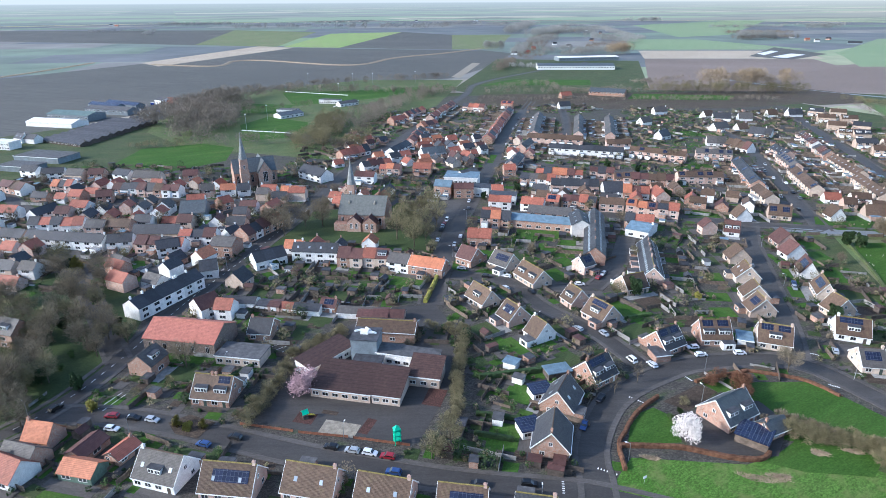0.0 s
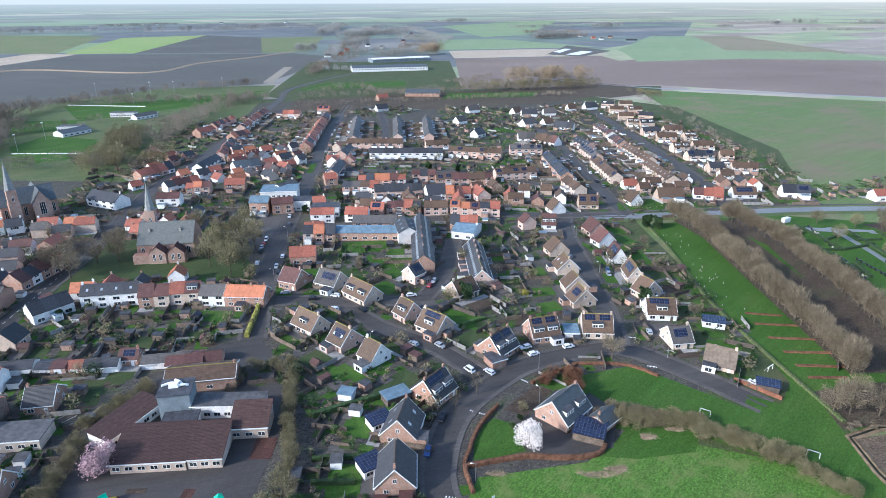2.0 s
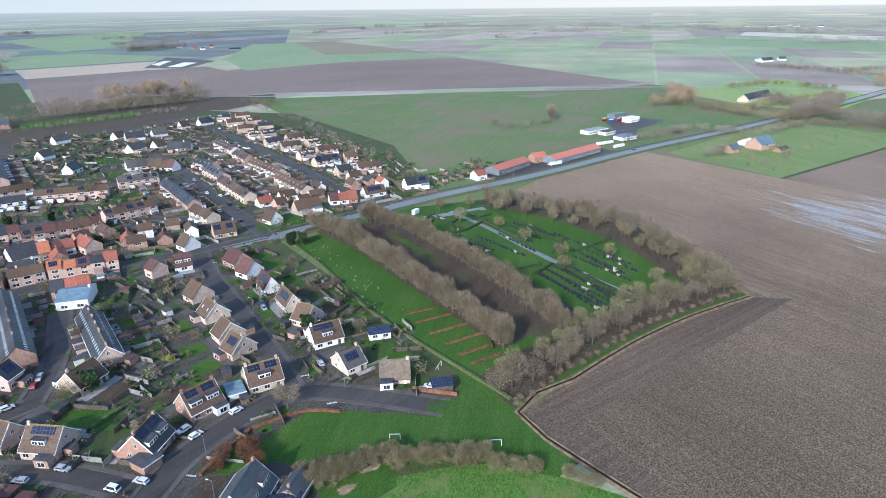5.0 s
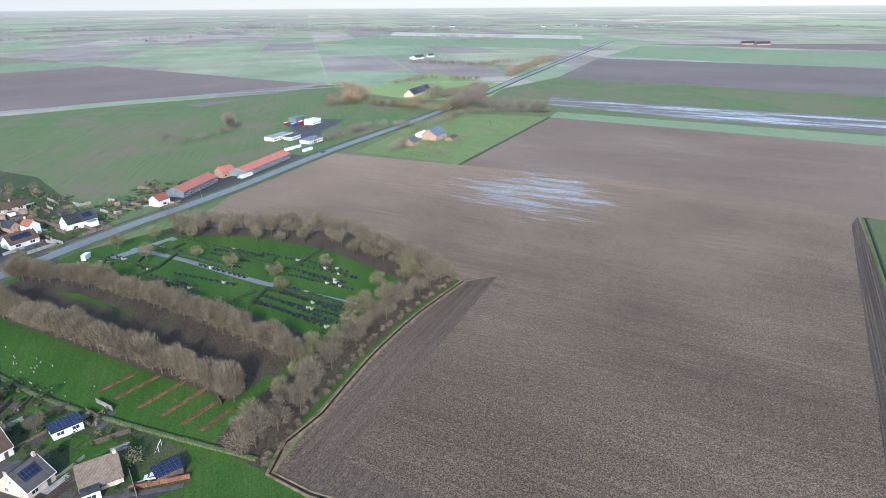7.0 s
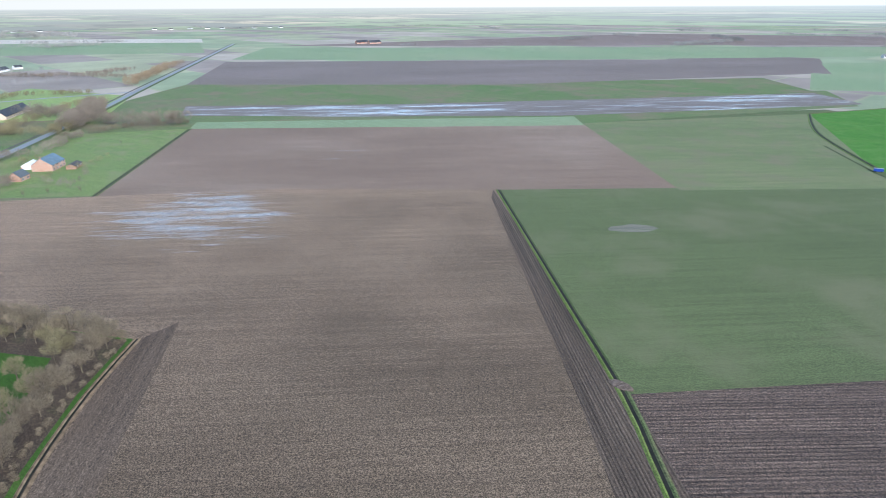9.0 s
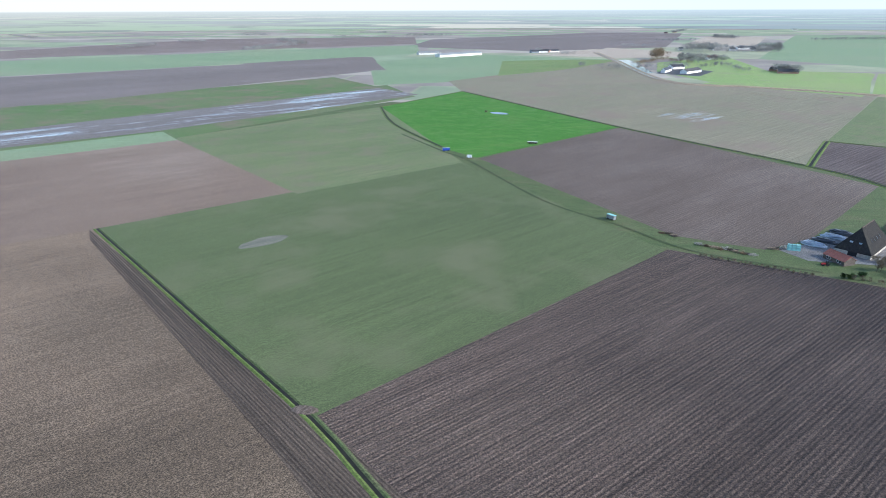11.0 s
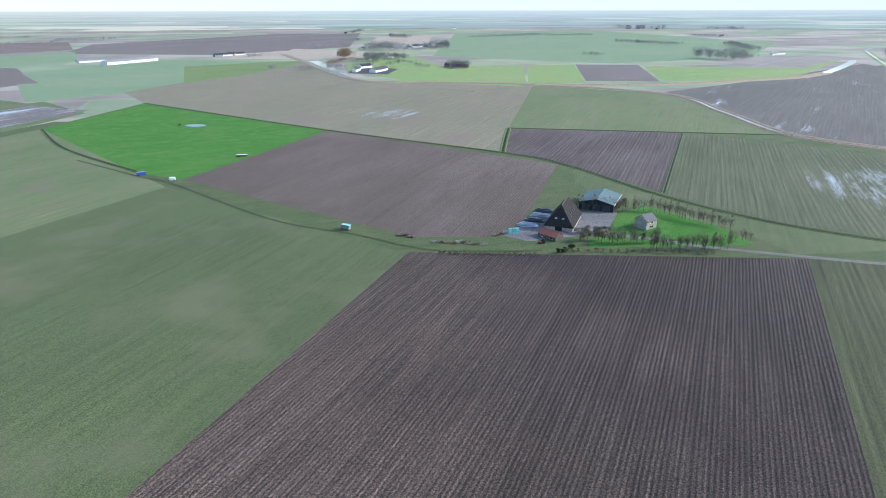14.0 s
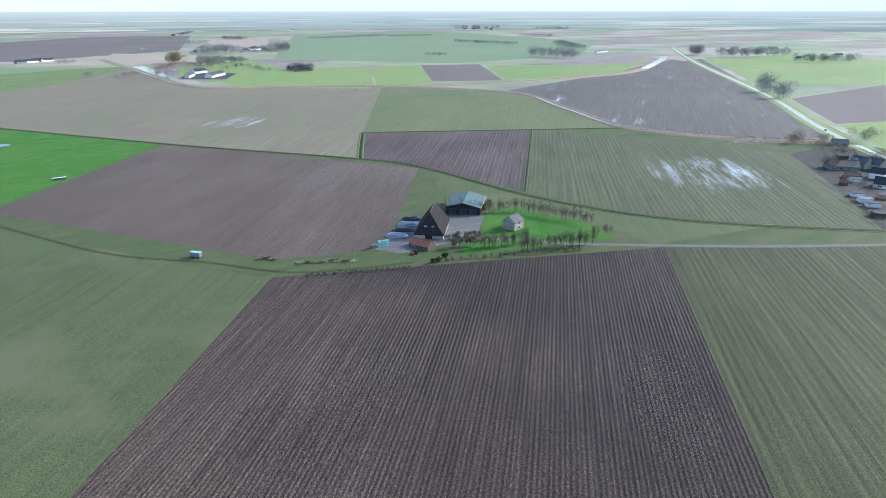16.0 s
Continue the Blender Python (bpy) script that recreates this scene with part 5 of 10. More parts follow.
row(-160.4, 198.0, -151.8, 195.3, 1, 9.0, 6.0, 10.0, "grey", "brick", dormer=1)
row(-104.6, 197.8, -77.7, 192.8, 1, 16.0, 5.5, 9.5, "salmon", "purple", arched=1)
row(-70.8, 202.0, -62.3, 201.0, 1, 10.2, 3.2, 7.0, "dark", "brick")
row(-121.4, 213.7, -107.0, 243.9, 6, 9.0, 5.5, 8.5, "dark", "white", chim=1)
row(-96.6, 214.3, -90.9, 221.2, 1, 9.0, 5.0, 8.5, "maroon", "white")
row(-88.5, 216.2, -81.4, 215.1, 1, 7.0, 5.0, 8.0, "red", "white")
row(-90.1, 241.1, -87.6, 249.0, 1, 9.0, 3.5, 7.5, "dark", "beige")
row(-108.9, 253.7, -101.8, 255.9, 1, 8.0, 4.5, 8.0, "dark", "white")
# terrace behind the church
row(-70.7, 273.7, -48.7, 271.1, 4, 9.0, 6.0, 9.0, "dark", "white", sky=1)
row(-48.3, 268.1, -24.2, 264.8, 4, 9.0, 5.5, 8.5, "maroon", "beige", dormer=1)
row(-24.0, 262.6, -13.4, 259.0, 2, 9.0, 5.0, 8.0, "grey", "white")
row(-13.9, 259.0, 1.5, 253.4, 3, 9.0, 5.0, 8.0, "orange", "brick")
row(-88.0, 262.9, -75.8, 271.9, 3, 9.0, 4.5, 8.0, "dark", "white")
# garages and low hall
row(-89.6, 226.3, -75.3, 224.5, 2, 6.0, 2.6, 4.0, "dark", "white", doors=1)
row(-74.3, 223.5, -59.4, 220.2, 3, 6.0, 2.6, 4.0, "red", "white", doors=1)
row(-58.9, 219.2, -48.0, 217.6, 2, 6.0, 2.6, 4.0, "dark", "white", doors=1)
row(-48.3, 222.1, -41.9, 220.5, 1, 7.0, 2.6, 5.0, "maroon", "brick", solar=1)
row(-40.9, 216.5, -24.9, 214.4, 3, 6.0, 2.6, 4.0, "grey", "white", doors=1)
row(-32.8, 213.6, -14.6, 212.0, 3, 7.0, 2.6, 4.2, "maroon", "brick", doors=1, solar=1)
# rows in the far quarter
row(83.0, 548.8, 103.2, 651.2, 17, 8.5, 5.0, 8.0, "grey", "pink")
row(122.3, 545.4, 141.7, 635.1, 15, 8.5, 5.0, 8.0, "grey", "pink")
row(149.6, 539.5, 171.1, 630.0, 15, 8.5, 5.0, 8.0, "grey", "pink")
row(76.1, 537.6, 121.7, 522.8, 7, 8.5, 5.0, 8.0, "brown", "pink")
row(88.2, 494.3, 143.8, 476.9, 10, 8.5, 5.3, 8.0, "dark", "white")
row(138.1, 509.7, 157.7, 507.9, 3, 8.5, 5.0, 8.0, "brown", "pink")
row(151.1, 483.3, 187.6, 461.0, 7, 8.5, 5.3, 8.0, "brown", "pink", solar=1)
row(199.5, 473.9, 224.6, 465.9, 5, 8.5, 5.3, 8.0, "grey", "pink", solar=1)
row(159.9, 404.5, 189.6, 402.6, 5, 8.5, 5.3, 8.0, "brown", "pink", solar=1)
row(219.6, 445.6, 204.5, 382.2, 11, 8.5, 5.0, 8.0, "dark", "brick", solar=1)
row(199.8, 373.3, 197.8, 350.2, 4, 8.5, 5.0, 8.0, "brown", "beige")
row(185.9, 331.7, 197.0, 327.7, 2, 8.5, 3.0, 8.0, "brown", "beige", solar=1)
row(221.1, 331.1, 221.0, 322.5, 1, 8.5, 3.0, 8.0, "brown", "white")
row(239.3, 329.9, 255.6, 326.4, 2, 8.5, 3.0, 8.0, "brown", "beige", dormer=1)
row(265.5, 328.6, 280.8, 319.9, 3, 8.5, 3.0, 7.0, "maroon", "white")
row(288.9, 321.9, 303.0, 317.6, 1, 8.5, 3.0, 7.0, "brown", "white", solar=1)
row(319.5, 313.6, 335.1, 307.2, 2, 8.5, 4.0, 8.0, "dark", "white", solar=1)
row(268.0, 487.6, 267.3, 462.5, 4, 8.5, 5.0, 8.0, "dark", "pink", sky=1)
row(260.3, 461.3, 253.4, 426.1, 6, 8.5, 5.0, 8.0, "grey", "pink", solar=1)
row(248.3, 421.1, 235.6, 369.4, 9, 8.5, 5.0, 8.0, "brown", "beige", solar=1)
row(320.6, 544.0, 309.1, 498.8, 8, 8.5, 5.0, 8.0, "maroon", "pink", sky=1)
row(304.5, 488.8, 297.4, 460.5, 5, 8.5, 5.0, 8.0, "maroon", "pink")
row(294.1, 451.4, 285.6, 403.7, 8, 8.5, 5.0, 8.0, "brown", "beige", sky=1)
row(278.6, 397.2, 268.1, 352.7, 7, 8.5, 5.0, 8.0, "brown", "beige", sky=1)
row(396.2, 667.5, 407.4, 657.7, 2, 8.5, 5.0, 8.0, "dark", "beige", dormer=1, solar=1)
row(414.5, 659.7, 428.4, 653.9, 2, 8.5, 5.0, 8.0, "brown", "beige")
row(382.9, 627.9, 397.7, 621.7, 3, 8.5, 5.0, 8.0, "brown", "beige")
row(401.7, 620.0, 416.1, 616.2, 2, 8.5, 5.0, 8.0, "brown", "beige", dormer=1)
row(369.6, 587.3, 383.5, 581.5, 2, 8.5, 5.0, 8.0, "brown", "beige")
row(392.5, 585.0, 404.5, 576.3, 2, 8.5, 5.0, 8.0, "dark", "beige", solar=1)
row(358.2, 551.9, 368.0, 547.8, 2, 8.5, 5.0, 8.0, "brown", "beige", dormer=1)
row(367.2, 544.6, 381.1, 542.3, 2, 8.5, 5.0, 8.0, "dark", "beige", dormer=1)
row(345.9, 508.2, 362.1, 504.6, 3, 8.5, 5.0, 8.0, "dark", "beige")
row(368.3, 507.1, 384.5, 503.5, 3, 8.5, 5.0, 8.0, "brown", "beige")
row(343.1, 481.3, 359.0, 475.5, 3, 8.5, 5.0, 8.0, "brown", "beige")
row(367.7, 476.8, 378.6, 475.2, 2, 8.5, 5.0, 8.0, "brown", "beige", dormer=1)
row(330.5, 441.2, 344.1, 438.9, 2, 8.5, 5.0, 8.0, "brown", "beige", dormer=1)
row(351.3, 442.7, 367.5, 437.3, 3, 8.5, 5.0, 8.0, "brown", "beige")
row(322.9, 412.3, 343.6, 408.7, 3, 8.5, 5.0, 8.0, "dark", "beige", solar=1)
row(348.7, 406.5, 358.0, 401.6, 2, 8.5, 5.0, 8.0, "brown", "beige")
row(314.0, 376.2, 324.9, 373.6, 2, 8.5, 5.0, 8.0, "dark", "beige", solar=1)
row(330.8, 372.1, 346.9, 364.5, 3, 8.5, 5.0, 8.0, "brown", "beige")
row(274.9, 649.2, 285.5, 653.3, 1, 9.0, 3.0, 8.0, "brown", "white")
row(280.7, 638.4, 297.9, 635.3, 2, 9.0, 3.0, 8.0, "dark", "white")
row(305.8, 636.2, 319.6, 634.7, 1, 9.0, 3.0, 8.0, "grey", "white")
row(344.8, 655.3, 354.9, 655.7, 1, 9.0, 3.0, 8.0, "brown", "white")
row(367.7, 657.5, 383.1, 658.2, 2, 9.0, 3.0, 8.0, "dark", "white")
row(256.7, 580.1, 272.6, 587.7, 3, 9.0, 3.0, 8.0, "grey", "white")
row(278.2, 578.2, 288.4, 581.0, 1, 9.0, 3.0, 8.0, "brown", "white")
row(283.5, 562.2, 297.9, 549.4, 3, 9.0, 3.0, 8.0, "dark", "white")
row(226.9, 521.0, 242.0, 517.6, 2, 9.0, 3.0, 8.0, "grey", "white")
row(243.7, 514.1, 251.0, 489.4, 4, 9.0, 3.0, 8.0, "brown", "white")
row(197.5, 611.9, 208.5, 618.0, 1, 9.0, 3.5, 8.0, "grey", "white")
row(193.1, 543.6, 203.5, 551.0, 1, 9.0, 3.5, 8.0, "dark", "white")
row(231.4, 676.0, 245.8, 678.7, 1, 9.0, 3.5, 8.0, "grey", "white")
row(135.2, 716.3, 148.6, 719.5, 1, 9.0, 3.5, 8.0, "dark", "white")
# old centre
row(44.3, 426.7, 52.6, 427.1, 1, 8.5, 5.0, 8.0, "red", "brick")
row(31.6, 374.2, 38.9, 374.0, 1, 8.5, 5.0, 8.0, "red", "white")
row(23.1, 328.4, 33.3, 326.4, 2, 8.5, 4.5, 8.0, "red", "brick", dormer=1)
row(36.6, 323.7, 71.7, 313.0, 1, 12.0, 4.5, 6.5, "blue", "brick", wide=1)
row(50.1, 334.0, 72.9, 327.0, 1, 12.0, 5.0, 7.5, "grey", "brick", wide=1)
row(73.1, 300.9, 74.9, 320.0, 1, 10.0, 6.5, 9.5, "dark", "white", sky=4)
row(108.4, 342.7, 135.3, 331.7, 5, 8.5, 5.3, 8.0, "red", "pink", solar=1)
row(93.3, 346.6, 107.0, 343.3, 3, 8.5, 5.3, 8.0, "brown", "pink")
row(73.4, 354.7, 91.9, 347.1, 4, 8.5, 5.0, 8.0, "maroon", "brick")
row(47.7, 348.7, 60.3, 344.6, 2, 8.5, 5.0, 8.0, "red", "white")
row(63.5, 353.3, 70.6, 350.5, 1, 8.5, 5.0, 8.0, "red", "brick", solar=1)
row(54.3, 404.4, 76.5, 396.7, 4, 8.5, 5.2, 8.0, "grey", "white")
row(66.4, 417.7, 97.4, 410.3, 6, 8.5, 5.0, 8.0, "red", "brick")
row(71.8, 389.0, 102.1, 384.8, 5, 8.5, 4.5, 8.0, "dark", "pink")
row(104.4, 420.1, 120.3, 415.2, 3, 8.5, 5.0, 8.0, "maroon", "pink")
row(117.0, 403.8, 154.8, 396.1, 7, 8.5, 5.0, 8.0, "maroon", "pink", solar=1)
row(102.4, 376.1, 114.7, 375.9, 1, 14.0, 4.0, 9.0, "dark", "white")
row(114.5, 372.8, 130.0, 369.2, 3, 8.5, 4.5, 8.0, "red", "white")
row(134.6, 371.5, 135.1, 357.7, 2, 8.5, 4.5, 8.0, "red", "pink")
row(40.0, 529.2, 76.0, 688.2, 26, 8.5, 5.0, 8.0, "red", "brick")
row(25.9, 709.2, 49.7, 699.2, 4, 8.5, 5.0, 8.0, "red", "brick")
row(70.9, 726.2, 83.9, 720.7, 2, 8.5, 5.5, 8.0, "red", "brick", solar=1)
row(64.7, 492.9, 74.7, 516.5, 4, 8.5, 5.0, 8.0, "grey", "pink")
row(50.3, 435.9, 60.1, 465.9, 5, 8.5, 5.0, 8.0, "dark", "pink")
row(-19.9, 590.5, -6.4, 611.6, 4, 8.5, 5.0, 8.0, "red", "brick")
row(-50.6, 619.4, -37.4, 635.6, 3, 8.5, 5.0, 8.0, "red", "pink")
row(-38.1, 649.5, -20.3, 690.2, 7, 8.5, 5.0, 8.0, "red", "pink")
row(-11.8, 634.8, 13.0, 731.1, 16, 8.5, 5.0, 8.0, "red", "pink")
row(-26.7, 517.2, -18.8, 576.0, 10, 8.5, 5.0, 8.0, "maroon", "brick")
row(-40.6, 480.7, -28.7, 510.4, 5, 8.5, 5.0, 8.0, "dark", "white")
row(-19.9, 432.3, -6.9, 430.3, 2, 8.5, 5.0, 8.0, "red", "brick")
row(-3.7, 380.0, 7.1, 376.5, 2, 8.5, 7.0, 10.0, "blue", "brick")
row(7.8, 374.7, 20.2, 374.5, 2, 8.5, 6.5, 9.0, "maroon", "brick")
row(-43.7, 431.2, -28.8, 429.2, 3, 8.5, 5.5, 8.0, "red", "brick")
row(-58.6, 410.1, -45.1, 407.6, 2, 8.5, 5.5, 8.0, "maroon", "white")
row(-97.4, 426.8, -78.6, 410.5, 1, 11.0, 5.0, 9.0, "dark", "white")
row(-80.1, 475.7, -60.2, 495.8, 5, 8.5, 4.0, 8.0, "red", "brick")
row(-16.0, 480.1, 1.9, 487.8, 3, 12.0, 4.0, 8.0, "slate", "white")
row(-58.0, 438.3, -38.3, 450.1, 4, 8.5, 4.5, 8.0, "maroon", "brick")
row(12.2, 403.9, 23.0, 414.4, 2, 8.5, 7.0, 9.0, "flatgrey", "white")
row(28.6, 351.9, 41.5, 349.4, 2, 8.5, 5.5, 8.0, "red", "white")
row(22.1, 323.1, 38.3, 319.8, 3, 8.5, 5.0, 8.0, "red", "brick")
row(13.4, 294.8, 25.4, 292.9, 2, 8.5, 4.5, 8.0, "red", "brick")
row(9.7, 270.7, 16.6, 264.9, 1, 10.0, 4.0, 8.5, "maroon", "brick")
# west quarter
row(-300.1, 432.3, -286.8, 428.8, 2, 8.5, 5.0, 8.0, "dark", "white")
row(-281.1, 422.2, -266.4, 425.1, 3, 8.5, 5.0, 8.0, "dark", "white")
row(-262.4, 421.8, -248.9, 419.0, 2, 8.5, 4.5, 8.0, "grey", "beige")
row(-246.6, 420.3, -236.1, 421.2, 2, 8.5, 5.0, 8.0, "maroon", "brick")
row(-227.9, 421.0, -215.1, 416.0, 1, 8.5, 5.0, 8.0, "dark", "white")
row(-212.4, 414.4, -192.9, 412.4, 3, 8.5, 4.5, 8.0, "grey", "beige")
row(-289.7, 394.2, -268.1, 384.2, 4, 8.5, 5.0, 8.0, "brown", "white")
row(-254.9, 392.1, -240.3, 390.4, 3, 8.5, 5.0, 8.0, "red", "white")
row(-211.2, 385.0, -165.9, 378.1, 8, 8.5, 5.0, 8.0, "maroon", "white")
row(-178.8, 415.2, -169.1, 417.1, 1, 8.5, 5.0, 8.0, "maroon", "brick")
row(-217.6, 347.2, -206.8, 345.3, 2, 8.5, 5.0, 8.0, "red", "white")
row(-230.7, 369.3, -222.4, 367.9, 1, 8.5, 5.0, 8.0, "red", "brick")
row(-213.6, 365.8, -204.8, 368.7, 2, 8.5, 5.0, 8.0, "maroon", "brick")
row(-230.9, 328.1, -225.4, 342.4, 3, 8.5, 5.0, 8.0, "dark", "white")
row(-219.9, 334.9, -211.4, 334.7, 2, 8.5, 5.0, 8.0, "maroon", "pink")
row(-253.6, 338.0, -242.9, 336.8, 2, 8.5, 5.0, 8.0, "red", "white")
row(-223.0, 315.5, -193.8, 316.5, 5, 8.5, 5.0, 8.0, "red", "white")
row(-189.8, 310.8, -179.5, 310.6, 2, 8.5, 5.0, 8.0, "grey", "pink")
row(-179.3, 312.6, -166.0, 311.5, 2, 8.5, 5.0, 8.0, "brown", "brick")
row(-211.8, 296.2, -168.1, 288.1, 8, 8.5, 5.0, 8.0, "dark", "white")
row(-167.4, 288.1, -155.6, 290.3, 2, 8.5, 5.0, 8.0, "dark", "white")
row(-151.3, 286.6, -127.0, 283.6, 4, 8.5, 5.0, 8.0, "maroon", "pink")
row(-160.9, 303.1, -136.4, 302.6, 4, 8.5, 4.5, 8.0, "dark", "beige")
row(-134.1, 296.8, -115.4, 296.5, 3, 8.5, 5.0, 8.0, "red", "white")
row(-103.4, 296.3, -90.9, 323.2, 5, 8.5, 5.0, 8.0, "maroon", "brick")
row(-227.7, 299.2, -213.1, 296.3, 3, 8.5, 5.0, 8.0, "dark", "pink")
row(-139.4, 278.5, -130.1, 283.5, 2, 8.5, 5.0, 8.0, "dark", "white")
row(-153.6, 355.6, -143.5, 357.8, 2, 8.5, 5.0, 8.0, "red", "white")
row(-132.8, 349.5, -127.9, 355.1, 1, 8.5, 5.0, 8.0, "red", "brick")
row(-101.3, 337.8, -97.5, 348.8, 2, 8.5, 5.0, 8.0, "red", "brick")
row(-301.5, 377.1, -277.2, 370.2, 4, 8.5, 5.0, 8.0, "red", "white")
row(-264.2, 320.6, -241.5, 315.5, 4, 8.5, 5.0, 8.0, "dark", "white")
row(-150.9, 340.2, -136.9, 342.4, 1, 16.0, 4.0, 9.0, "slate", "grey")
row(-111.9, 282.9, -100.4, 280.6, 1, 11.0, 6.0, 9.0, "grey", "brick")
# brick house inside the bend
row(78.7, 147.2, 89.8, 153.6, 1, 11.2, 2.9, 8.3, "slate", "brick", dormer=2, chim=1)
row(90.9, 142.0, 97.7, 145.1, 1, 6.0, 2.4, 4.6, "slate", "brick")
# shops on the country road
row(388.1, 289.1, 429.0, 287.7, 1, 13.0, 4.0, 6.5, "salmon", "greyblock", wide=1)
row(444.2, 273.5, 506.7, 265.7, 1, 13.0, 4.0, 6.5, "salmon", "greyblock", wide=1)
row(438.6, 286.2, 450.4, 282.2, 1, 8.5, 4.5, 7.5, "salmon", "brick")
row(367.7, 290.6, 376.4, 288.5, 1, 8.5, 4.0, 7.0, "red", "white")
# farms beyond
row(593, 161, 613, 155, 1, 15.0, 5.0, 10.0, "blue", "brick", wide=1, chim=1)
row(566, 174, 577, 170, 1, 8.5, 3.5, 7.0, "slate", "brick", chim=1)
row(592, 142, 606, 139, 1, 7.0, 2.6, 4.0, "grey", "brick")
row(605, 173, 618, 170, 1, 8.0, 3.0, 5.0, "white", "white")
row(878.6, 245.3, 948.4, 233.8, 1, 14.0, 4.0, 10.0, "dark", "beige", wide=1)
row(1522.2, 381.6, 1566.6, 369.4, 1, 12.0, 4.0, 9.0, "dark", "white")
row(-717.5, -1740.2, -773.1, -1787.5, 10, 8.5, 4.0, 8.0, "dark", "white")
# farm in the fields
row(-5.5, -299.9, -12.7, -305.3, 1, 8.5, 5.0, 8.3, "dark", "stone")
row(51.7, -286.8, 43.0, -278.7, 1, 7.0, 2.6, 4.6, "red", "timber")
# white barns
row(1030.8, -1449.1, 992.4, -1500.2, 1, 18.0, 5.0, 9.0, "pale_slate", "white", wide=1)
row(931.2, -1389.0, 879.9, -1526.6, 1, 22.0, 6.0, 10.0, "pale_slate", "white", wide=1)
row(2183.7, -515.4, 2202.5, -560.3, 1, 14.0, 5.0, 11.0, "dark", "brick", wide=1)
row(2163.4, -552.9, 2181.8, -598.2, 1, 14.0, 5.0, 11.0, "dark", "brick", wide=1)
row(331.2, -1316.6, 312.2, -1342.4, 1, 14.0, 5.0, 9.0, "dark", "white", wide=1)
row(288.7, -1222.4, 271.8, -1283.2, 1, 14.0, 5.0, 9.0, "grey", "white", wide=1)
row(326.8, -1226.6, 324.4, -1276.0, 1, 8.5, 5.0, 9.0, "dark", "white")
row(304.4, -1614.2, 293.1, -1676.3, 1, 8.5, 5.0, 9.0, "red", "white")
row(289.9, -2082.9, 249.1, -2147.0, 1, 14.0, 5.0, 9.0, "dark", "white", wide=1)
row(134.4, -1320.8, 99.0, -1331.0, 5, 8.5, 4.0, 8.0, "dark", "brick")
row(774.5, -1675.7, 728.6, -1736.9, 11, 8.5, 4.0, 8.0, "dark", "white")
row(-296.3, -390.4, -316.9, -382.4, 1, 12.0, 3.0, 7.0, "dark", "greyblock", wide=1)
row(-324.1, -394.4, -325.6, -380.6, 2, 9.0, 4.5, 9.0, "slate", "stone", dormer=1)
row(-331.2, -385.2, -332.3, -373.6, 2, 9.0, 4.5, 9.0, "slate", "stone")
row(-306.0, -359.5, -312.0, -351.6, 2, 8.5, 4.5, 8.0, "dark", "white")
row(-287.8, -363.3, -296.7, -358.1, 1, 6.0, 2.4, 4.0, "brown", "brick")
row(-268.8, -347.5, -272.4, -343.6, 1, 5.0, 2.3, 3.8, "red", "timber")
row(-371.5, -469.3, -382.9, -461.7, 1, 8.0, 3.0, 5.5, "slate", "stone")
row(-287.6, -337.4, -292.9, -331.7, 1, 9.0, 3.0, 7.5, "dark", "white")
block(-255.7, -317.8, -20, 8, 5, 2.6, "flat", "white", label="small flat-roofed garden building by the country road", name="garden_building", windows=False)
block(-246.5, -296.2, -20, 8, 5, 2.6, "flat", "white", label="small flat-roofed garden building by the country road", name="garden_building", windows=False)
block(-249.8, -305.7, -20, 8, 5, 2.6, "blue", "white", label="small flat-roofed garden building by the country road", name="garden_building", windows=False)
block(-284.7, -350.6, -20, 8, 5, 2.6, "flat", "white", label="small flat-roofed garden building by the country road", name="garden_building", windows=False)
block(-335.4, -416.9, -20, 8, 5, 2.6, "flat", "timber", label="small flat-roofed garden building by the country road", name="garden_building", windows=False)
block(-233.2, -277.8, -20, 8, 5, 2.6, "flatgrey", "timber", label="small flat-roofed garden building by the country road", name="garden_building", windows=False)
block(-269.1, -309.6, -20, 8, 5, 2.6, "flat", "brick", label="small flat-roofed garden building by the country road", name="garden_building", windows=False)
# works and sheds west of the village
row(-418.4, 637.2, -363.9, 622.4, 1, 22.0, 4.5, 7.0, "white", "white", wide=1)
row(-417.7, 674.7, -365.1, 658.2, 1, 24.0, 6.5, 9.0, "steel_roof", "greyblock", wide=1)
row(-399.7, 712.0, -343.0, 693.8, 1, 18.0, 5.5, 8.0, "flatgrey", "greyblock", wide=1)
row(-175.2, 662.7, -155.7, 684.3, 1, 14.0, 3.5, 6.0, "slate", "white", wide=1)
row(-122.2, 740.8, -103.0, 758.3, 1, 10.0, 3.5, 6.0, "flatgrey", "white", wide=1)
row(176.3, 1170.7, 314.2, 1162.5, 1, 40.0, 7.0, 10.0, "slate", "white", wide=1)
row(240.7, 1330.3, 369.4, 1350.6, 1, 30.0, 7.0, 9.0, "white", "greyblock", wide=1)
row(198.2, 832.8, 240.0, 814.0, 1, 18.0, 5.0, 9.0, "slate", "brick", wide=1)
row(152.3, 798.2, 166.2, 803.0, 1, 8.5, 4.0, 8.0, "red", "brick")

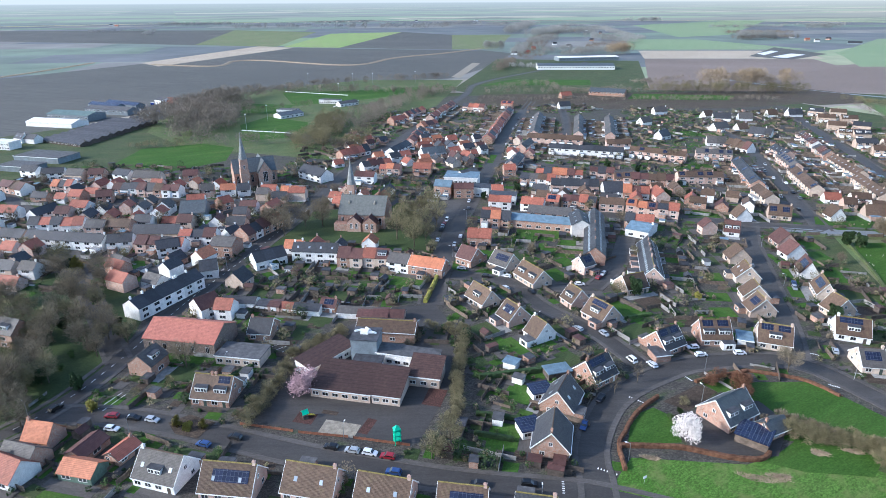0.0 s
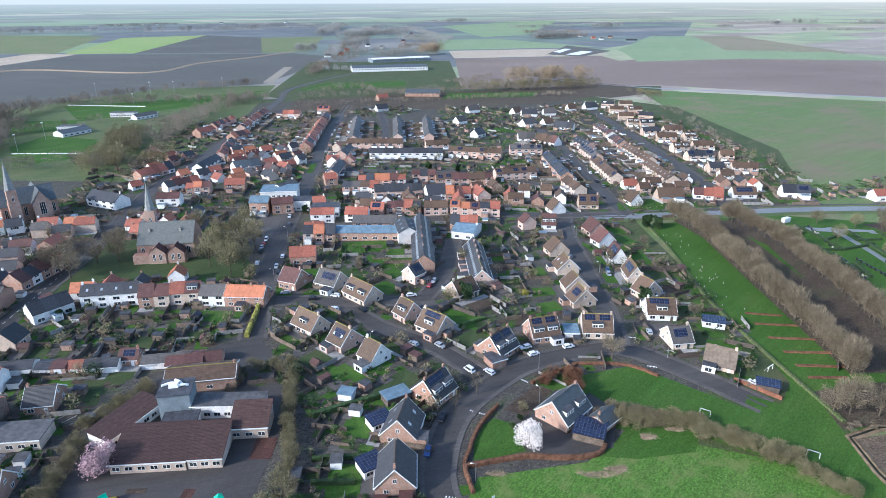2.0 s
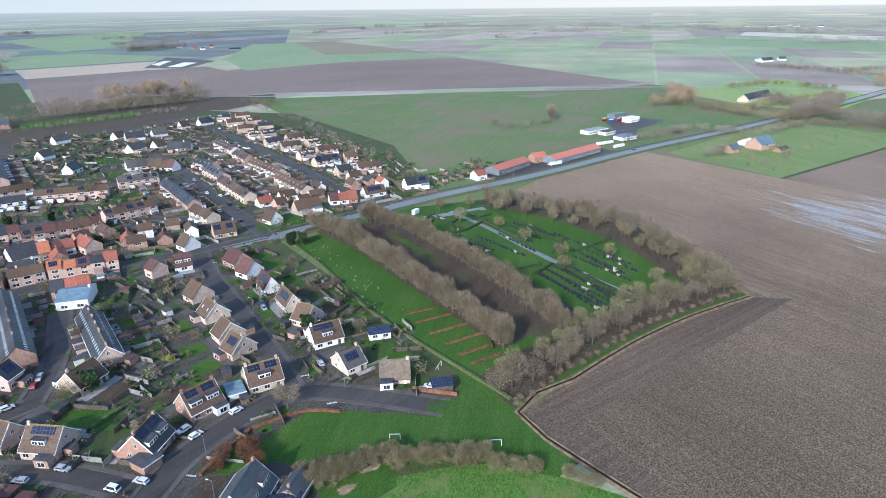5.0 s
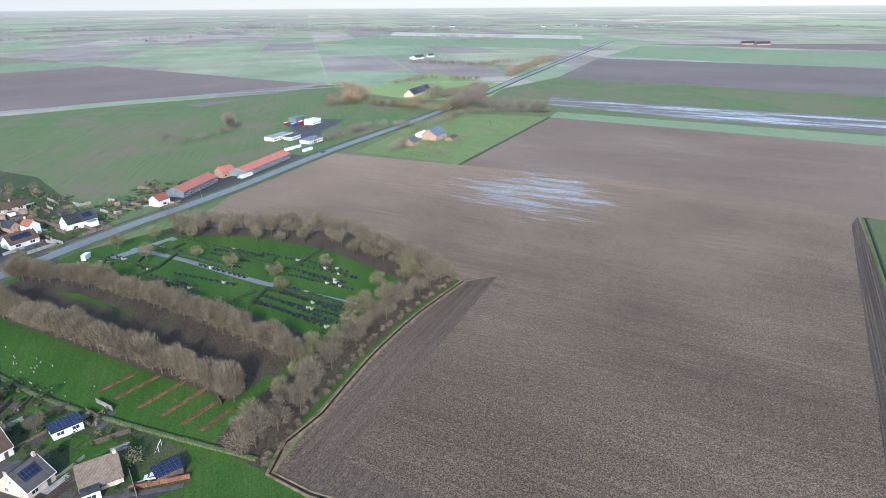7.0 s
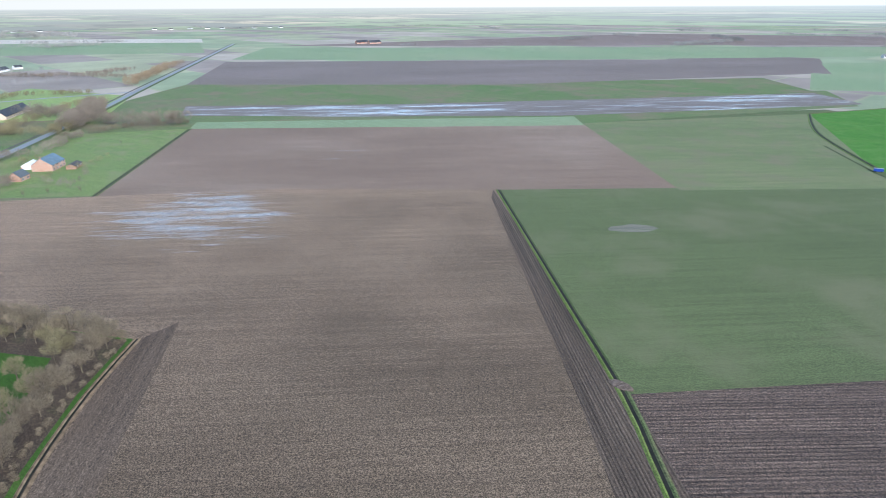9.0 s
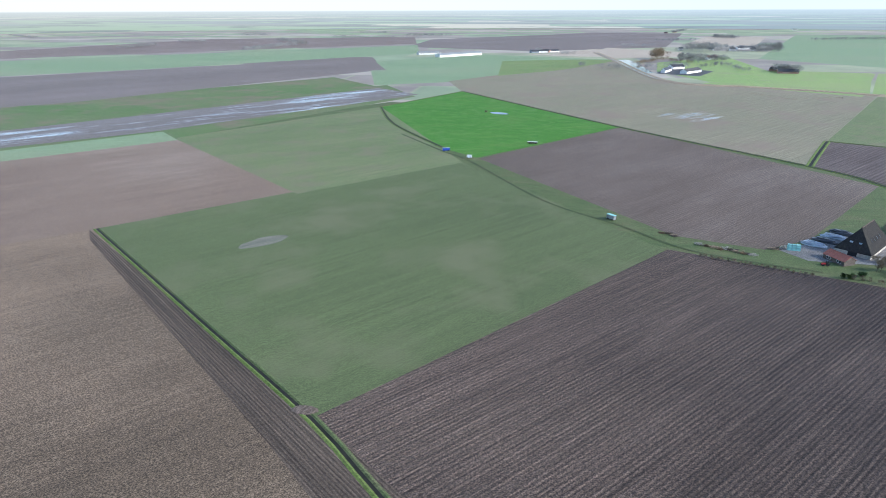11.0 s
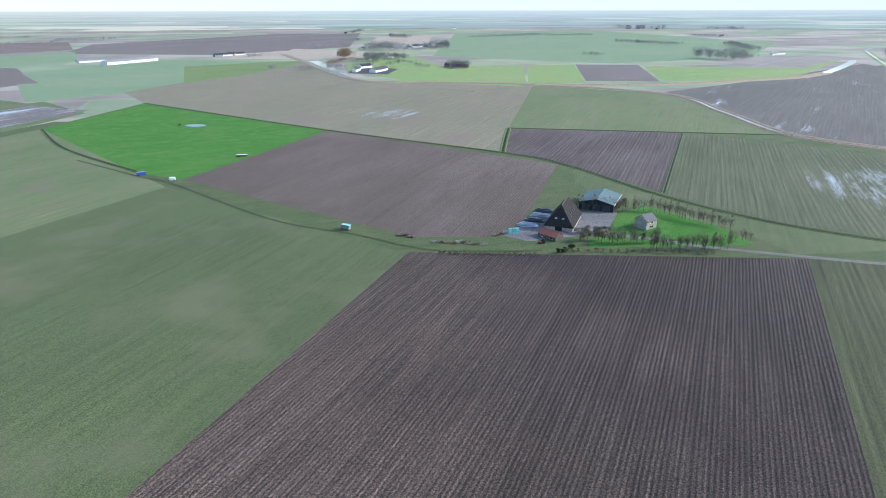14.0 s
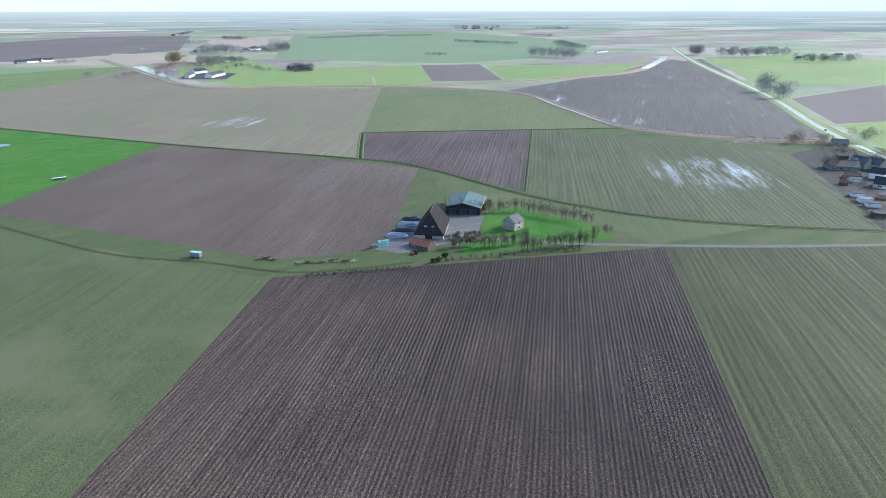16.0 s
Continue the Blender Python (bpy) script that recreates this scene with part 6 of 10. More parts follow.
# ---- school ----
block(-30.5, 166.5, -12, 19.5, 13.5, 3.1, "schoolroof", "beige", label="low brick school wing with a dark red tiled slope", name="school_wing", slope=2.4)
block(-16.2, 163.5, -12, 9.0, 13.0, 3.1, "schoolroof", "beige", label="low brick school wing with a dark red tiled slope", name="school_wing", slope=2.4)
block(-5.2, 171.0, -12, 10.5, 9.5, 3.6, "schoolroof", "beige", label="brick school wing with a dark sloping roof", name="school_wing", slope=2.6)
block(-26.2, 185.0, -7, 9.0, 8.5, 9.0, "flat", "greyblock", False, label="tall grey panelled plant block with flat roof", name="school_block", windows=False)
block(-24.8, 177.0, -8, 9.5, 4.5, 4.0, "flat", "white", label="white banded flat-roofed school corridor", name="school_corridor")
block(-11.5, 181.0, -15, 21.0, 6.5, 4.4, "flatgrey", "white", label="white banded flat-roofed school corridor", name="school_corridor")
block(-40.0, 182.0, 52, 20.0, 8.0, 3.4, "schoolroof", "white", label="low school wing with a brown shallow roof", name="school_wing", slope=1.2)
row(-31, 201, -9.5, 198.5, 1, 10, 4.5, 6.6, "brown", "brick", wide=1)
_u = thing("ventilation_unit", pose(-26.5, 185.5, 9.32, 0, 0, -7), "white ducts of the roof ventilation unit", "ventilation unit")
piece("casing", Build().box(-1.6, -1.2, 0, 1.2, 1.0, 1.1, 0.1).mesh("casing", "trim_white"), _u)
for _x, _y, _d in ((-2.6, 0.6, 30), (0.6, 1.9, -40), (2.2, -0.4, 10)):
    piece("duct", Build().tube((-1.3, 0, 0.5), (1.0, 0, 0.5), 0.4, 0.4, 8).tube((1.0, 0, 0.5), (1.6, 0, 0.05), 0.4, 0.4, 8).mesh("duct", "trim_white"), _u, pose(_x, _y, 0, 0, 0, _d))


def slab(name, mat, cx, cy, deg, L, D, z, label):
    me = Build().box(-L / 2, -D / 2, 0, L / 2, D / 2, 0.06).mesh(name, mat)
    ob = new(name, me)
    ob.matrix_basis = pose(cx, cy, z, 0, 0, deg)
    return tagged(ob, label, name.replace("_", " "), kind="structure")


slab("sand_pit", "sand", -30, 146, -14, 11, 6, 0.09, "pale sand pit in the playground")
slab("play_surface", "playrubber", -41, 151, -14, 6, 5, 0.09, "dark red rubber play surface")
slab("play_surface", "playrubber", -22, 147, 70, 7, 3, 0.09, "dark red rubber play surface")
slab("play_surface", "playrubber", -2.5, 161, 75, 9, 6, 0.1, "dark red rubber play surface")
slab("bark_patch", "soil", -34, 153.5, -14, 5, 1.8, 0.1, "bark strip under a swing")
_t = thing("play_tower", pose(-12.8, 139.5, 0.1, 0, 0, 20), "bright green climbing tower in the schoolyard", "play tower")
for _x in (-0.8, 0.8):
    for _y in (-0.8, 0.8):
        piece("post", shared("ppost", lambda: Build().tube((0, 0, 0), (0, 0, 5.0), 0.14, 0.12, 6).mesh("post", "playgreen")), _t, pose(_x, _y, 0))
for _z in (1.4, 3.0, 4.6):
    piece("platform", shared("pplat", lambda: Build().box(-1, -1, 0, 1, 1, 0.18).mesh("platform", "playgreen")), _t, pose(0, 0, _z))
piece("roof", Build().poly(((-1, -1, 0), (1, -1, 0), (1, 1, 0), (-1, 1, 0), (0, 0, 1.3)), ((3, 2, 1, 0), (0, 1, 4), (1, 2, 4), (2, 3, 4), (3, 0, 4))).mesh("roof", "playgreen"), _t, pose(0, 0, 5))
_t = thing("play_house", pose(-41, 151, 0.1, 0, 0, 30), "small green roofed play house with a slide", "play house")
piece("deck", Build().box(-0.8, -0.8, 0, 0.8, 0.8, 1.2, 0.1).mesh("deck", "timber"), _t)
piece("roof", gable_roof(1.8, 1.8, 2.0, 2.8, 0.15, 0.1, 0.08).mesh("roof", "playgreen"), _t)
piece("slide", Build().poly(((0.8, -0.4, 1.2), (0.8, 0.4, 1.2), (3, 0.4, 0.2), (3, -0.4, 0.2), (0.8, -0.4, 1.05), (0.8, 0.4, 1.05), (3, 0.4, 0.05), (3, -0.4, 0.05)), ((0, 1, 2, 3), (7, 6, 5, 4), (0, 3, 7, 4), (1, 5, 6, 2), (3, 2, 6, 7))).mesh("slide", "yellow"), _t)
def outline(cx, cy, deg, L, D):
    """One square of a painted hopping game: four thin lines."""
    x, y, w = L / 2, D / 2, 0.06
    B = Build().box(-x, -y - w, 0, x, -y + w, 0.012).box(-x, y - w, 0, x, y + w, 0.012).box(-x - w, -y, 0, -x + w, y, 0.012).box(x - w, -y, 0, x + w, y, 0.012)
    ob = new("court_line", B.mesh("court_line", "trim_white"))
    ob.matrix_basis = pose(cx, cy, 0.1, 0, 0, deg)
    tagged(ob, "white painted square on the playground", "court line", kind="structure")


for _i in range(3):
    for _j in range(3):
        outline(-10.5 + _i * 1.5 + _j * 0.35, 147.6 + _j * 1.6 - _i * 0.3, -12, 1.4, 1.5)
for _i in range(5):
    outline(-11.2 + _i * 1.1, 153.4 - _i * 0.22, -12, 1.0, 0.8)

# ---- carport beside the brick house, flat garages ----
block(87.5, 140.0, -38, 8.5, 8.0, 2.6, "solar", "fencewood", False, label="timber carport with dark panels on its roof", name="carport", windows=False)
block(75, 183, 10, 5.5, 6, 2.7, "flat", "brick", label="flat-roofed brick garage beside the house", name="garage", windows=False)
block(109, 193, -20, 5, 7, 2.7, "blue", "white", label="white garage with a pale blue flat roof", name="garage", windows=False)

# ---- churches ----
def church(cx, cy, deg, L, D, eave, ridge, tower, label, wall="churchbrick", roof="slate", chapels=0, transept=False):
    th = thing("church", pose(cx, cy, 0.05, 0, 0, deg), label, "church")
    FOOT.append((cx, cy, L / 2 + 2))
    nave = piece("nave", gable_body(L, D, eave, ridge).mesh("nave", wall), th)
    piece("roof", gable_roof(L, D, eave, ridge, 0.4, 0.0, 0.25).mesh("roof", roof), th)
    n = max(2, int(L / 4.5))
    for i in range(n):
        for s in (-1, 1):
            piece("window", window_mesh(1.6, eave * 0.5, 2), nave, pose((i + 0.5) * L / n - L / 2, s * D / 2, eave * 0.3, 0, 0, 0 if s < 0 else 180))
            piece("buttress", shared(("butt", eave), lambda: Build().box(-0.35, -0.9, 0, 0.35, 0.05, eave * 0.75, 0.06).mesh("buttress", wall)), th, pose(i * L / n - L / 2 + 0.4, s * D / 2, 0, 0, 0, 0 if s < 0 else 180))
    for i in range(chapels):
        x = (i - (chapels - 1) / 2) * 8.5 + 1.5
        c = piece("chapel", gable_body(6.5, 7.5, 5.2, 8.6).mesh("chapel", wall), th, pose(x, -D / 2 - 2.5, 0, 0, 0, 90))
        piece("roof", gable_roof(6.6, 7.5, 5.2, 8.6, 0.2, 0.1, 0.2).mesh("roof", "maroon"), c)
        for k in (-1, 1):
            piece("window", window_mesh(1.3, 3.0, 2), c, pose(-3.25, k * 1.4, 1.8, 0, 0, -90))
    if chapels:
        piece("aisle", Build().box(-L / 2 - 1, -D / 2 - 5, 0, L / 2 - 3, -D / 2, 4.2).mesh("aisle", wall), th)
        for k in (-0.3, 0.25):
            piece("roof_dormer", Build().box(-0.5, -0.4, 0, 0.5, 1.2, 1.3).poly(((-0.6, -0.5, 1.3), (0.6, -0.5, 1.3), (0.6, 1.3, 1.3), (-0.6, 1.3, 1.3), (0, 0.4, 2.6)), ((0, 1, 4), (1, 2, 4), (2, 3, 4), (3, 0, 4))).mesh("roof_dormer", "stone"), th, pose(k * L, -D * 0.22, eave + (ridge - eave) * 0.5))
    if transept:
        c = piece("transept", gable_body(D + 10, 9, eave, ridge - 0.3).mesh("transept", wall), th, pose(L * 0.2, 0, 0, 0, 0, 90))
        piece("roof", gable_roof(D + 10, 9, eave, ridge - 0.3, 0.3, 0.1, 0.25).mesh("roof", roof), c)
        piece("window", window_mesh(3.0, eave * 0.7, 3), c, pose(-(D + 10) / 2, 0, eave * 0.35, 0, 0, -90))
    tx, ty, w, h, tip = tower
    t = piece("tower", Build().box(-w / 2, -w / 2, 0, w / 2, w / 2, h * 0.62).box(-w / 2 + 0.3, -w / 2 + 0.3, h * 0.62, w / 2 - 0.3, w / 2 - 0.3, h).box(-w / 2 - 0.1, -w / 2 - 0.1, h * 0.6, w / 2 + 0.1, w / 2 + 0.1, h * 0.63).mesh("tower", wall), th, pose(tx, ty, 0))
    ring = [(math.cos((i + 0.5) * math.tau / 8) * w * 0.5, math.sin((i + 0.5) * math.tau / 8) * w * 0.5, h) for i in range(8)]
    piece("spire", Build().poly(ring + [(0, 0, tip)], [(i, (i + 1) % 8, 8) for i in range(8)] + [tuple(range(7, -1, -1))]).mesh("spire", "pale_slate"), t)
    piece("cross", Build().box(-0.08, -0.08, tip - 0.4, 0.08, 0.08, tip + 1.8).box(-0.5, -0.08, tip + 0.9, 0.5, 0.08, tip + 1.1).mesh("cross", "metal_grey"), t)
    for k in range(4):
        piece("belfry_opening", window_mesh(1.2, 2.4, 2), t, pose(math.sin(k * math.pi / 2) * (w / 2 - 0.28), -math.cos(k * math.pi / 2) * (w / 2 - 0.28), h * 0.68, 0, 0, k * 90))
    return th


church(-42.5, 325.5, -7.5, 26, 19, 8.0, 16.0, (-10.5, 11.5, 5.0, 19, 33.0), "old village church of brick with a grey slate roof", roof="churchslate", chapels=2)
church(-128, 409, 25, 28, 15, 10, 17.5, (-7.5, -10.5, 5.5, 20, 36.0), "brick church with a tall pale spire", transept=True)

# ---- farm in the fields ----
def hip_barn(cx, cy, deg, L, D, eave, ridge, hip, roof, wall, label):
    th = thing("barn", pose(cx, cy, 0.05, 0, 0, deg), label, "barn")
    FOOT.append((cx, cy, L / 2 + 1))
    x, y = L / 2, D / 2
    piece("wall", Build().box(-x, -y, 0, x, y, eave).mesh("wall", wall), th)
    o = 0.5
    B = Build().poly(((-x - o, -y - o, eave - 0.3), (x + o, -y - o, eave - 0.3), (x + o, y + o, eave - 0.3), (-x - o, y + o, eave - 0.3), (-x + hip[0], 0, ridge), (x - hip[1], 0, ridge)),
                     ((0, 1, 5, 4), (2, 3, 4, 5), (1, 2, 5), (3, 0, 4), (3, 2, 1, 0)))
    piece("roof", B.mesh("roof", roof), th)
    piece("ridge_cap", Build().tube((-x + hip[0], 0, ridge), (x - hip[1], 0, ridge), 0.3, 0.3, 6).mesh("ridge_cap", "brown"), th)
    piece("barn_door", Build().box(-2, -0.1, 0, 2, 0.05, 3.0).mesh("barn_door", "blackboard"), th, pose(x, 0, 0.02, 0, 0, 90))
    return th


roof_tiles("reedthatch", (0.032, 0.03, 0.028), 0.2, 0.1, 0.95)
plain("ductgrey", (0.3, 0.3, 0.3))
_b = hip_barn(37, -308, 71.5, 29, 16, 2.6, 13.5, (4, 6), "reedthatch", "stone", "huge dark thatched barn with a mossy ridge")
def shed_barn(a, b, D, eave, ridge, label):
    """A wide open-fronted farm shed whose ridge runs from one point to the other."""
    L = math.hypot(b[0] - a[0], b[1] - a[1])
    th = thing("farm_shed", pose((a[0] + b[0]) / 2, (a[1] + b[1]) / 2, 0.05, 0, 0, math.degrees(math.atan2(b[1] - a[1], b[0] - a[0]))), label, "shed")
    piece("wall", gable_body(L, D, eave, ridge).mesh("wall", "blackboard"), th)
    piece("roof", gable_roof(L, D, eave, ridge, 0.6, 0.5, 0.2).mesh("roof", "steel_roof"), th)
    for s in (-1, 1):
        piece("fascia", Build().box(-L / 2 - 0.6, s * (D / 2 + 0.6) - 0.08, eave - 0.45, L / 2 + 0.6, s * (D / 2 + 0.6) + 0.08, eave - 0.1).mesh("fascia", "trim_white"), th)
    for k in range(3):
        piece("sliding_door", Build().box(-0.1, -2.2, 0, 0.06, 2.2, 3.8).mesh("sliding_door", "bitumen"), th, pose(-L / 2, (k - 1) * D * 0.3, 0.02))


shed_barn((13.5, -332.5), (3.9, -356.6), 21, 4.8, 7.4, "wide black farm shed with a grey-green steel roof")
for _x in (-2, 2):
    piece("roof_light", Build().box(-0.4, -0.7, 0, 0.4, 0.7, 0.12).mesh("roof_light", "skyglass"), _b, pose(12.4, _x, 6.6, 0, 62, 0))
for _i in range(4):
    piece("roof_light", SHARED.setdefault("bl", Build().box(-0.25, -1.0, 0, 0.25, 1.0, 0.12).mesh("roof_light", "skyglass")), _b, pose(-6 + _i * 4, 4.9, 7.2, -54, 0, 25))


def heap(name, x, y, deg, L, D, H, mat, label, cat, seed=1):
    """A rounded, lumpy mound."""
    rnd = random.Random(seed)
    n, k = 10, 6
    v = []
    for j in range(k + 1):
        a = j / k * math.pi / 2
        for i in range(n):
            b = i * math.tau / n
            s = 1 + rnd.uniform(-0.12, 0.12)
            v.append((math.cos(b) * math.cos(a) ** 0.6 * L / 2 * s, math.sin(b) * math.cos(a) ** 0.6 * D / 2 * s, math.sin(a) * H * s))
    f = [(j * n + i, j * n + (i + 1) % n, (j + 1) * n + (i + 1) % n, (j + 1) * n + i) for j in range(k) for i in range(n)] + [tuple(range(k * n, k * n + n))]
    ob = new(name, mesh_of(name, v, f, mat))
    ob.matrix_basis = pose(x, y, 0.05, 0, 0, deg)
    return tagged(ob, label, cat)


for _i, (_x, _y) in enumerate(((58, -302), (53, -311), (49, -320), (45, -329))):
    heap("silage_clamp", _x, _y, -20, 13, 6, 2.0, "tarp" if _i % 2 else "metal_grey", "silage heap under dark plastic sheeting", "silage heap", _i)
_t = thing("bale_stack", pose(67, -288.5, 0.1, 0, 0, 12), "stack of pale green wrapped bales", "bale stack")
for _i in range(3):
    for _j in range(2):
        piece("bale", shared("bale", lambda: Build().box(-1.0, -0.9, 0, 1.0, 0.9, 1.6, 0.12).mesh("bale", "teal")), _t, pose(_i * 2.05 - 2, 0, _j * 1.6))
_t = thing("tractor", pose(53, -273.5, 0.02, 0, 0, 25), "small red tractor by the barn", "tractor")
piece("body", Build().box(-0.5, -0.5, 0.6, 1.7, 0.5, 1.4, 0.08).mesh("body", "redpaint"), _t)
piece("cab", Build().box(-1.2, -0.6, 0.8, -0.1, 0.6, 2.5, 0.12).mesh("cab", "glass"), _t)
for _x, _r in ((-0.7, 0.8), (1.3, 0.5)):
    for _y in (-0.8, 0.8):
        piece("wheel", Build().tube((0, -0.2, 0), (0, 0.2, 0), _r, _r, 12).mesh("wheel", "rubber"), _t, pose(_x, _y, _r))
def cart(x, y, deg, L, H, wall, roof, label, cat):
    th = thing("trailer", pose(x, y, 0.05, 0, 0, deg), label, cat)
    piece("box", Build().box(-L / 2, -1.1, 0.5, L / 2, 1.1, H).mesh("box", wall), th)
    piece("roof", Build().box(-L / 2 - 0.1, -1.2, H, L / 2 + 0.1, 1.2, H + 0.12).mesh("roof", roof), th)
    for a in (-1, 1):
        piece("wheel_pair", shared("cartwheel", lambda: Build().tube((0, -1.12, 0), (0, -0.88, 0), 0.42, 0.42, 10).tube((0, 0.88, 0), (0, 1.12, 0), 0.42, 0.42, 10).tube((0, -0.9, 0), (0, 0.9, 0), 0.06, 0.06, 6).mesh("wheel_pair", "rubber")), th, pose(a * L * 0.3, 0, 0.42))


cart(162, -292, -28, 5.5, 2.8, "metal_grey", "teal", "grey box trailer by the farm track", "trailer")
cart(310, -393, 15, 4, 2.4, "trim_white", "trim_white", "white field trailer at the meadow corner", "trailer")
cart(341, -408, 40, 6, 2.6, "bluepaint", "metal_grey", "blue hut trailer beside the meadow", "trailer")
cart(287, -474, 20, 9, 1.6, "timber", "trim_white", "long feeding trailer on the meadow edge", "trailer")
cart(283, 271, 10, 5, 3.0, "trim_white", "trim_white", "white van parked by the cemetery", "van")
field("pond", "water", 0.16, (404, -622), (396, -614), (384, -612), (376, -618), (384, -626), (396, -627), label="small pond in the meadow")
heap("soil_heap", 192, -61, 20, 9, 5, 0.5, "plough2", "low heap of soil at the field corner", "soil heap", 4)

# ---- shop car parks, white halls along the road ----
block(582.1, 303.5, -14, 28, 11, 3.4, "pale_slate", "white", label="low white shop beside the country road", name="shop")
block(581.5, 289.7, -14, 14, 9, 3.2, "flatgrey", "white", label="low white shop beside the country road", name="shop")
block(569.8, 266.2, -14, 18, 13, 3.2, "blue", "white", label="white shop with a pale blue flat roof", name="shop")
block(662.3, 300.7, -12, 17, 10, 4.8, "white", "white", label="white flat-roofed hall beside the country road", name="hall")
block(677.5, 323.6, -12, 20, 10, 4.5, "green", "greyblock", False, label="green filling station canopy building", name="station")
cart(651.8, 326.0, -14, 6, 2.6, "redpaint", "trim_white", "red caravan trailer parked beside the shop", "trailer")
cart(648.0, 316.1, -14, 6, 2.6, "bluepaint", "trim_white", "blue caravan trailer parked beside the shop", "trailer")
cart(661.0, 313.6, -14, 6, 2.6, "redpaint", "trim_white", "red caravan trailer parked beside the shop", "trailer")
cart(530.4, 272.4, -14, 6, 2.6, "trim_white", "trim_white", "white caravan trailer parked beside the shop", "trailer")
cart(536.8, 270.2, -14, 6, 2.6, "trim_white", "trim_white", "white caravan trailer parked beside the shop", "trailer")
cart(543.2, 268.0, -14, 6, 2.6, "trim_white", "trim_white", "white caravan trailer parked beside the shop", "trailer")
cart(529.5, 255.9, -14, 6, 2.6, "trim_white", "trim_white", "white caravan trailer parked beside the shop", "trailer")
cart(535.5, 254.1, -14, 6, 2.6, "trim_white", "trim_white", "white caravan trailer parked beside the shop", "trailer")
cart(440.4, 267.3, -14, 6, 2.6, "trim_white", "trim_white", "white caravan trailer parked beside the shop", "trailer")
cart(445.1, 265.8, -14, 6, 2.6, "trim_white", "trim_white", "white caravan trailer parked beside the shop", "trailer")
cart(449.6, 274.3, -14, 6, 2.6, "trim_white", "trim_white", "white caravan trailer parked beside the shop", "trailer")
block(14, 400, -10, 22, 16, 7.5, "blue", "white", label="white flat-roofed hotel block by the square", name="hotel")
block(24, 378, -12, 14, 10, 6.0, "flat", "white", label="white flat-roofed shop by the square", name="shop")
block(38, 362, -12, 16, 10, 5.5, "flat", "white", label="white flat-roofed shop by the square", name="shop")
block(-69, 184, -10, 16, 9, 3.4, "flatgrey", "beige", label="flat-roofed parish annex with white windows", name="annex")

# ---- works west of the village ----
row(-419.1, 751.8, -374.2, 729.3, 1, 12.0, 4.0, 6.5, "solar", "greyblock", wide=1)
row(-404.9, 764.4, -354.5, 736.8, 1, 12.0, 4.0, 6.5, "solar", "greyblock", wide=1)
row(-346.3, 771.2, -333.4, 761.8, 1, 14.0, 6.0, 8.0, "flatgrey", "white")
row(-335.0, 770.8, -320.1, 761.3, 1, 14.0, 5.0, 8.0, "red", "redpaint")
row(-379.9, 550.8, -370.1, 545.8, 1, 9.0, 4.5, 8.0, "dark", "white", sky=2)
row(-369.6, 548.1, -357.4, 543.1, 1, 9.0, 4.5, 8.0, "dark", "white")
block(-313.0, 480.9, -14, 42, 22, 4.5, "flatgrey", "greyblock", label="low nursery hall with a grey flat roof", name="nursery_hall", windows=False)
block(-314.2, 450.7, -14, 30, 16, 4.0, "flatgrey", "greyblock", label="low nursery hall with a grey flat roof", name="nursery_hall", windows=False)
block(-373.4, 523.1, -14, 20, 12, 6.5, "white", "white", label="white modern flat-roofed office", name="office")
cart(-323.7, 685.2, 20, 5, 2.6, "trim_white", "trim_white", "white container trailer in the works yard", "trailer")
cart(-320.4, 703.8, 20, 4, 2.6, "bluepaint", "trim_white", "white container trailer in the works yard", "trailer")
cart(-318.8, 723.3, 20, 5, 2.6, "trim_white", "trim_white", "white container trailer in the works yard", "trailer")
cart(-346.7, 712.4, 20, 6, 2.6, "trim_white", "trim_white", "white container trailer in the works yard", "trailer")
cart(-354.9, 745.2, 20, 5, 2.6, "trim_white", "trim_white", "white container trailer in the works yard", "trailer")
cart(-352.3, 762.5, 20, 4, 2.6, "bluepaint", "trim_white", "white container trailer in the works yard", "trailer")
field("yard", "asphalt", 0.08, (-330.5, 650.9), (-365.2, 745.6), (-338.8, 780.1), (-315.2, 752.4), (-295.6, 659.8), label="grey paved works yard")

# ---- plants ----
def limb(B, p, d, length, r, depth, rnd):
    q = p + d * length
    B.tube(p, q, r, r * 0.6, 5 if depth > 1 else 3)
    if depth <= 0:
        return
    for i in range(3):
        s = d.orthogonal().normalized()
        s.rotate(Matrix.Rotation(rnd.uniform(0, math.tau), 3, d))
        nd = (d * rnd.uniform(0.8, 1.1) + s * rnd.uniform(0.35, 0.8) + Vector((0, 0, 0.22))).normalized()
        limb(B, p + d * length * rnd.uniform(0.5, 1.0), nd, length * rnd.uniform(0.55, 0.8), r * 0.55, depth - 1, rnd)


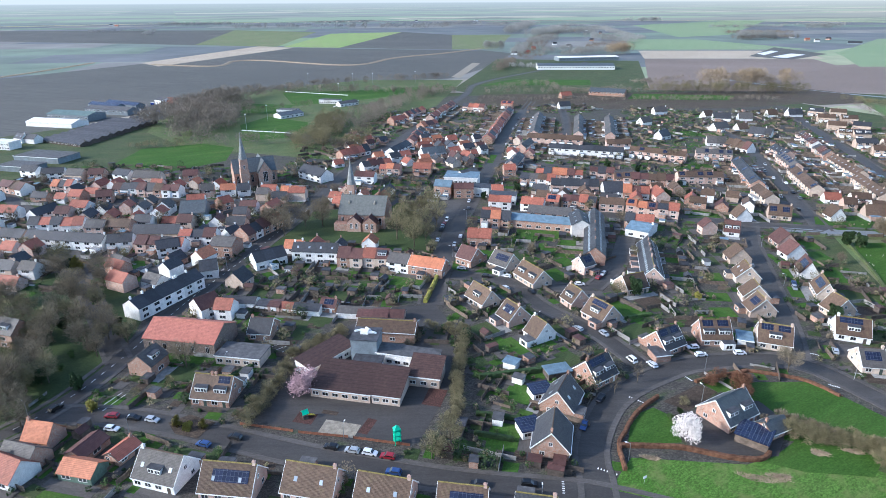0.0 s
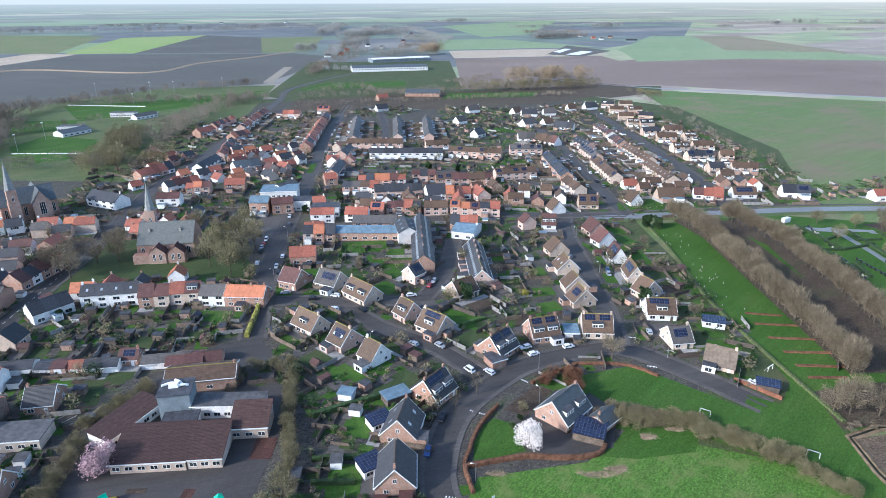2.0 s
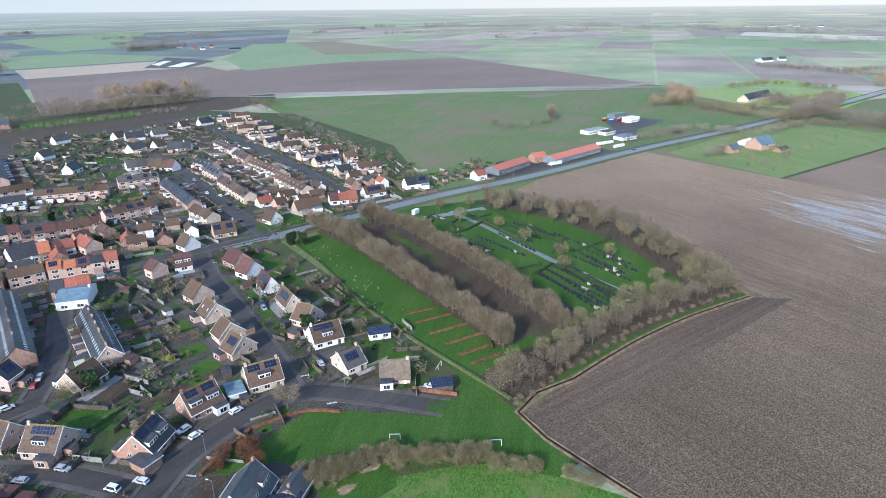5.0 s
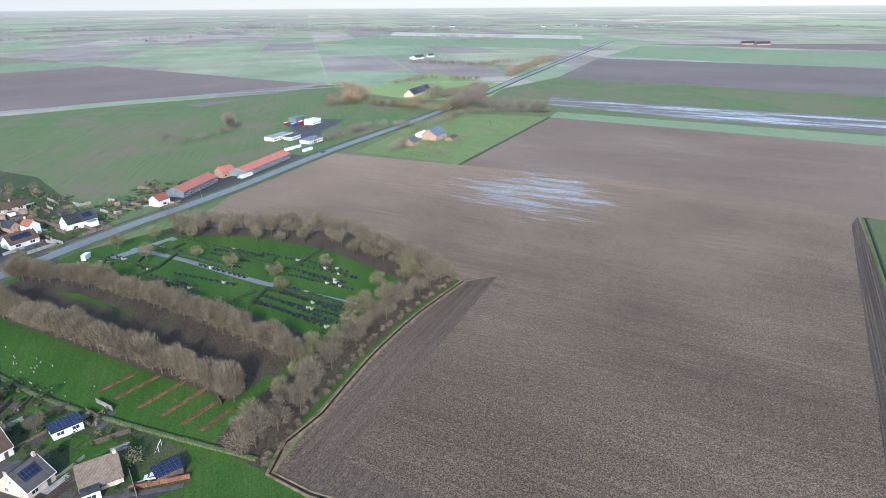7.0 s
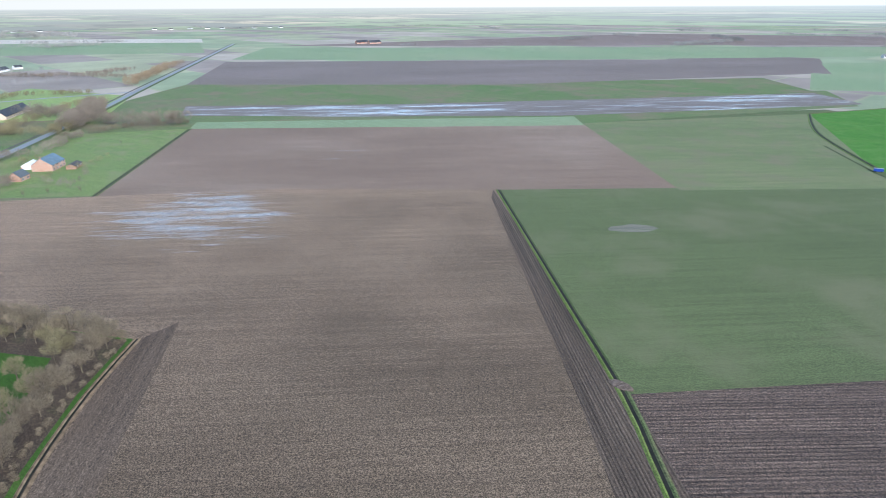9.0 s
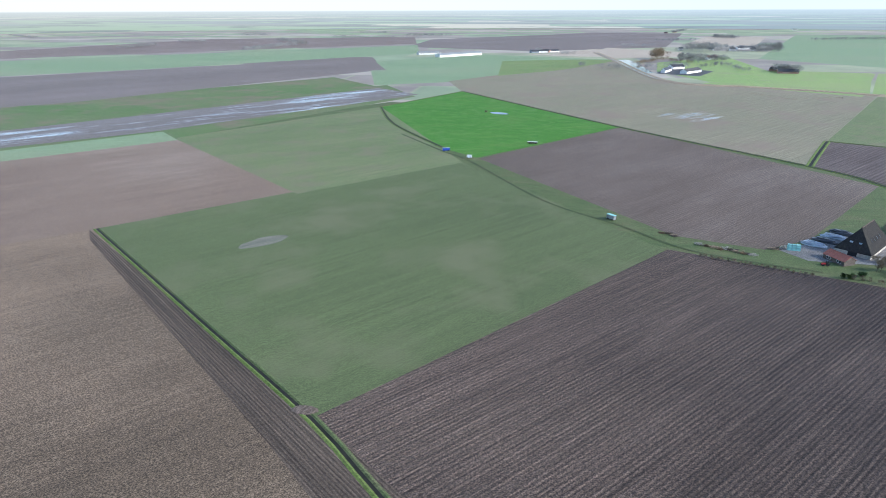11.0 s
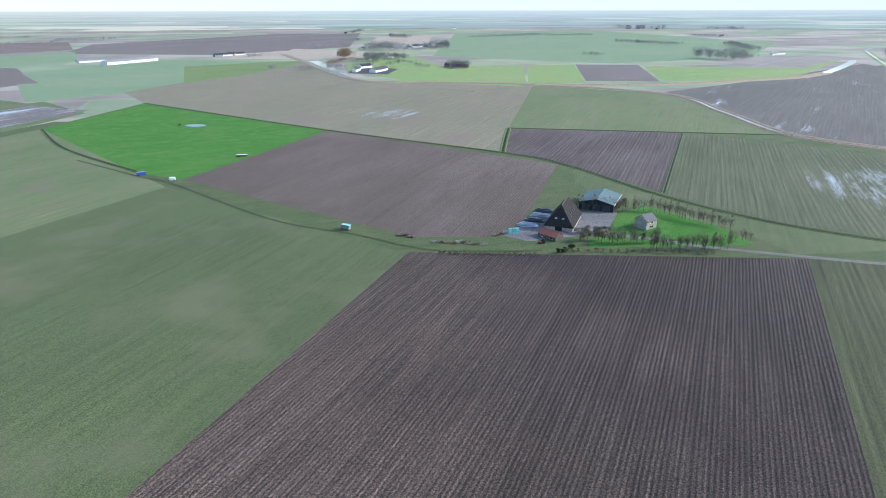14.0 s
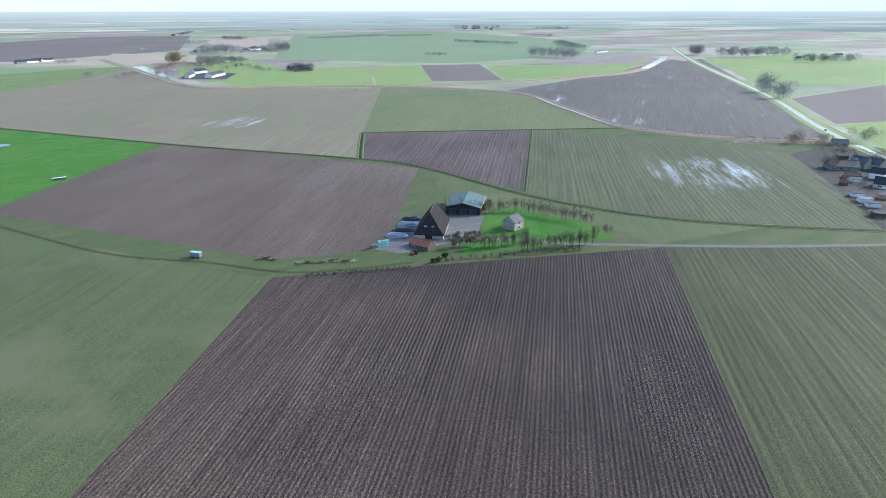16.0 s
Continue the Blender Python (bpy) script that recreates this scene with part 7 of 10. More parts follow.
def twig_crown(rnd, n, rx, z0, z1, up, length, width, loose=0.42):
    """Fine twigs that fill a crown, densest towards its outside."""
    v, f = [], []
    zc, rz = (z0 + z1) / 2, (z1 - z0) / 2
    lumps = [Vector((rnd.gauss(0, loose), rnd.gauss(0, loose), rnd.gauss(0, loose))) for _ in range(11)]
    for _ in range(n):
        d = Vector((rnd.gauss(0, 1), rnd.gauss(0, 1), rnd.gauss(0, 1))).normalized()
        p = d * rnd.random() ** 0.4 * 0.62 + rnd.choice(lumps)
        if p.length > 1.05:
            p = p.normalized() * rnd.uniform(0.75, 1.02)
        o = Vector((p.x * rx, p.y * rx, zc + p.z * rz))
        e = (Vector((p.x, p.y, p.z * 0.6)) + Vector((rnd.gauss(0, 0.45), rnd.gauss(0, 0.45), rnd.gauss(0, 0.4) + up))).normalized() * length * rnd.uniform(0.5, 1.3)
        s = e.orthogonal().normalized() * width * rnd.uniform(0.6, 1.4)
        s.rotate(Matrix.Rotation(rnd.uniform(0, 3.1), 3, e.normalized()))
        k = len(v)
        v += [tuple(o - s), tuple(o + s), tuple(o + e)]
        f.append((k, k + 1, k + 2))
    return v, f


def bare_tree(name, h, spread, seed, twigmat, label, n=1000, up=0.5, width=0.035, low=0.28, limbs=6, thick=1.0, loose=0.42):
    """Tapered trunk, forking limbs, and a crown of fine twigs."""
    rnd = random.Random(seed)
    B = Build().tube((0, 0, 0), (0, 0, h * 0.3), h * 0.022 * thick, h * 0.016 * thick, 7).tube((0, 0, h * 0.3), (0, 0, h * 0.9), h * 0.015 * thick, h * 0.003, 5)
    for i in range(limbs):
        a = i * math.tau / limbs + rnd.uniform(-0.4, 0.4)
        d = Vector((math.cos(a) * spread, math.sin(a) * spread, 0.55 + up * 0.5 + rnd.uniform(0, 0.4))).normalized()
        limb(B, Vector((0, 0, h * rnd.uniform(0.2, 0.34))), d, h * 0.27, h * 0.0095 * thick, 2, rnd)
    th = rooted(name, B.mesh("trunk", "bark"), pose(0, 0, -50), label, "tree")
    v, f = twig_crown(rnd, n * 2, h * 0.42 * spread, h * low, h * 0.97, up, h * 0.115, width * 1.25, loose)
    piece("crown", mesh_of("crown", v, f, twigmat), th)
    return th


def bare_shrub(h, w, seed, twigmat, label, n=480):
    rnd = random.Random(seed)
    v, f = twig_crown(rnd, n * 2, w / 2, 0.1, h * 0.92, 0.5, h * 0.17, 0.036)
    return tagged(new("shrub", mesh_of("shrub", v, f, twigmat)), label, "shrub")


def leaf_cloud(v, f, rnd, c, r, n, size, shell=0.55):
    for _ in range(n):
        d = Vector((rnd.gauss(0, 1), rnd.gauss(0, 1), rnd.gauss(0, 1))).normalized()
        k = rnd.uniform(shell, 1.05)
        p = Vector(c) + Vector((d.x * r[0], d.y * r[1], d.z * r[2])) * k
        a = Vector((rnd.gauss(0, 1), rnd.gauss(0, 1), rnd.gauss(0, 1))).normalized()
        b = a.orthogonal().normalized()
        s = size * rnd.uniform(0.5, 1.2)
        i = len(v)
        v += [tuple(p + a * s), tuple(p + b * s * 0.8), tuple(p - a * s), tuple(p - b * s * 0.8)]
        f.append((i, i + 1, i + 2, i + 3))


def leafy(name, h, w, seed, mat, label, category, n=420, size=0.35, lumps=9, stem=0.2):
    rnd = random.Random(seed)
    if name == "shrub":
        v, f = [], []
        for i in range(lumps):
            a, k = rnd.uniform(0, math.tau), math.sqrt(rnd.random()) * 0.6
            lw = w / 2 * rnd.uniform(0.4, 0.65)
            leaf_cloud(v, f, rnd, (math.cos(a) * w / 2 * k, math.sin(a) * w / 2 * k, h * rnd.uniform(0.15, 0.8)), (lw, lw, lw), n // lumps, size, 0.3)
        ob = tagged(new(name, mesh_of(name, v, f, mat)), label, category)
        ob.matrix_basis = pose(0, 0, -50)
        return ob
    th = thing(name, pose(0, 0, -50), label, category)
    B = Build().tube((0, 0, 0), (0, 0, h * 0.6), h * 0.03 + 0.03, h * 0.012, 6)
    for i in range(5):
        a = i * 1.3 + rnd.random()
        B.tube((0, 0, h * rnd.uniform(0.15, 0.35)), (math.cos(a) * w * 0.35, math.sin(a) * w * 0.35, h * rnd.uniform(0.5, 0.8)), h * 0.018 + 0.01, 0.02, 4)
    piece("trunk", B.mesh("trunk", "bark"), th)
    v, f = [], []
    for i in range(lumps):
        a, k = rnd.uniform(0, math.tau), math.sqrt(rnd.random()) * 0.6
        z = rnd.uniform(stem + 0.15, 0.85)
        lw = w / 2 * rnd.uniform(0.4, 0.65) * (1.15 - 0.5 * z)
        leaf_cloud(v, f, rnd, (math.cos(a) * w / 2 * k, math.sin(a) * w / 2 * k, h * z), (lw, lw, lw * 0.9), n // lumps, size)
    piece("crown", mesh_of("crown", v, f, mat), th)
    return th


KINDS = {
    "oak": [bare_tree("tree", 11, 0.95, s, "twig_grey", "bare winter tree with a wide crown of fine grey-brown twigs", 850, 0.5, 0.04) for s in (1, 2, 3)],
    "brown": [bare_tree("tree", 11, 0.75, s, "twig", "bare brown winter tree with dense twigs", 900, 0.8) for s in (4, 5)],
    "olive": [bare_tree("tree", 9, 0.85, s, "twig_olive", "bare winter tree with olive budding twigs", 800, 0.5) for s in (7, 8)],
    "alley": [bare_tree("alley_tree", 11, 0.98, s, "twig", "bare avenue tree with dense upright brown twigs", 2100, 1.0, 0.036, 0.2, 8, 1.0, 0.3) for s in (9, 10, 11)],
    "thin": [bare_tree("tree", 9, 0.45, s, "twig_grey", "slender bare farm tree", 240, 1.1, 0.014, 0.1, 7, 0.5, 0.6) for s in (12, 13)],
    "bush": [bare_shrub(3.2, 3.6, s, "twig_olive", "bare bushy shrub with pale olive twigs") for s in (14, 15)],
    "brush": [bare_shrub(3.2, 3.4, s, "twig", "bare brown winter shrub with fine twigs") for s in (16, 17)],
    "rust": [bare_shrub(3.2, 3.2, s, "beech", "bare shrub with rust-red winter twigs") for s in (26, 27)],
    "ever": [leafy("evergreen", 7, 5, 18, "leaf_dark", "dark evergreen tree with dense foliage", "tree", 2400, 0.34, 18, 0.05)],
    "green": [leafy("shrub", 2.4, 2.6, s, "leaf_green", "rounded green garden shrub with small leaves", "shrub", 800, 0.18, 9, 0.0) for s in (19, 20)],
    "yellow": [leafy("shrub", 3.4, 3.6, 21, "leaf_yellow", "yellow-green flowering garden shrub", "shrub", 1500, 0.2, 12, 0.05)],
    "white": [leafy("blossom_tree", 6.4, 7.0, 22, "blossom_white", "small tree covered in white blossom", "tree", 4200, 0.17, 26, 0.05)],
    "pink": [leafy("blossom_tree", 7.5, 8.6, 23, "blossom_pink", "tree with dusty pink blossom", "tree", 4200, 0.2, 26, 0.05)],
}
for _k in ("bush", "brush", "rust"):
    for _o in KINDS[_k]:
        _o.matrix_basis = pose(0, 0, -50)
TREES = random.Random(77)


def plant(kind, x, y, h=None, jitter=0.0):
    base = TREES.choice(KINDS[kind])
    ref = {"oak": 11, "brown": 11, "olive": 9, "alley": 11, "thin": 9, "bush": 3.2, "brush": 3.2, "rust": 3.2, "ever": 7, "green": 2.4, "yellow": 3.4, "white": 6.4, "pink": 7.5}[kind]
    s = (h or ref) / ref * TREES.uniform(0.88, 1.12)
    x, y = x + TREES.uniform(-jitter, jitter), y + TREES.uniform(-jitter, jitter)
    return copy_thing(base, pose(x, y, 0.04, 0, 0, TREES.uniform(0, 360)) @ Matrix.Diagonal((s, s, s * TREES.uniform(0.9, 1.1), 1)))


def line_of(kind, x0, y0, x1, y1, n, h=None, jitter=1.0):
    for i in range(n):
        f = (i + 0.5) / n
        plant(kind, x0 + (x1 - x0) * f, y0 + (y1 - y0) * f, h, jitter)


# avenue round the cemetery
def avenue(kind, pts, step, h, jitter=0.8):
    line = smooth(pts, step)
    for x, y in line:
        plant(kind, x, y, h, jitter)


avenue("alley", [(229, 296), (223.5, 263), (207, 209), (196, 170), (186.5, 142)], 4.4, 12.5, 0.5)
avenue("alley", [(255, 284), (254, 250), (240, 203), (229, 175), (210, 133)], 4.4, 12, 0.6)
avenue("brush", [(270, 288), (262, 228), (240, 172), (226, 136)], 7.0, 2.6, 1.2)
avenue("oak", [(161, 126), (175, 122), (193, 121), (215, 118), (240, 112), (262, 104), (284, 96)], 6.5, 11, 1.8)
avenue("olive", [(168, 132), (190, 129), (216, 126), (242, 120), (266, 114), (288, 108)], 8.0, 9, 2.2)
avenue("brush", [(160, 121), (185, 117), (219, 112), (255, 102), (286, 90)], 4.5, 2.4, 1.2)
avenue("oak", [(289, 95), (306, 120), (324, 142), (337, 162), (338, 190), (336, 220), (330, 252)], 6.5, 11.5, 2.2)
avenue("brown", [(296, 112), (314, 142), (328, 170), (329, 205), (322, 245)], 8.0, 10, 2.5)
avenue("olive", [(286, 106), (302, 130), (318, 158), (321, 200), (318, 232)], 11.0, 9, 2.5)
avenue("brush", [(290, 88), (318, 124), (342, 158), (340, 205), (337, 252)], 6.0, 3, 1.6)
for _x, _y in ((293, 215), (274, 168), (262, 160), (287, 240), (281, 192), (290, 150), (297, 262), (312, 254), (272, 118)):
    plant("olive", _x, _y, 9, 2)
plant("ever", 205, 288, 10)
plant("ever", 209, 284, 9)
# shrubs and hedge between park and meadow
line_of("bush", 98, 143, 118, 134, 24, 4.6, 2.0)
line_of("bush", 116, 134, 135, 113, 28, 4.4, 2.0)
line_of("brush", 97, 146, 110, 139, 8, 5.0, 1.6)
line_of("bush", 133, 111, 139, 99, 9, 4.0, 1.4)
line_of("bush", 142, 94, 145, 84, 6, 3.4, 1.0)
line_of("rust", 97, 170, 91, 154, 8, 5.0, 1.4)
line_of("rust", 85, 166, 92, 172, 3, 4.0, 1.0)
for _x, _y, _k in ((68.5, 140, "white"), (-44, 164, "pink"), (115, 174, "oak"), (54, 162, "thin"), (63, 168, "thin"), (106, 228, "yellow"), (105, 233, "bush"), (94, 147, "brush"), (97, 144, "brush"), (99, 148, "bush"), (71, 152, "green"), (74, 156, "bush"), (67, 149, "green"), (-3, 133, "olive"), (2, 138, "olive"), (-1, 134, "bush"), (0, 139, "bush"), (122, 441, "ever"), (142, 432, "ever"), (177, 465, "oak"), (-7, 246, "bush"), (-5, 235, "bush"), (-74, 146, "yellow"), (-70, 147, "yellow"), (-78, 148, "yellow"), (-107, 156, "yellow"), (-117, 166, "ever"), (-109, 163, "green"), (-97, 163, "bush"), (-89, 169, "bush"), (-87, 179, "oak"), (-57, 147, "bush"), (-61, 151, "bush"), (-54, 157, "bush"), (-56, 163, "bush"), (-50, 175, "bush"), (405, -616, "brush")):
    plant(_k, _x, _y, {"white": 8.4, "pink": 8.6}.get(_k))
line_of("bush", -58, 149, -52, 178, 15, 4.2, 1.6)
line_of("bush", -52, 184, -36, 202, 13, 4.2, 1.7)
line_of("brush", -12, 190, -8, 202, 5, 3.4, 1.0)
line_of("bush", 3, 147, 8, 200, 24, 4.4, 0.9)
line_of("bush", 9, 198, -6, 205, 5, 4.2, 1.5)
# church square and main street trees
for _x, _y in ((-95, 322), (-84, 322), (-74, 318), (-84, 304), (-68, 330), (-90, 312), (-24, 299), (-15, 287), (-8, 295), (-4, 318), (-19, 320), (-31, 350), (-12, 308), (-14, 333), (-8, 340), (-22, 310), (-66, 318)):
    plant("oak" if _x < -60 else "olive", _x, _y, 15, 1.5)
plant("ever", -35, 352, 8)
plant("ever", -16, 325, 6)
# wooded gardens west of the main street
for _x, _y in ((-158, 199), (-150, 203), (-149, 216), (-142, 183), (-135, 167), (-128, 190), (-122, 199), (-178, 227), (-176, 261), (-151, 248), (-145, 226), (-128, 150), (-132, 176), (-165, 215), (-155, 230), (-160, 240), (-170, 200), (-145, 195), (-136, 208), (-140, 170), (-150, 176), (-134, 158), (-165, 180)):
    plant(TREES.choice(("oak", "olive", "oak")), _x, _y, 13, 2.5)
    plant(TREES.choice(("oak", "olive", "brown")), _x + 5, _y - 4, 10, 3)
    plant(TREES.choice(("green", "bush", "ever", "brush")), _x + 4, _y + 2, None, 2.5)
    plant(TREES.choice(("green", "brush", "olive")), _x - 3, _y - 3, None, 2.5)
for _x, _y in ((-155, 323), (-164, 289), (-163, 265), (-173, 258), (-136, 322), (-271, 404), (-240, 330), (-200, 345), (-150, 360)):
    plant("oak", _x, _y, 9, 3)
plant("yellow", -170, 262, 7)
def far_wood(x0, y0, x1, y1, width, n, h, mat, label, seed, twigs=58, fine=0.03):
    """A belt of bare trees, too many and too far to tell apart: stems and twigs in one mesh."""
    rnd = random.Random(seed)
    v, f = [], []
    for i in range(int(n * 1.8)):
        k = rnd.random()
        x, y = x0 + (x1 - x0) * k + rnd.uniform(-1, 1) * width, y0 + (y1 - y0) * k + rnd.uniform(-1, 1) * width
        hh = h * rnd.uniform(0.7, 1.15)
        w = hh * 0.012
        b = len(v)
        v += [(x - w, y, 0), (x + w, y, 0), (x, y + w, 0), (x, y, hh * 0.7)]
        f += [(b, b + 1, b + 3), (b + 1, b + 2, b + 3), (b + 2, b, b + 3)]
        cw = rnd.uniform(0.3, 0.42) * hh
        for j in range(twigs):
            d = Vector((rnd.gauss(0, 1), rnd.gauss(0, 1), rnd.gauss(0, 1))).normalized() * rnd.random() ** 0.3
            p = Vector((x + d.x * cw, y + d.y * cw, hh * 0.6 + d.z * hh * 0.36))
            e = (d + Vector((rnd.gauss(0, 0.3), rnd.gauss(0, 0.3), 0.35))).normalized() * hh * 0.15
            s = e.orthogonal().normalized() * hh * fine
            s.rotate(Matrix.Rotation(rnd.uniform(0, 3.1), 3, e.normalized()))
            b = len(v)
            v += [tuple(p - s), tuple(p + s), tuple(p + e)]
            f.append((b, b + 1, b + 2))
    tagged(new("woodland", mesh_of("woodland", v, f, mat)), label, "woodland", kind="stuff")


def belt(pts, width, step, h, mat, label, seed):
    """A belt of bare trees that follows a line."""
    for i, ((x0, y0), (x1, y1)) in enumerate(zip(pts, pts[1:])):
        L = math.hypot(x1 - x0, y1 - y0)
        far_wood(x0, y0, x1, y1, width, max(2, int(L * max(1, width / 5) / step / (1.8 if mat == "twig_far" and seed < 20 else 0.9))), h, mat, label, seed * 10 + i, 150, 0.013)


# woods and tree lines north and west of the village
WOOD = "bare winter wood at the village edge"
belt([(-276.1, 626.9), (-284.1, 718.1), (-258.5, 805.8)], 26, 4.5, 17, "twig_far", WOOD, 1)
belt([(-232.9, 559.1), (-226.8, 625.4), (-235.0, 700.9)], 20, 4.5, 16, "twig_far", WOOD, 2)
belt([(-264.9, 522.4), (-221.8, 530.2)], 9, 5, 6, "twig_olive", "bare scrub behind the pasture", 3)
belt([(-206.9, 529.8), (-175.0, 538.2), (-130.9, 541.7), (-85.1, 504.9)], 9, 5, 10, "twig_far", WOOD, 4)
belt([(-116.2, 518.5), (-105.8, 570.8), (-112.3, 644.0)], 14, 5, 12, "twig_olive", WOOD, 5)
belt([(-245.8, 825.5), (-210.9, 903.1), (-121.0, 964.8), (9.0, 1017.9)], 7, 5, 11, "twig_far", WOOD, 6)
belt([(-91.4, 581.0), (-77.5, 677.1), (-42.5, 778.4), (-8.0, 870.7)], 18, 6, 11, "twig_far", WOOD, 7)
belt([(-79.8, 500.6), (-72.5, 557.1)], 12, 6, 10, "twig_olive", WOOD, 8)
belt([(-211.6, 681.6), (-174.6, 738.8), (-123.3, 754.2)], 5, 6, 9, "twig_far", WOOD, 9)
belt([(108.0, 1217.2), (188.3, 1374.3), (292.4, 1962.9), (601.1, 3144.0)], 30, 24, 10, "twig_far", WOOD, 10)
belt([(280.0, 1442.0), (446.7, 1818.3), (464.9, 1600.8)], 22, 20, 10, "twig_far", WOOD, 11)
belt([(377.4, 2401.9), (727.6, 2988.9), (637.2, 2081.4)], 30, 24, 10, "twig_haze", WOOD, 12)
belt([(79.9, 890.8), (151.4, 938.8), (170.0, 819.6), (250.9, 871.6)], 8, 6, 9, "twig_far", WOOD, 13)
belt([(951.2, 2051.3), (1137.7, 2098.2)], 30, 8, 13, "twig_far", WOOD, 15)
belt([(1066.3, 2408.1), (1198.4, 2417.9), (1283.0, 2391.4)], 26, 8, 13, "twig_far", WOOD, 16)
belt([(402.0, 964.2), (461.6, 940.7), (529.7, 934.5)], 12, 5, 11, "twig_far", WOOD, 17)
belt([(500.9, 767.3), (512.6, 714.4)], 8, 5, 7, "twig_olive", WOOD, 18)
belt([(493.5, 749.3), (441.7, 569.9), (360.1, 378.5)], 7, 5, 5, "twig_far", "belt of bare scrub beside the estate", 19)
plant("olive", *(-97.9, 505.2), 19)


def row_of_boards(a, b, label):
    n = max(2, int(math.hypot(b[0] - a[0], b[1] - a[1]) / 6))
    deg = math.degrees(math.atan2(b[1] - a[1], b[0] - a[0]))
    th = thing("field_boarding", pose(a[0], a[1], 0.1, 0, 0, deg), label, "boarding")
    for i in range(n):
        piece("board", shared("adboard", lambda: Build().box(0, -0.06, 0.05, 5.2, 0.06, 0.95).mesh("board", "trim_white")), th, pose(i * 6.0, 0, 0))


row_of_boards((-193.1, 595.0), (-130.7, 576.8), "white boards along the football field")
row_of_boards((-216.2, 873.5), (-118.6, 831.0), "white boards along the football field")
row_of_boards((-127.4, 737.1), (-100.2, 790.0), "white boards along the football field")
MAST = thing("light_mast", pose(0, 0, -50), "tall grey light mast beside the football field", "light mast")
piece("pole", Build().tube((0, 0, 0), (0, 0, 16), 0.2, 0.12, 6).mesh("pole", "metal_grey"), MAST)
piece("lamp_head", Build().box(-0.9, -0.2, 15.6, 0.9, 0.2, 16.3).mesh("lamp_head", "trim_white"), MAST)
for _p in ((-188.1, 594.8), (-182.1, 649.5), (-200.1, 954.5), (-132.2, 951.5), (-102.2, 950.2), (-39.4, 975.3), (-135.2, 831.6)):
    copy_thing(MAST, pose(*_p, 0.1))
block(*(-172.0, 698.8), -10, 22, 12, 4.0, "flatgrey", "white", label="low white clubhouse beside the football field", name="clubhouse")
block(*(-135.8, 768.0), -12, 26, 10, 4.5, "flat", "white", label="long white stand beside the football field", name="stand")
for _i in range(10):
    _f = _i / 9
    row(-356.0 + 12.0 * _f, 552.6 + 95.4 * _f, -308.9 + 13.8 * _f, 530.3 + 103.4 * _f, 1, 11.0, 2.4, 4.4, "bitumen", "timber", wide=1)
far_wood(55, 850, 480, 835, 8, 90, 8, "twig_far", "belt of bare trees behind the village", 301)
far_wood(60, 785, 420, 775, 14, 150, 5, "twig_far", "belt of bare scrub behind the village", 302)
far_wood(-240, 880, 30, 850, 10, 60, 10, "twig_far", "belt of bare trees behind the village", 303)
# trees round the farms beyond
SCRUB = "bare trees and scrub round the farm"
belt([(783.5, 320.6), (812.3, 311.3), (899.4, 319.3)], 10, 5, 13, "twig_gold", SCRUB, 31)
belt([(807.3, 290.3), (785.0, 224.7), (752.9, 176.4), (801.5, 164.5)], 9, 5, 9, "twig_olive", SCRUB, 32)
belt([(777.5, 167.4), (854.9, 154.7), (943.3, 155.1)], 12, 5, 14, "twig_far", SCRUB, 33)
belt([(1011.3, 307.2), (1106.7, 272.4), (1087.5, 173.6)], 8, 6, 7, "twig_olive", SCRUB, 34)
belt([(1418.5, 364.8), (1369.3, 209.7), (1469.7, 149.0)], 18, 8, 8, "twig_far", SCRUB, 35)
belt([(1343.5, 206.4), (1303.9, 114.7), (1608.0, 43.8)], 10, 6, 8, "twig_far", SCRUB, 36)
belt([(559.6, 409.9), (553.8, 377.5), (603.9, 368.0)], 7, 5, 6, "twig_far", SCRUB, 37)
belt([(634.7, 384.8), (620.6, 370.3)], 3, 3, 14, "twig_far", SCRUB, 38)
belt([(558.9, 261.4), (590.8, 247.8), (651.7, 235.1), (658.2, 176.2), (738.2, 154.2)], 7, 5, 7, "twig_far", SCRUB, 39)
belt([(730.9, 165.8), (772.1, 107.2), (767.1, 50.5)], 5, 3.5, 6, "twig", "bare hedgerow at the paddock edge", 40)
belt([(556.1, 164.4), (534.5, 135.4), (567.1, 126.5)], 5, 9, 6, "twig_far", SCRUB, 41)
belt([(607.3, 190.2), (636.8, 171.6)], 5, 5, 6, "twig_olive", SCRUB, 42)
belt([(560, 158), (578, 150), (592, 134)], 3, 7, 5, "twig_olive", SCRUB, 43)
belt([(540, 186), (552, 172), (560, 184)], 4, 4, 8, "twig_far", SCRUB, 44)
belt([(600, 128), (625, 120)], 4, 8, 5, "twig_olive", SCRUB, 45)
belt([(418.4, -1393.6), (398.4, -1554.5), (318.5, -1482.0)], 9, 9, 8, "twig_gold", SCRUB, 51)
belt([(430.0, -1905.5), (356.2, -2139.3), (219.5, -2067.1)], 10, 16, 11, "twig_haze", SCRUB, 52)
belt([(288.7, -1359.3), (251.7, -1479.0), (188.5, -1327.6)], 8, 14, 8, "twig_haze", SCRUB, 53)
belt([(141.2, -1352.9), (110.9, -1380.0)], 8, 6, 10, "twig_far", SCRUB, 54)
belt([(145.8, -951.8), (93.0, -915.0), (30.5, -962.1)], 4, 8, 3, "reed", "dry reeds along the creek", 55)
for _p in ((676.3, 112.3), (515.8, 127.3), (520.5, 146.7), (520.6, 160.9), (582.7, 89.2)):
    plant("thin", *_p, 6)
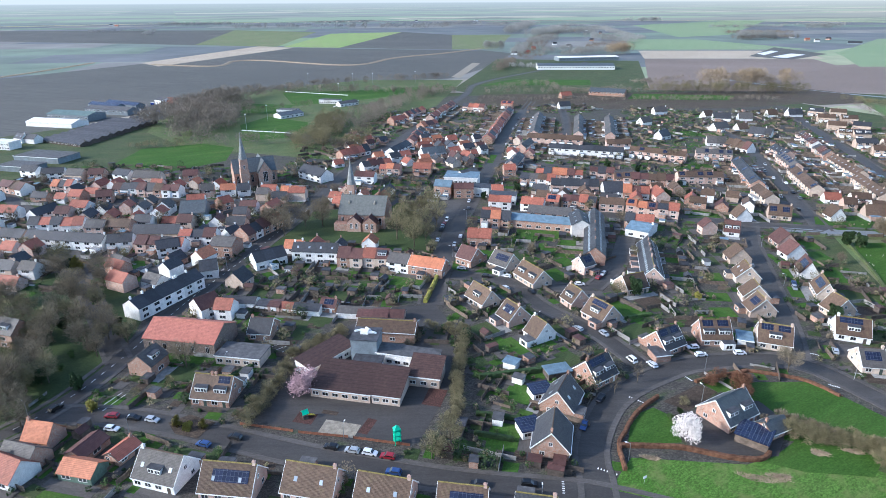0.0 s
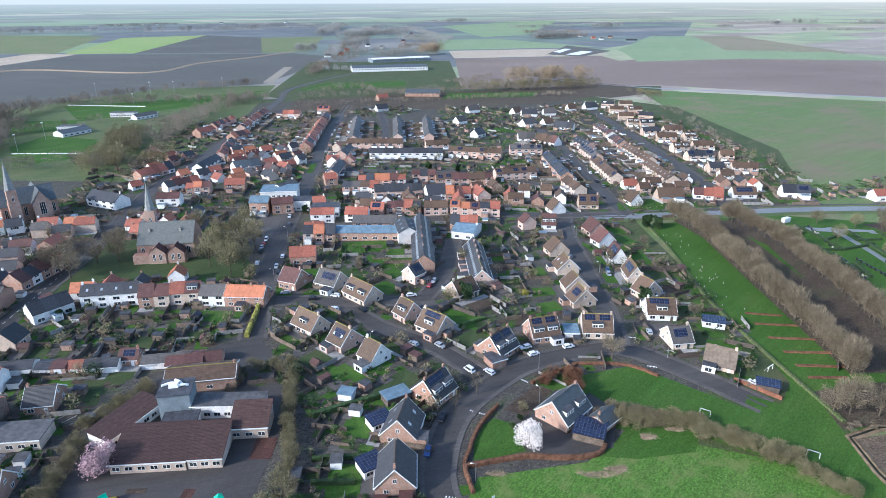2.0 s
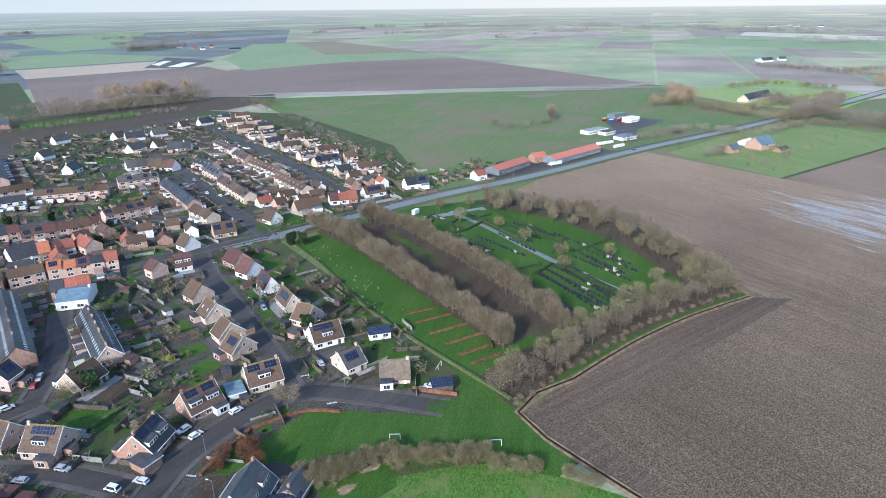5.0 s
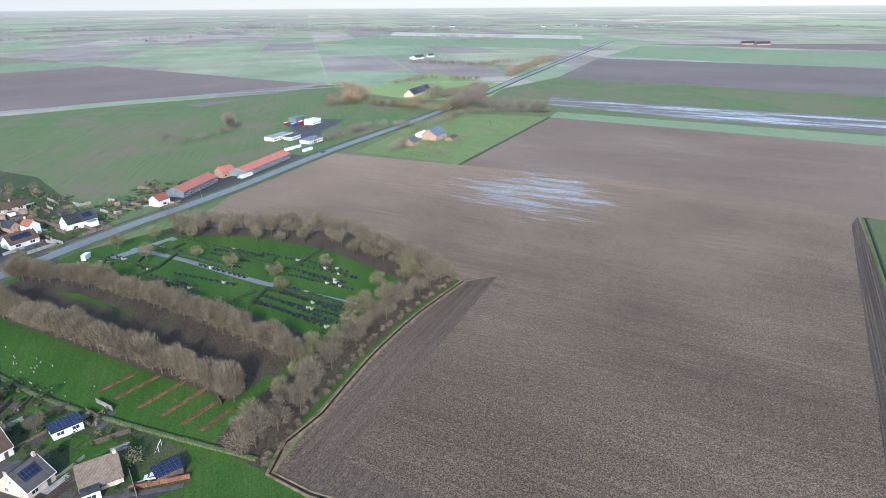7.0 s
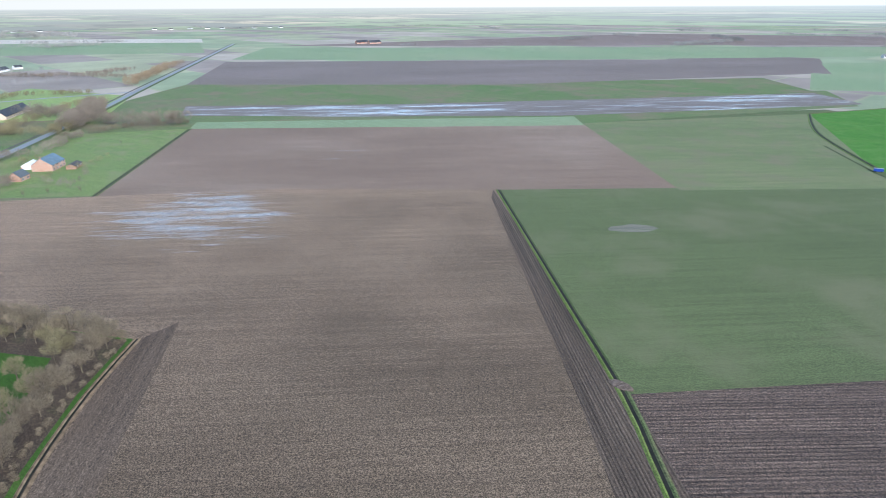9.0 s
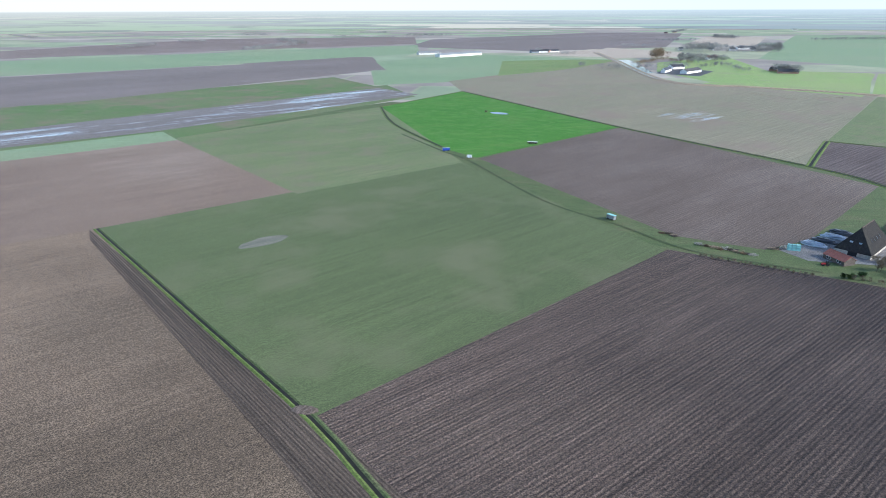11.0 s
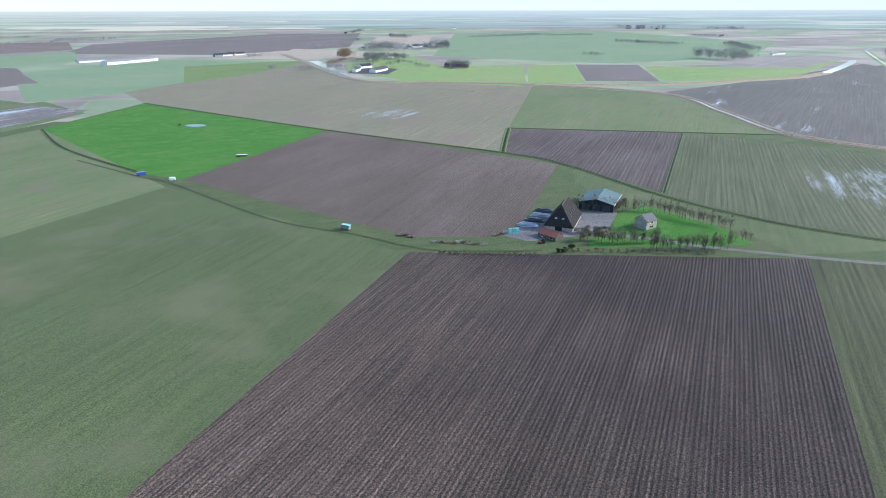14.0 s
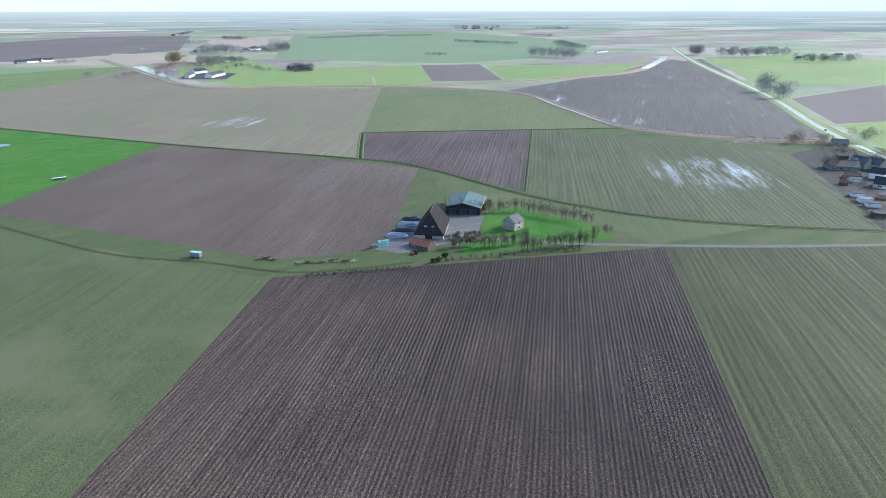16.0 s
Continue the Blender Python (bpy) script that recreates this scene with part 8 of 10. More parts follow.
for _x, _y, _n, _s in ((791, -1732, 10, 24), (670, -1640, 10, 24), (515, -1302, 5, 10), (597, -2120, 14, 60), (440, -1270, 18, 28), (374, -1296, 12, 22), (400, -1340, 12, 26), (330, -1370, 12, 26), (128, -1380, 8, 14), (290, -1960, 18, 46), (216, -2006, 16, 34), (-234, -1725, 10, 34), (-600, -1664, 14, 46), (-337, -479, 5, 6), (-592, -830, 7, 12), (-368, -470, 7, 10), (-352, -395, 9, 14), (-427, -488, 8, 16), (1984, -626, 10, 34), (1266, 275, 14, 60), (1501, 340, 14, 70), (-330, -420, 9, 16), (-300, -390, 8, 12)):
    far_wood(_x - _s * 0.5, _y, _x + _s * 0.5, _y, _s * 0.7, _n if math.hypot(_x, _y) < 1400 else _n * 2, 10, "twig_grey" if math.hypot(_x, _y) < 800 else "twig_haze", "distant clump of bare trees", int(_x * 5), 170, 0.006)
belt([(-338.4, -484.2), (-347.3, -482.4)], 4, 5, 11, "twig_olive", "bare garden trees by the country road", 60)
belt([(-300.8, -511.5), (-332.4, -488.2)], 4, 5, 4, "twig_far", "bare garden trees by the country road", 60)
belt([(-343.1, -475.2), (-360.9, -451.0)], 5, 5, 6, "twig_olive", "bare garden trees by the country road", 64)
belt([(-301.3, -385.6), (-269.9, -341.0)], 3, 5, 3, "twig_olive", "bare garden trees by the country road", 63)
belt([(-287.9, -349.9), (-277.3, -324.6)], 4, 5, 4, "twig_far", "bare garden trees by the country road", 62)
belt([(-242.0, -311.2), (-228.1, -283.4)], 3, 5, 3, "twig_olive", "bare garden trees by the country road", 66)
belt([(-234.5, -287.8), (-222.9, -262.8)], 4, 5, 4, "twig_far", "bare garden trees by the country road", 65)
belt([(-410.3, -477.6), (-413.8, -471.4)], 3, 5, 9, "twig_far", "bare garden trees by the country road", 62)
# farm trees
line_of("thin", *(25.2, -334.1), *(-20.7, -332.8), 16, 9.5, 1.5)
line_of("thin", *(-20.7, -332.8), *(-55.5, -299.7), 24, 9, 1.2)
line_of("thin", *(21.6, -274.4), *(-9.5, -277.0), 22, 9, 2)
line_of("thin", *(-2.1, -267.1), *(-41.8, -269.3), 32, 9, 2)
line_of("thin", *(-45.5, -278.6), *(-61.2, -282.6), 6, 7, 1.2)
line_of("brown", *(33.1, -278.1), *(17.3, -280.3), 6, 6, 1.5)
line_of("brush", *(32.7, -289.7), *(14.4, -293.9), 8, 4, 1.5)
line_of("brush", *(44.7, -261.9), *(-34.3, -261.4), 20, 2.2, 0.8)
line_of("brush", *(108.4, -255.9), *(57.0, -256.0), 20, 1.8, 0.6)
line_of("brush", *(0.5, -333.4), *(-8.0, -353.9), 5, 3.4, 1)
line_of("green", *(48.0, -258.9), *(36.4, -268.1), 5, 2.6, 1)


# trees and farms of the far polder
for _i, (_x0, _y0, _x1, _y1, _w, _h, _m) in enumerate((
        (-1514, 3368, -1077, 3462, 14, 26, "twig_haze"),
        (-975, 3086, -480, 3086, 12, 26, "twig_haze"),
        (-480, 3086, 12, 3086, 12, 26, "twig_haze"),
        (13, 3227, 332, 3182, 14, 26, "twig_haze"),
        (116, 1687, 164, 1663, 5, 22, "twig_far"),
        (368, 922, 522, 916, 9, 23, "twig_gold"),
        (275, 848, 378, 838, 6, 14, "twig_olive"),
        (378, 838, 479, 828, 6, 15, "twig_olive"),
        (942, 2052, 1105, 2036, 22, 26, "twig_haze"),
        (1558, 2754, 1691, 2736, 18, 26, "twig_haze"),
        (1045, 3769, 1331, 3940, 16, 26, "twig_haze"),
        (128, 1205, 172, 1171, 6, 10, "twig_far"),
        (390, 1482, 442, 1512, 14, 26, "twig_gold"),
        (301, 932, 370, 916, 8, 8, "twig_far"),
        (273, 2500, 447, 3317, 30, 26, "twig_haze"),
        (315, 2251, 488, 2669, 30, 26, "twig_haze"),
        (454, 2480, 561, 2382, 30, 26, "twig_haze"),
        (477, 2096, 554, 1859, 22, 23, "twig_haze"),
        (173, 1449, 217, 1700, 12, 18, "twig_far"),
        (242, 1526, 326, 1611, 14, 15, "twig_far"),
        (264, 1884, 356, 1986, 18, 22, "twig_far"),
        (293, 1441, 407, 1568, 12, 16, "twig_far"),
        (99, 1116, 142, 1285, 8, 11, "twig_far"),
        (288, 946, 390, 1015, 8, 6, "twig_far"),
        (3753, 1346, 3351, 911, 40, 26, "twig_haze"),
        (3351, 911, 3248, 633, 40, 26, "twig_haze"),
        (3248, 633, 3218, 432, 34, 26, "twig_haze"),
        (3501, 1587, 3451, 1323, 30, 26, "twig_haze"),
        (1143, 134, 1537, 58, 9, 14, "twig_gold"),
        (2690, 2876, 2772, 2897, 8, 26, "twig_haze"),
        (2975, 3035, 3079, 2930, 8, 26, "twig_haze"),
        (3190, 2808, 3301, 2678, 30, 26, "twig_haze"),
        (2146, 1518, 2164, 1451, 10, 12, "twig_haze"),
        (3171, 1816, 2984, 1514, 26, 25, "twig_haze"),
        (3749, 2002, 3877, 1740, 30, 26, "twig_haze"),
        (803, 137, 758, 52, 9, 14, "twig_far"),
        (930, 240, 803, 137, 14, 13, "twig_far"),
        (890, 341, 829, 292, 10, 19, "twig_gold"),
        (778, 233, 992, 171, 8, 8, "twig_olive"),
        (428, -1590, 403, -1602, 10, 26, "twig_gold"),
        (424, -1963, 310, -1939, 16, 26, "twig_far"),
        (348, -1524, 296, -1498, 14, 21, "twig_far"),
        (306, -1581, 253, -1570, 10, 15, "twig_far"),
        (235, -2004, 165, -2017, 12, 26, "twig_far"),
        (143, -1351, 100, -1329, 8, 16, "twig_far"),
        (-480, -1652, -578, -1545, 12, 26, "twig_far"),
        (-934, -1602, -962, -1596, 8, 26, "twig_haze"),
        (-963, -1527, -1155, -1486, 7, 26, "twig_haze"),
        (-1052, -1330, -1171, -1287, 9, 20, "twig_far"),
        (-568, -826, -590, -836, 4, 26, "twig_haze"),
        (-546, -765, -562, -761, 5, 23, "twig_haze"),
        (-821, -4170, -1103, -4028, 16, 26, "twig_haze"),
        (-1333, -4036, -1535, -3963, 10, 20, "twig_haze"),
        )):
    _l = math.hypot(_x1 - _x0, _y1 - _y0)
    # remote belts take the haze-paled twig colour
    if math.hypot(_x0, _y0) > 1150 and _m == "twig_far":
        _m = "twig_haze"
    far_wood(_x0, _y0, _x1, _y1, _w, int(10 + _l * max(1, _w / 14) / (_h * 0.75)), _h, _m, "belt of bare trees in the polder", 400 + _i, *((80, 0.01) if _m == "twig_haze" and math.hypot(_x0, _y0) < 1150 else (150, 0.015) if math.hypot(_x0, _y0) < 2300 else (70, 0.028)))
FW = random.Random(9)
for _i in range(60):
    _a, _r = FW.uniform(0, math.tau), FW.uniform(2300, 4300)
    if 2.6 < _a < 4.1:
        continue
    _x, _y, _d = math.cos(_a) * _r, math.sin(_a) * _r, FW.uniform(0, math.pi)
    _l = FW.uniform(120, 480)
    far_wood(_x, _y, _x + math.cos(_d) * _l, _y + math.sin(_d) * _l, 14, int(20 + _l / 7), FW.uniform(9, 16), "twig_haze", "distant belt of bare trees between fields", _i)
for _i, (_x, _y, _l, _r, _w) in enumerate((
        (354, 3253, 12, "dark", "white"),
        (391, 3102, 10, "dark", "white"),
        (549, 2826, 10, "grey", "white"),
        (556, 2661, 10, "red", "brick"),
        (613, 2707, 10, "grey", "white"),
        (612, 2462, 10, "dark", "brick"),
        (213, 1528, 14, "red", "brick"),
        (245, 1656, 12, "red", "brick"),
        (329, 1828, 12, "dark", "white"),
        (350, 1733, 12, "grey", "white"),
        (342, 2110, 12, "dark", "white"),
        (474, 2004, 12, "dark", "brick"),
        (583, 2223, 12, "dark", "white"),
        (178, 1497, 14, "grey", "white"),
        (1146, 2097, 14, "dark", "white"),
        (1127, 1973, 14, "red", "brick"),
        (1125, 1916, 14, "grey", "white"),
        (1206, 1996, 14, "dark", "brick"),
        (1166, 1782, 34, "dark", "greyblock"),
        (-1832, 3658, 16, "dark", "white"),
        (-1753, 3561, 20, "red", "brick"),
        (-499, 4170, 20, "red", "white"),
        (-142, 4198, 20, "dark", "white"),
        (237, 4193, 20, "dark", "white"),
        (751, -3378, 16, "dark", "brick"),
        (738, -3528, 18, "dark", "brick"),
        (428, -1990, 12, "dark", "white"),
        (344, -2027, 12, "dark", "white"),
        (288, -2043, 16, "dark", "white"),
        (271, -2161, 16, "grey", "white"),
        (235, -2061, 14, "dark", "white"),
        (137, -1363, 14, "dark", "brick"),
        (114, -1345, 14, "dark", "white"),
        (769, -1679, 24, "dark", "greyblock"),
        (743, -1709, 24, "dark", "brick"),
        (-960, -4089, 26, "dark", "white"),
        (-1066, -4062, 20, "dark", "greyblock"),
        (-1118, -1391, 16, "grey", "white"),
        (-1313, -1475, 20, "grey", "white"),
        (201, -4195, 24, "dark", "white"),
        (-896, -4103, 24, "dark", "white"),
        (1559, 384, 16, "blue", "white"),
        (1608, 351, 16, "dark", "white"),
        (2233, 1551, 14, "dark", "brick"),
        (2240, 1523, 14, "red", "brick"),
        (3370, 1760, 20, "red", "brick"),
        (3649, 1983, 20, "dark", "white"),
        (4036, 1163, 26, "dark", "white"),
        (4064, 1062, 26, "dark", "white"),
        (4096, 927, 26, "dark", "white"),
        (4121, 811, 26, "dark", "white"),
        (4142, 696, 26, "dark", "white"),
        (4198, 129, 26, "dark", "white"),
        (4200, 39, 26, "dark", "white"),
        (4200, -63, 26, "dark", "white"),
        (4197, -163, 26, "dark", "white"),
        (4193, -246, 26, "dark", "white"),
        (4186, -341, 26, "dark", "white"),
        (4178, -433, 26, "dark", "white"),
        (4167, -524, 26, "dark", "white"),
        (4159, -587, 26, "dark", "white"),
        )):
    _a = math.atan2(_y, _x) + math.pi / 2 + FW.uniform(-0.6, 0.6)
    row(_x, _y, _x + math.cos(_a) * _l, _y + math.sin(_a) * _l, 1, min(12, _l * 0.7), 4, 8, _r, _w, wide=1)


def hedge(pts, w, h, mat, label, seed=1, dense=26):
    """A clipped hedge: a solid rough core dressed with leaves."""
    rnd = random.Random(seed)
    line = smooth(pts, 1.2)
    prof = ((-w / 2, 0.0), (-w / 2 * 0.98, h * 0.55), (-w / 2 * 0.85, h * 0.93), (0, h), (w / 2 * 0.85, h * 0.93), (w / 2 * 0.98, h * 0.55), (w / 2, 0.0))
    lines = [offset_line(line, o) for o, _ in prof]
    n, k = len(line), len(prof)
    v = [(lines[j][i][0] + rnd.uniform(-0.09, 0.09), lines[j][i][1] + rnd.uniform(-0.09, 0.09), 0.04 + prof[j][1] * rnd.uniform(0.92, 1.06)) for i in range(n) for j in range(k)]
    f = [(i * k + j, i * k + j + 1, (i + 1) * k + j + 1, (i + 1) * k + j) for i in range(n - 1) for j in range(k - 1)]
    f += [tuple(range(k)), tuple(range((n - 1) * k + k - 1, (n - 1) * k - 1, -1))]
    for i in range(n):
        leaf_cloud(v, f, rnd, (line[i][0], line[i][1], h * 0.55), (w * 0.58, w * 0.58, h * 0.52), dense, 0.14, 0.85)
    ob = new("hedge", mesh_of("hedge", v, f, mat))
    return tagged(ob, label, "hedge")


hedge([(48, 128), (49, 138), (52, 143), (55, 148), (60, 154), (67, 160)], 1.1, 1.3, "beech", "clipped russet beech hedge along the kerb", 1)
hedge([(49, 137.5), (65, 136.5), (77, 132.5), (85, 131.5), (89, 134)], 1.2, 1.3, "beech", "clipped russet beech hedge along the meadow", 2)
hedge([(82, 168), (89, 170.5), (96, 172.5), (101, 174)], 1.1, 1.2, "beech", "clipped russet beech hedge along the kerb", 3)
hedge([(101, 174.5), (117, 169), (124, 160)], 1.2, 0.9, "beech", "low russet beech hedge beside the park", 4)
hedge([(-7, 226), (-3, 246), (0, 266)], 1.6, 2.0, "leaf_yellow", "tall bright green garden hedge", 5)
hedge([(9, 143), (20, 140)], 1.2, 1.6, "leaf_dark", "dark green clipped garden hedge", 6)
hedge([(10, 152), (26, 148.5)], 1.2, 1.6, "leaf_dark", "dark green clipped garden hedge", 7)
hedge([(12, 171), (40, 176)], 1.6, 2.0, "leaf_dark", "dark green clipped garden hedge", 8)
hedge([(-80, 160), (-62, 182)], 1.4, 1.6, "leaf_dark", "dark green clipped garden hedge", 9)
hedge([(72, 211), (82, 214)], 1.4, 1.5, "leaf_green", "green clipped garden hedge", 10)
hedge([(162, 123), (176, 197), (196, 254), (206, 289)], 1.4, 0.9, "verge", "low grassy hedge bank along the burial lawn", 11, 6)
for _i, (_a, _b) in enumerate((((183.7, 188.3), (195.6, 182.4)), ((180.8, 180.1), (195.2, 174.1)), ((178, 169.7), (193.3, 163.9)), ((175.6, 160.1), (190.9, 154.8)), ((172.8, 151.9), (187.6, 146.4)), ((171, 144.9), (182.9, 141)))):
    hedge([_a, _b], 1.3, 0.5, "beech", "low rust-coloured planting row on the burial lawn", 20 + _i, 12)
for _x, _y, _x2, _y2 in ((284.8, 266.6, 279, 229.6), (279, 229.6, 262, 234), (300, 231, 279, 229.6), (250, 168, 265.5, 168), (287.5, 167, 315, 161), (300, 205, 287.5, 167), (270, 215, 262, 200), (297, 232, 285, 196), (268, 166, 254, 124)):
    hedge([(_x, _y), (_x2, _y2)], 1.5, 1.3, "leaf_dark", "dark clipped cemetery hedge", int(_x * 3), 14)
for _x, _y, _x2, _y2 in ((304, 250, 290, 205), (318, 244, 300, 190), (270, 236, 262, 205), (262, 172, 249, 178), (300, 180, 278, 175), (310, 235, 296, 238), (280, 255, 268, 252), (287, 262, 276, 258), (293, 246, 282, 243)):
    hedge([(_x, _y), (_x2, _y2)], 1.4, 1.1, "leaf_dark", "dark clipped cemetery hedge", int(_x), 14)
def tuft(x, y, deg, L, D, seed):
    """A flattened patch of long dry grass."""
    rnd = random.Random(seed)
    v, f = [], []
    for _ in range(700):
        a, k = rnd.uniform(0, math.tau), math.sqrt(rnd.random())
        k *= 1 + 0.25 * math.sin(a * 3 + seed)
        p = Vector((math.cos(a) * k * L / 2, math.sin(a) * k * D / 2, 0))
        d = Vector((rnd.gauss(0, 0.5), rnd.gauss(0, 0.5), rnd.uniform(0.25, 0.7)))
        w = d.orthogonal().normalized() * 0.05
        b = len(v)
        v += [tuple(p - w), tuple(p + w), tuple(p + d)]
        f.append((b, b + 1, b + 2))
    ob = new("dry_grass", mesh_of("dry_grass", v, f, "reed"))
    ob.matrix_basis = pose(x, y, 0.08, 0, 0, deg)
    tagged(ob, "pale patch of long dry grass on the meadow", "dry grass")


def branch_pile(x, y, deg, L, D, H, mat, label, seed):
    rnd = random.Random(seed)
    B = Build()
    for _ in range(46):
        p = Vector((rnd.gauss(0, 0.2) * L, rnd.gauss(0, 0.2) * D, rnd.random() ** 2 * H))
        d = Vector((rnd.gauss(0, 1), rnd.gauss(0, 0.6), rnd.gauss(0, 0.25))).normalized() * rnd.uniform(0.5, 1.3)
        B.tube(p - d, p + d, rnd.uniform(0.05, 0.16), 0.04, 4)
    ob = new("branch_pile", B.mesh("branch_pile", mat))
    ob.matrix_basis = pose(x, y, 0.15, 0, 0, deg)
    tagged(ob, label, "branch pile", kind="stuff")


BP = random.Random(8)
for _a, _b, _n in (((131.1, -283.4), (122.2, -280.5), 5), ((110.6, -273.4), (82.2, -271.0), 12), ((77.2, -281.9), (70.5, -290.8), 3)):
    for _i in range(_n):
        _f = (_i + BP.random()) / _n
        branch_pile(_a[0] + (_b[0] - _a[0]) * _f, _a[1] + (_b[1] - _a[1]) * _f + BP.uniform(-1.5, 1.5), 10, BP.uniform(3, 6), BP.uniform(1.5, 3), BP.uniform(0.5, 1.3), BP.choice(("timber", "reed_red", "reed", "bark", "stone")), "pile of sawn branches and rubble by the track", _i)
for _a, _w, _h in (((82.0, 124.8), 11, 2.4), ((87.4, 125.3), 6, 2.0), ((102.8, 134.2), 4.5, 2.4), ((56.0, 132.7), 5, 1.2), ((112.5, 134.8), 5, 1.8)):
    tuft(*_a, -14, _w, _h, int(_a[0]))

# ---- graves ----
GR = random.Random(3)
def gravestone(mat):
    B = Build().box(-0.5, -0.1, 0, 0.5, 0.1, 1.1, 0.03).box(-0.5, -1.9, 0, 0.5, -0.1, 0.22, 0.03)
    return rooted("grave", B.mesh("grave", mat), pose(0, 0, -50), "dark polished gravestone with a slab" if mat == "granite" else "pale stone gravestone with a slab", "grave", "graves in the cemetery")
GRAVES = [gravestone("granite"), gravestone("granite"), gravestone("stone")]
for _x0, _y0, _x1, _y1, _n in ((267, 221, 259, 200, 12), (292, 217, 285, 190, 14), (252, 170, 238, 127, 24), (258, 168, 243, 122, 24), (264, 168, 250, 123, 22), (281, 166, 270, 130, 16), (287, 165, 276, 135, 14), (262, 230, 255, 205, 10), (300, 215, 292, 190, 12), (308, 210, 300, 185, 10), (270, 228, 262, 200, 9), (300, 168, 288, 138, 10), (294, 168, 282, 134, 10), (304, 248, 298, 228, 7)):
    for _i in range(_n):
        _f = (_i + GR.uniform(0.3, 0.7)) / _n
        copy_thing(GRAVES[0 if GR.random() < 0.92 else 2], pose(_x0 + (_x1 - _x0) * _f, _y0 + (_y1 - _y0) * _f, 0.1, 0, 0, 75 + GR.uniform(-4, 4)))
for _x0, _y0, _x1, _y1, _n in ((266, 222, 254, 195, 9), (274, 219, 266, 183, 12), (285, 213, 274, 182, 10), (253, 168, 235, 129, 14), (258, 166, 239, 126, 14), (263, 161, 246, 124, 14), (267, 157, 252, 123, 13), (304, 216, 300, 185, 9), (304, 190, 297, 166, 7), (284, 160, 274, 137, 8), (292, 155, 281, 131, 8), (290, 263, 274, 230, 8)):
    for _i in range(_n):
        _f = (_i + GR.uniform(0.3, 0.7)) / _n
        copy_thing(GRAVES[0 if GR.random() < 0.94 else 2], pose(_x0 + (_x1 - _x0) * _f, _y0 + (_y1 - _y0) * _f, 0.13, 0, 0, 75 + GR.uniform(-4, 4)) @ Matrix.Diagonal((1.2, 1.2, 1.2, 1)))
STUB = rooted("marker_post", Build().box(-0.12, -0.12, 0, 0.12, 0.12, 0.55, 0.03).mesh("post", "stone"), pose(0, 0, -50), "pale marker post on the burial lawn", "marker", "markers on the burial lawn")
for _i in range(40):
    _f = GR.random()
    copy_thing(STUB, pose(180 + _f * 28 + GR.uniform(-5, 7), 190 + _f * 85, 0.1))

# ---- cars ----
def car(paint, word, van=False):
    words = f"{word} {'van' if van else 'hatchback car'} parked along the street"
    H = 1.95 if van else 1.48
    prof = [(-2.1, 0.32), (-2.15, 0.75), (-2.0, 0.98), (-1.75, H - 0.12), (-1.5, H), (0.35 if not van else 0.9, H - 0.02), (1.05 if not van else 1.45, 0.98), (1.95, 0.82), (2.12, 0.6), (2.1, 0.32)]
    n = len(prof)
    v = []
    for s in (-1, 1):
        for x, z in prof:
            w = 0.86 if z < 1.0 else 0.86 - (z - 1.0) * 0.28
            v.append((x, s * w, z))
    f = [tuple(range(n)), tuple(range(2 * n - 1, n - 1, -1))] + [(i, i + n, (i + 1) % n + n, (i + 1) % n) for i in range(n)]
    th = rooted("car", mesh_of("body", v, f, paint), pose(0, 0, -50), words, "car", "parked cars")
    xf = 0.42 if not van else 0.97
    xb = 0.98 if not van else 1.4
    B = Build()
    B.poly(((xf, -0.68, H - 0.1), (xf, 0.68, H - 0.1), (xb + 0.04, 0.8, 1.02), (xb + 0.04, -0.8, 1.02)), ((0, 1, 2, 3),))
    piece("windscreen", B.mesh("windscreen", "glass"), th, pose(0.03, 0, 0.02))
    B = Build().poly(((-1.81, -0.66, H - 0.16), (-1.81, 0.66, H - 0.16), (-2.02, 0.74, 1.05), (-2.02, -0.74, 1.05)), ((3, 2, 1, 0),))
    for s in (-1, 1):
        B.poly(((-1.65, s * 0.865, 1.04), (0.9 if not van else 1.2, s * 0.865, 1.04), (0.3 if not van else 0.8, s * 0.775, H - 0.12), (-1.5, s * 0.775, H - 0.12)), ((0, 1, 2, 3) if s < 0 else (3, 2, 1, 0),))
    piece("window_band", B.mesh("window_band", "glass"), th)
    for s in (-1, 1):
        for x in (-1.35, 1.3):
            piece("wheel", shared("carwheel", lambda: Build().tube((0, -0.11, 0), (0, 0.11, 0), 0.33, 0.33, 10).mesh("wheel", "rubber")), th, pose(x, s * 0.8, 0.33))
    return th


CARS = [car("car_white", "white"), car("car_silver", "silver"), car("car_black", "black"), car("car_grey", "dark grey"), car("car_blue", "blue"), car("car_red", "red"), car("car_white", "white", True)]


def road_turn(x, y):
    best, deg = 1e9, 0
    for line, _ in ROADS:
        for a, b in zip(line, line[1:]):
            d = (a[0] + b[0]) / 2 - x, (a[1] + b[1]) / 2 - y
            q = d[0] ** 2 + d[1] ** 2
            if q < best:
                best, deg = q, math.degrees(math.atan2(b[1] - a[1], b[0] - a[0]))
    return deg


def park(c, x, y, turn=None):
    deg = road_turn(x, y) if turn is None else turn
    copy_thing(CARS[c], pose(x, y, 0.16 if -300 < x < 500 else 0.06, 0, 0, deg + (180 if (int(x * 3) % 2) else 0)))


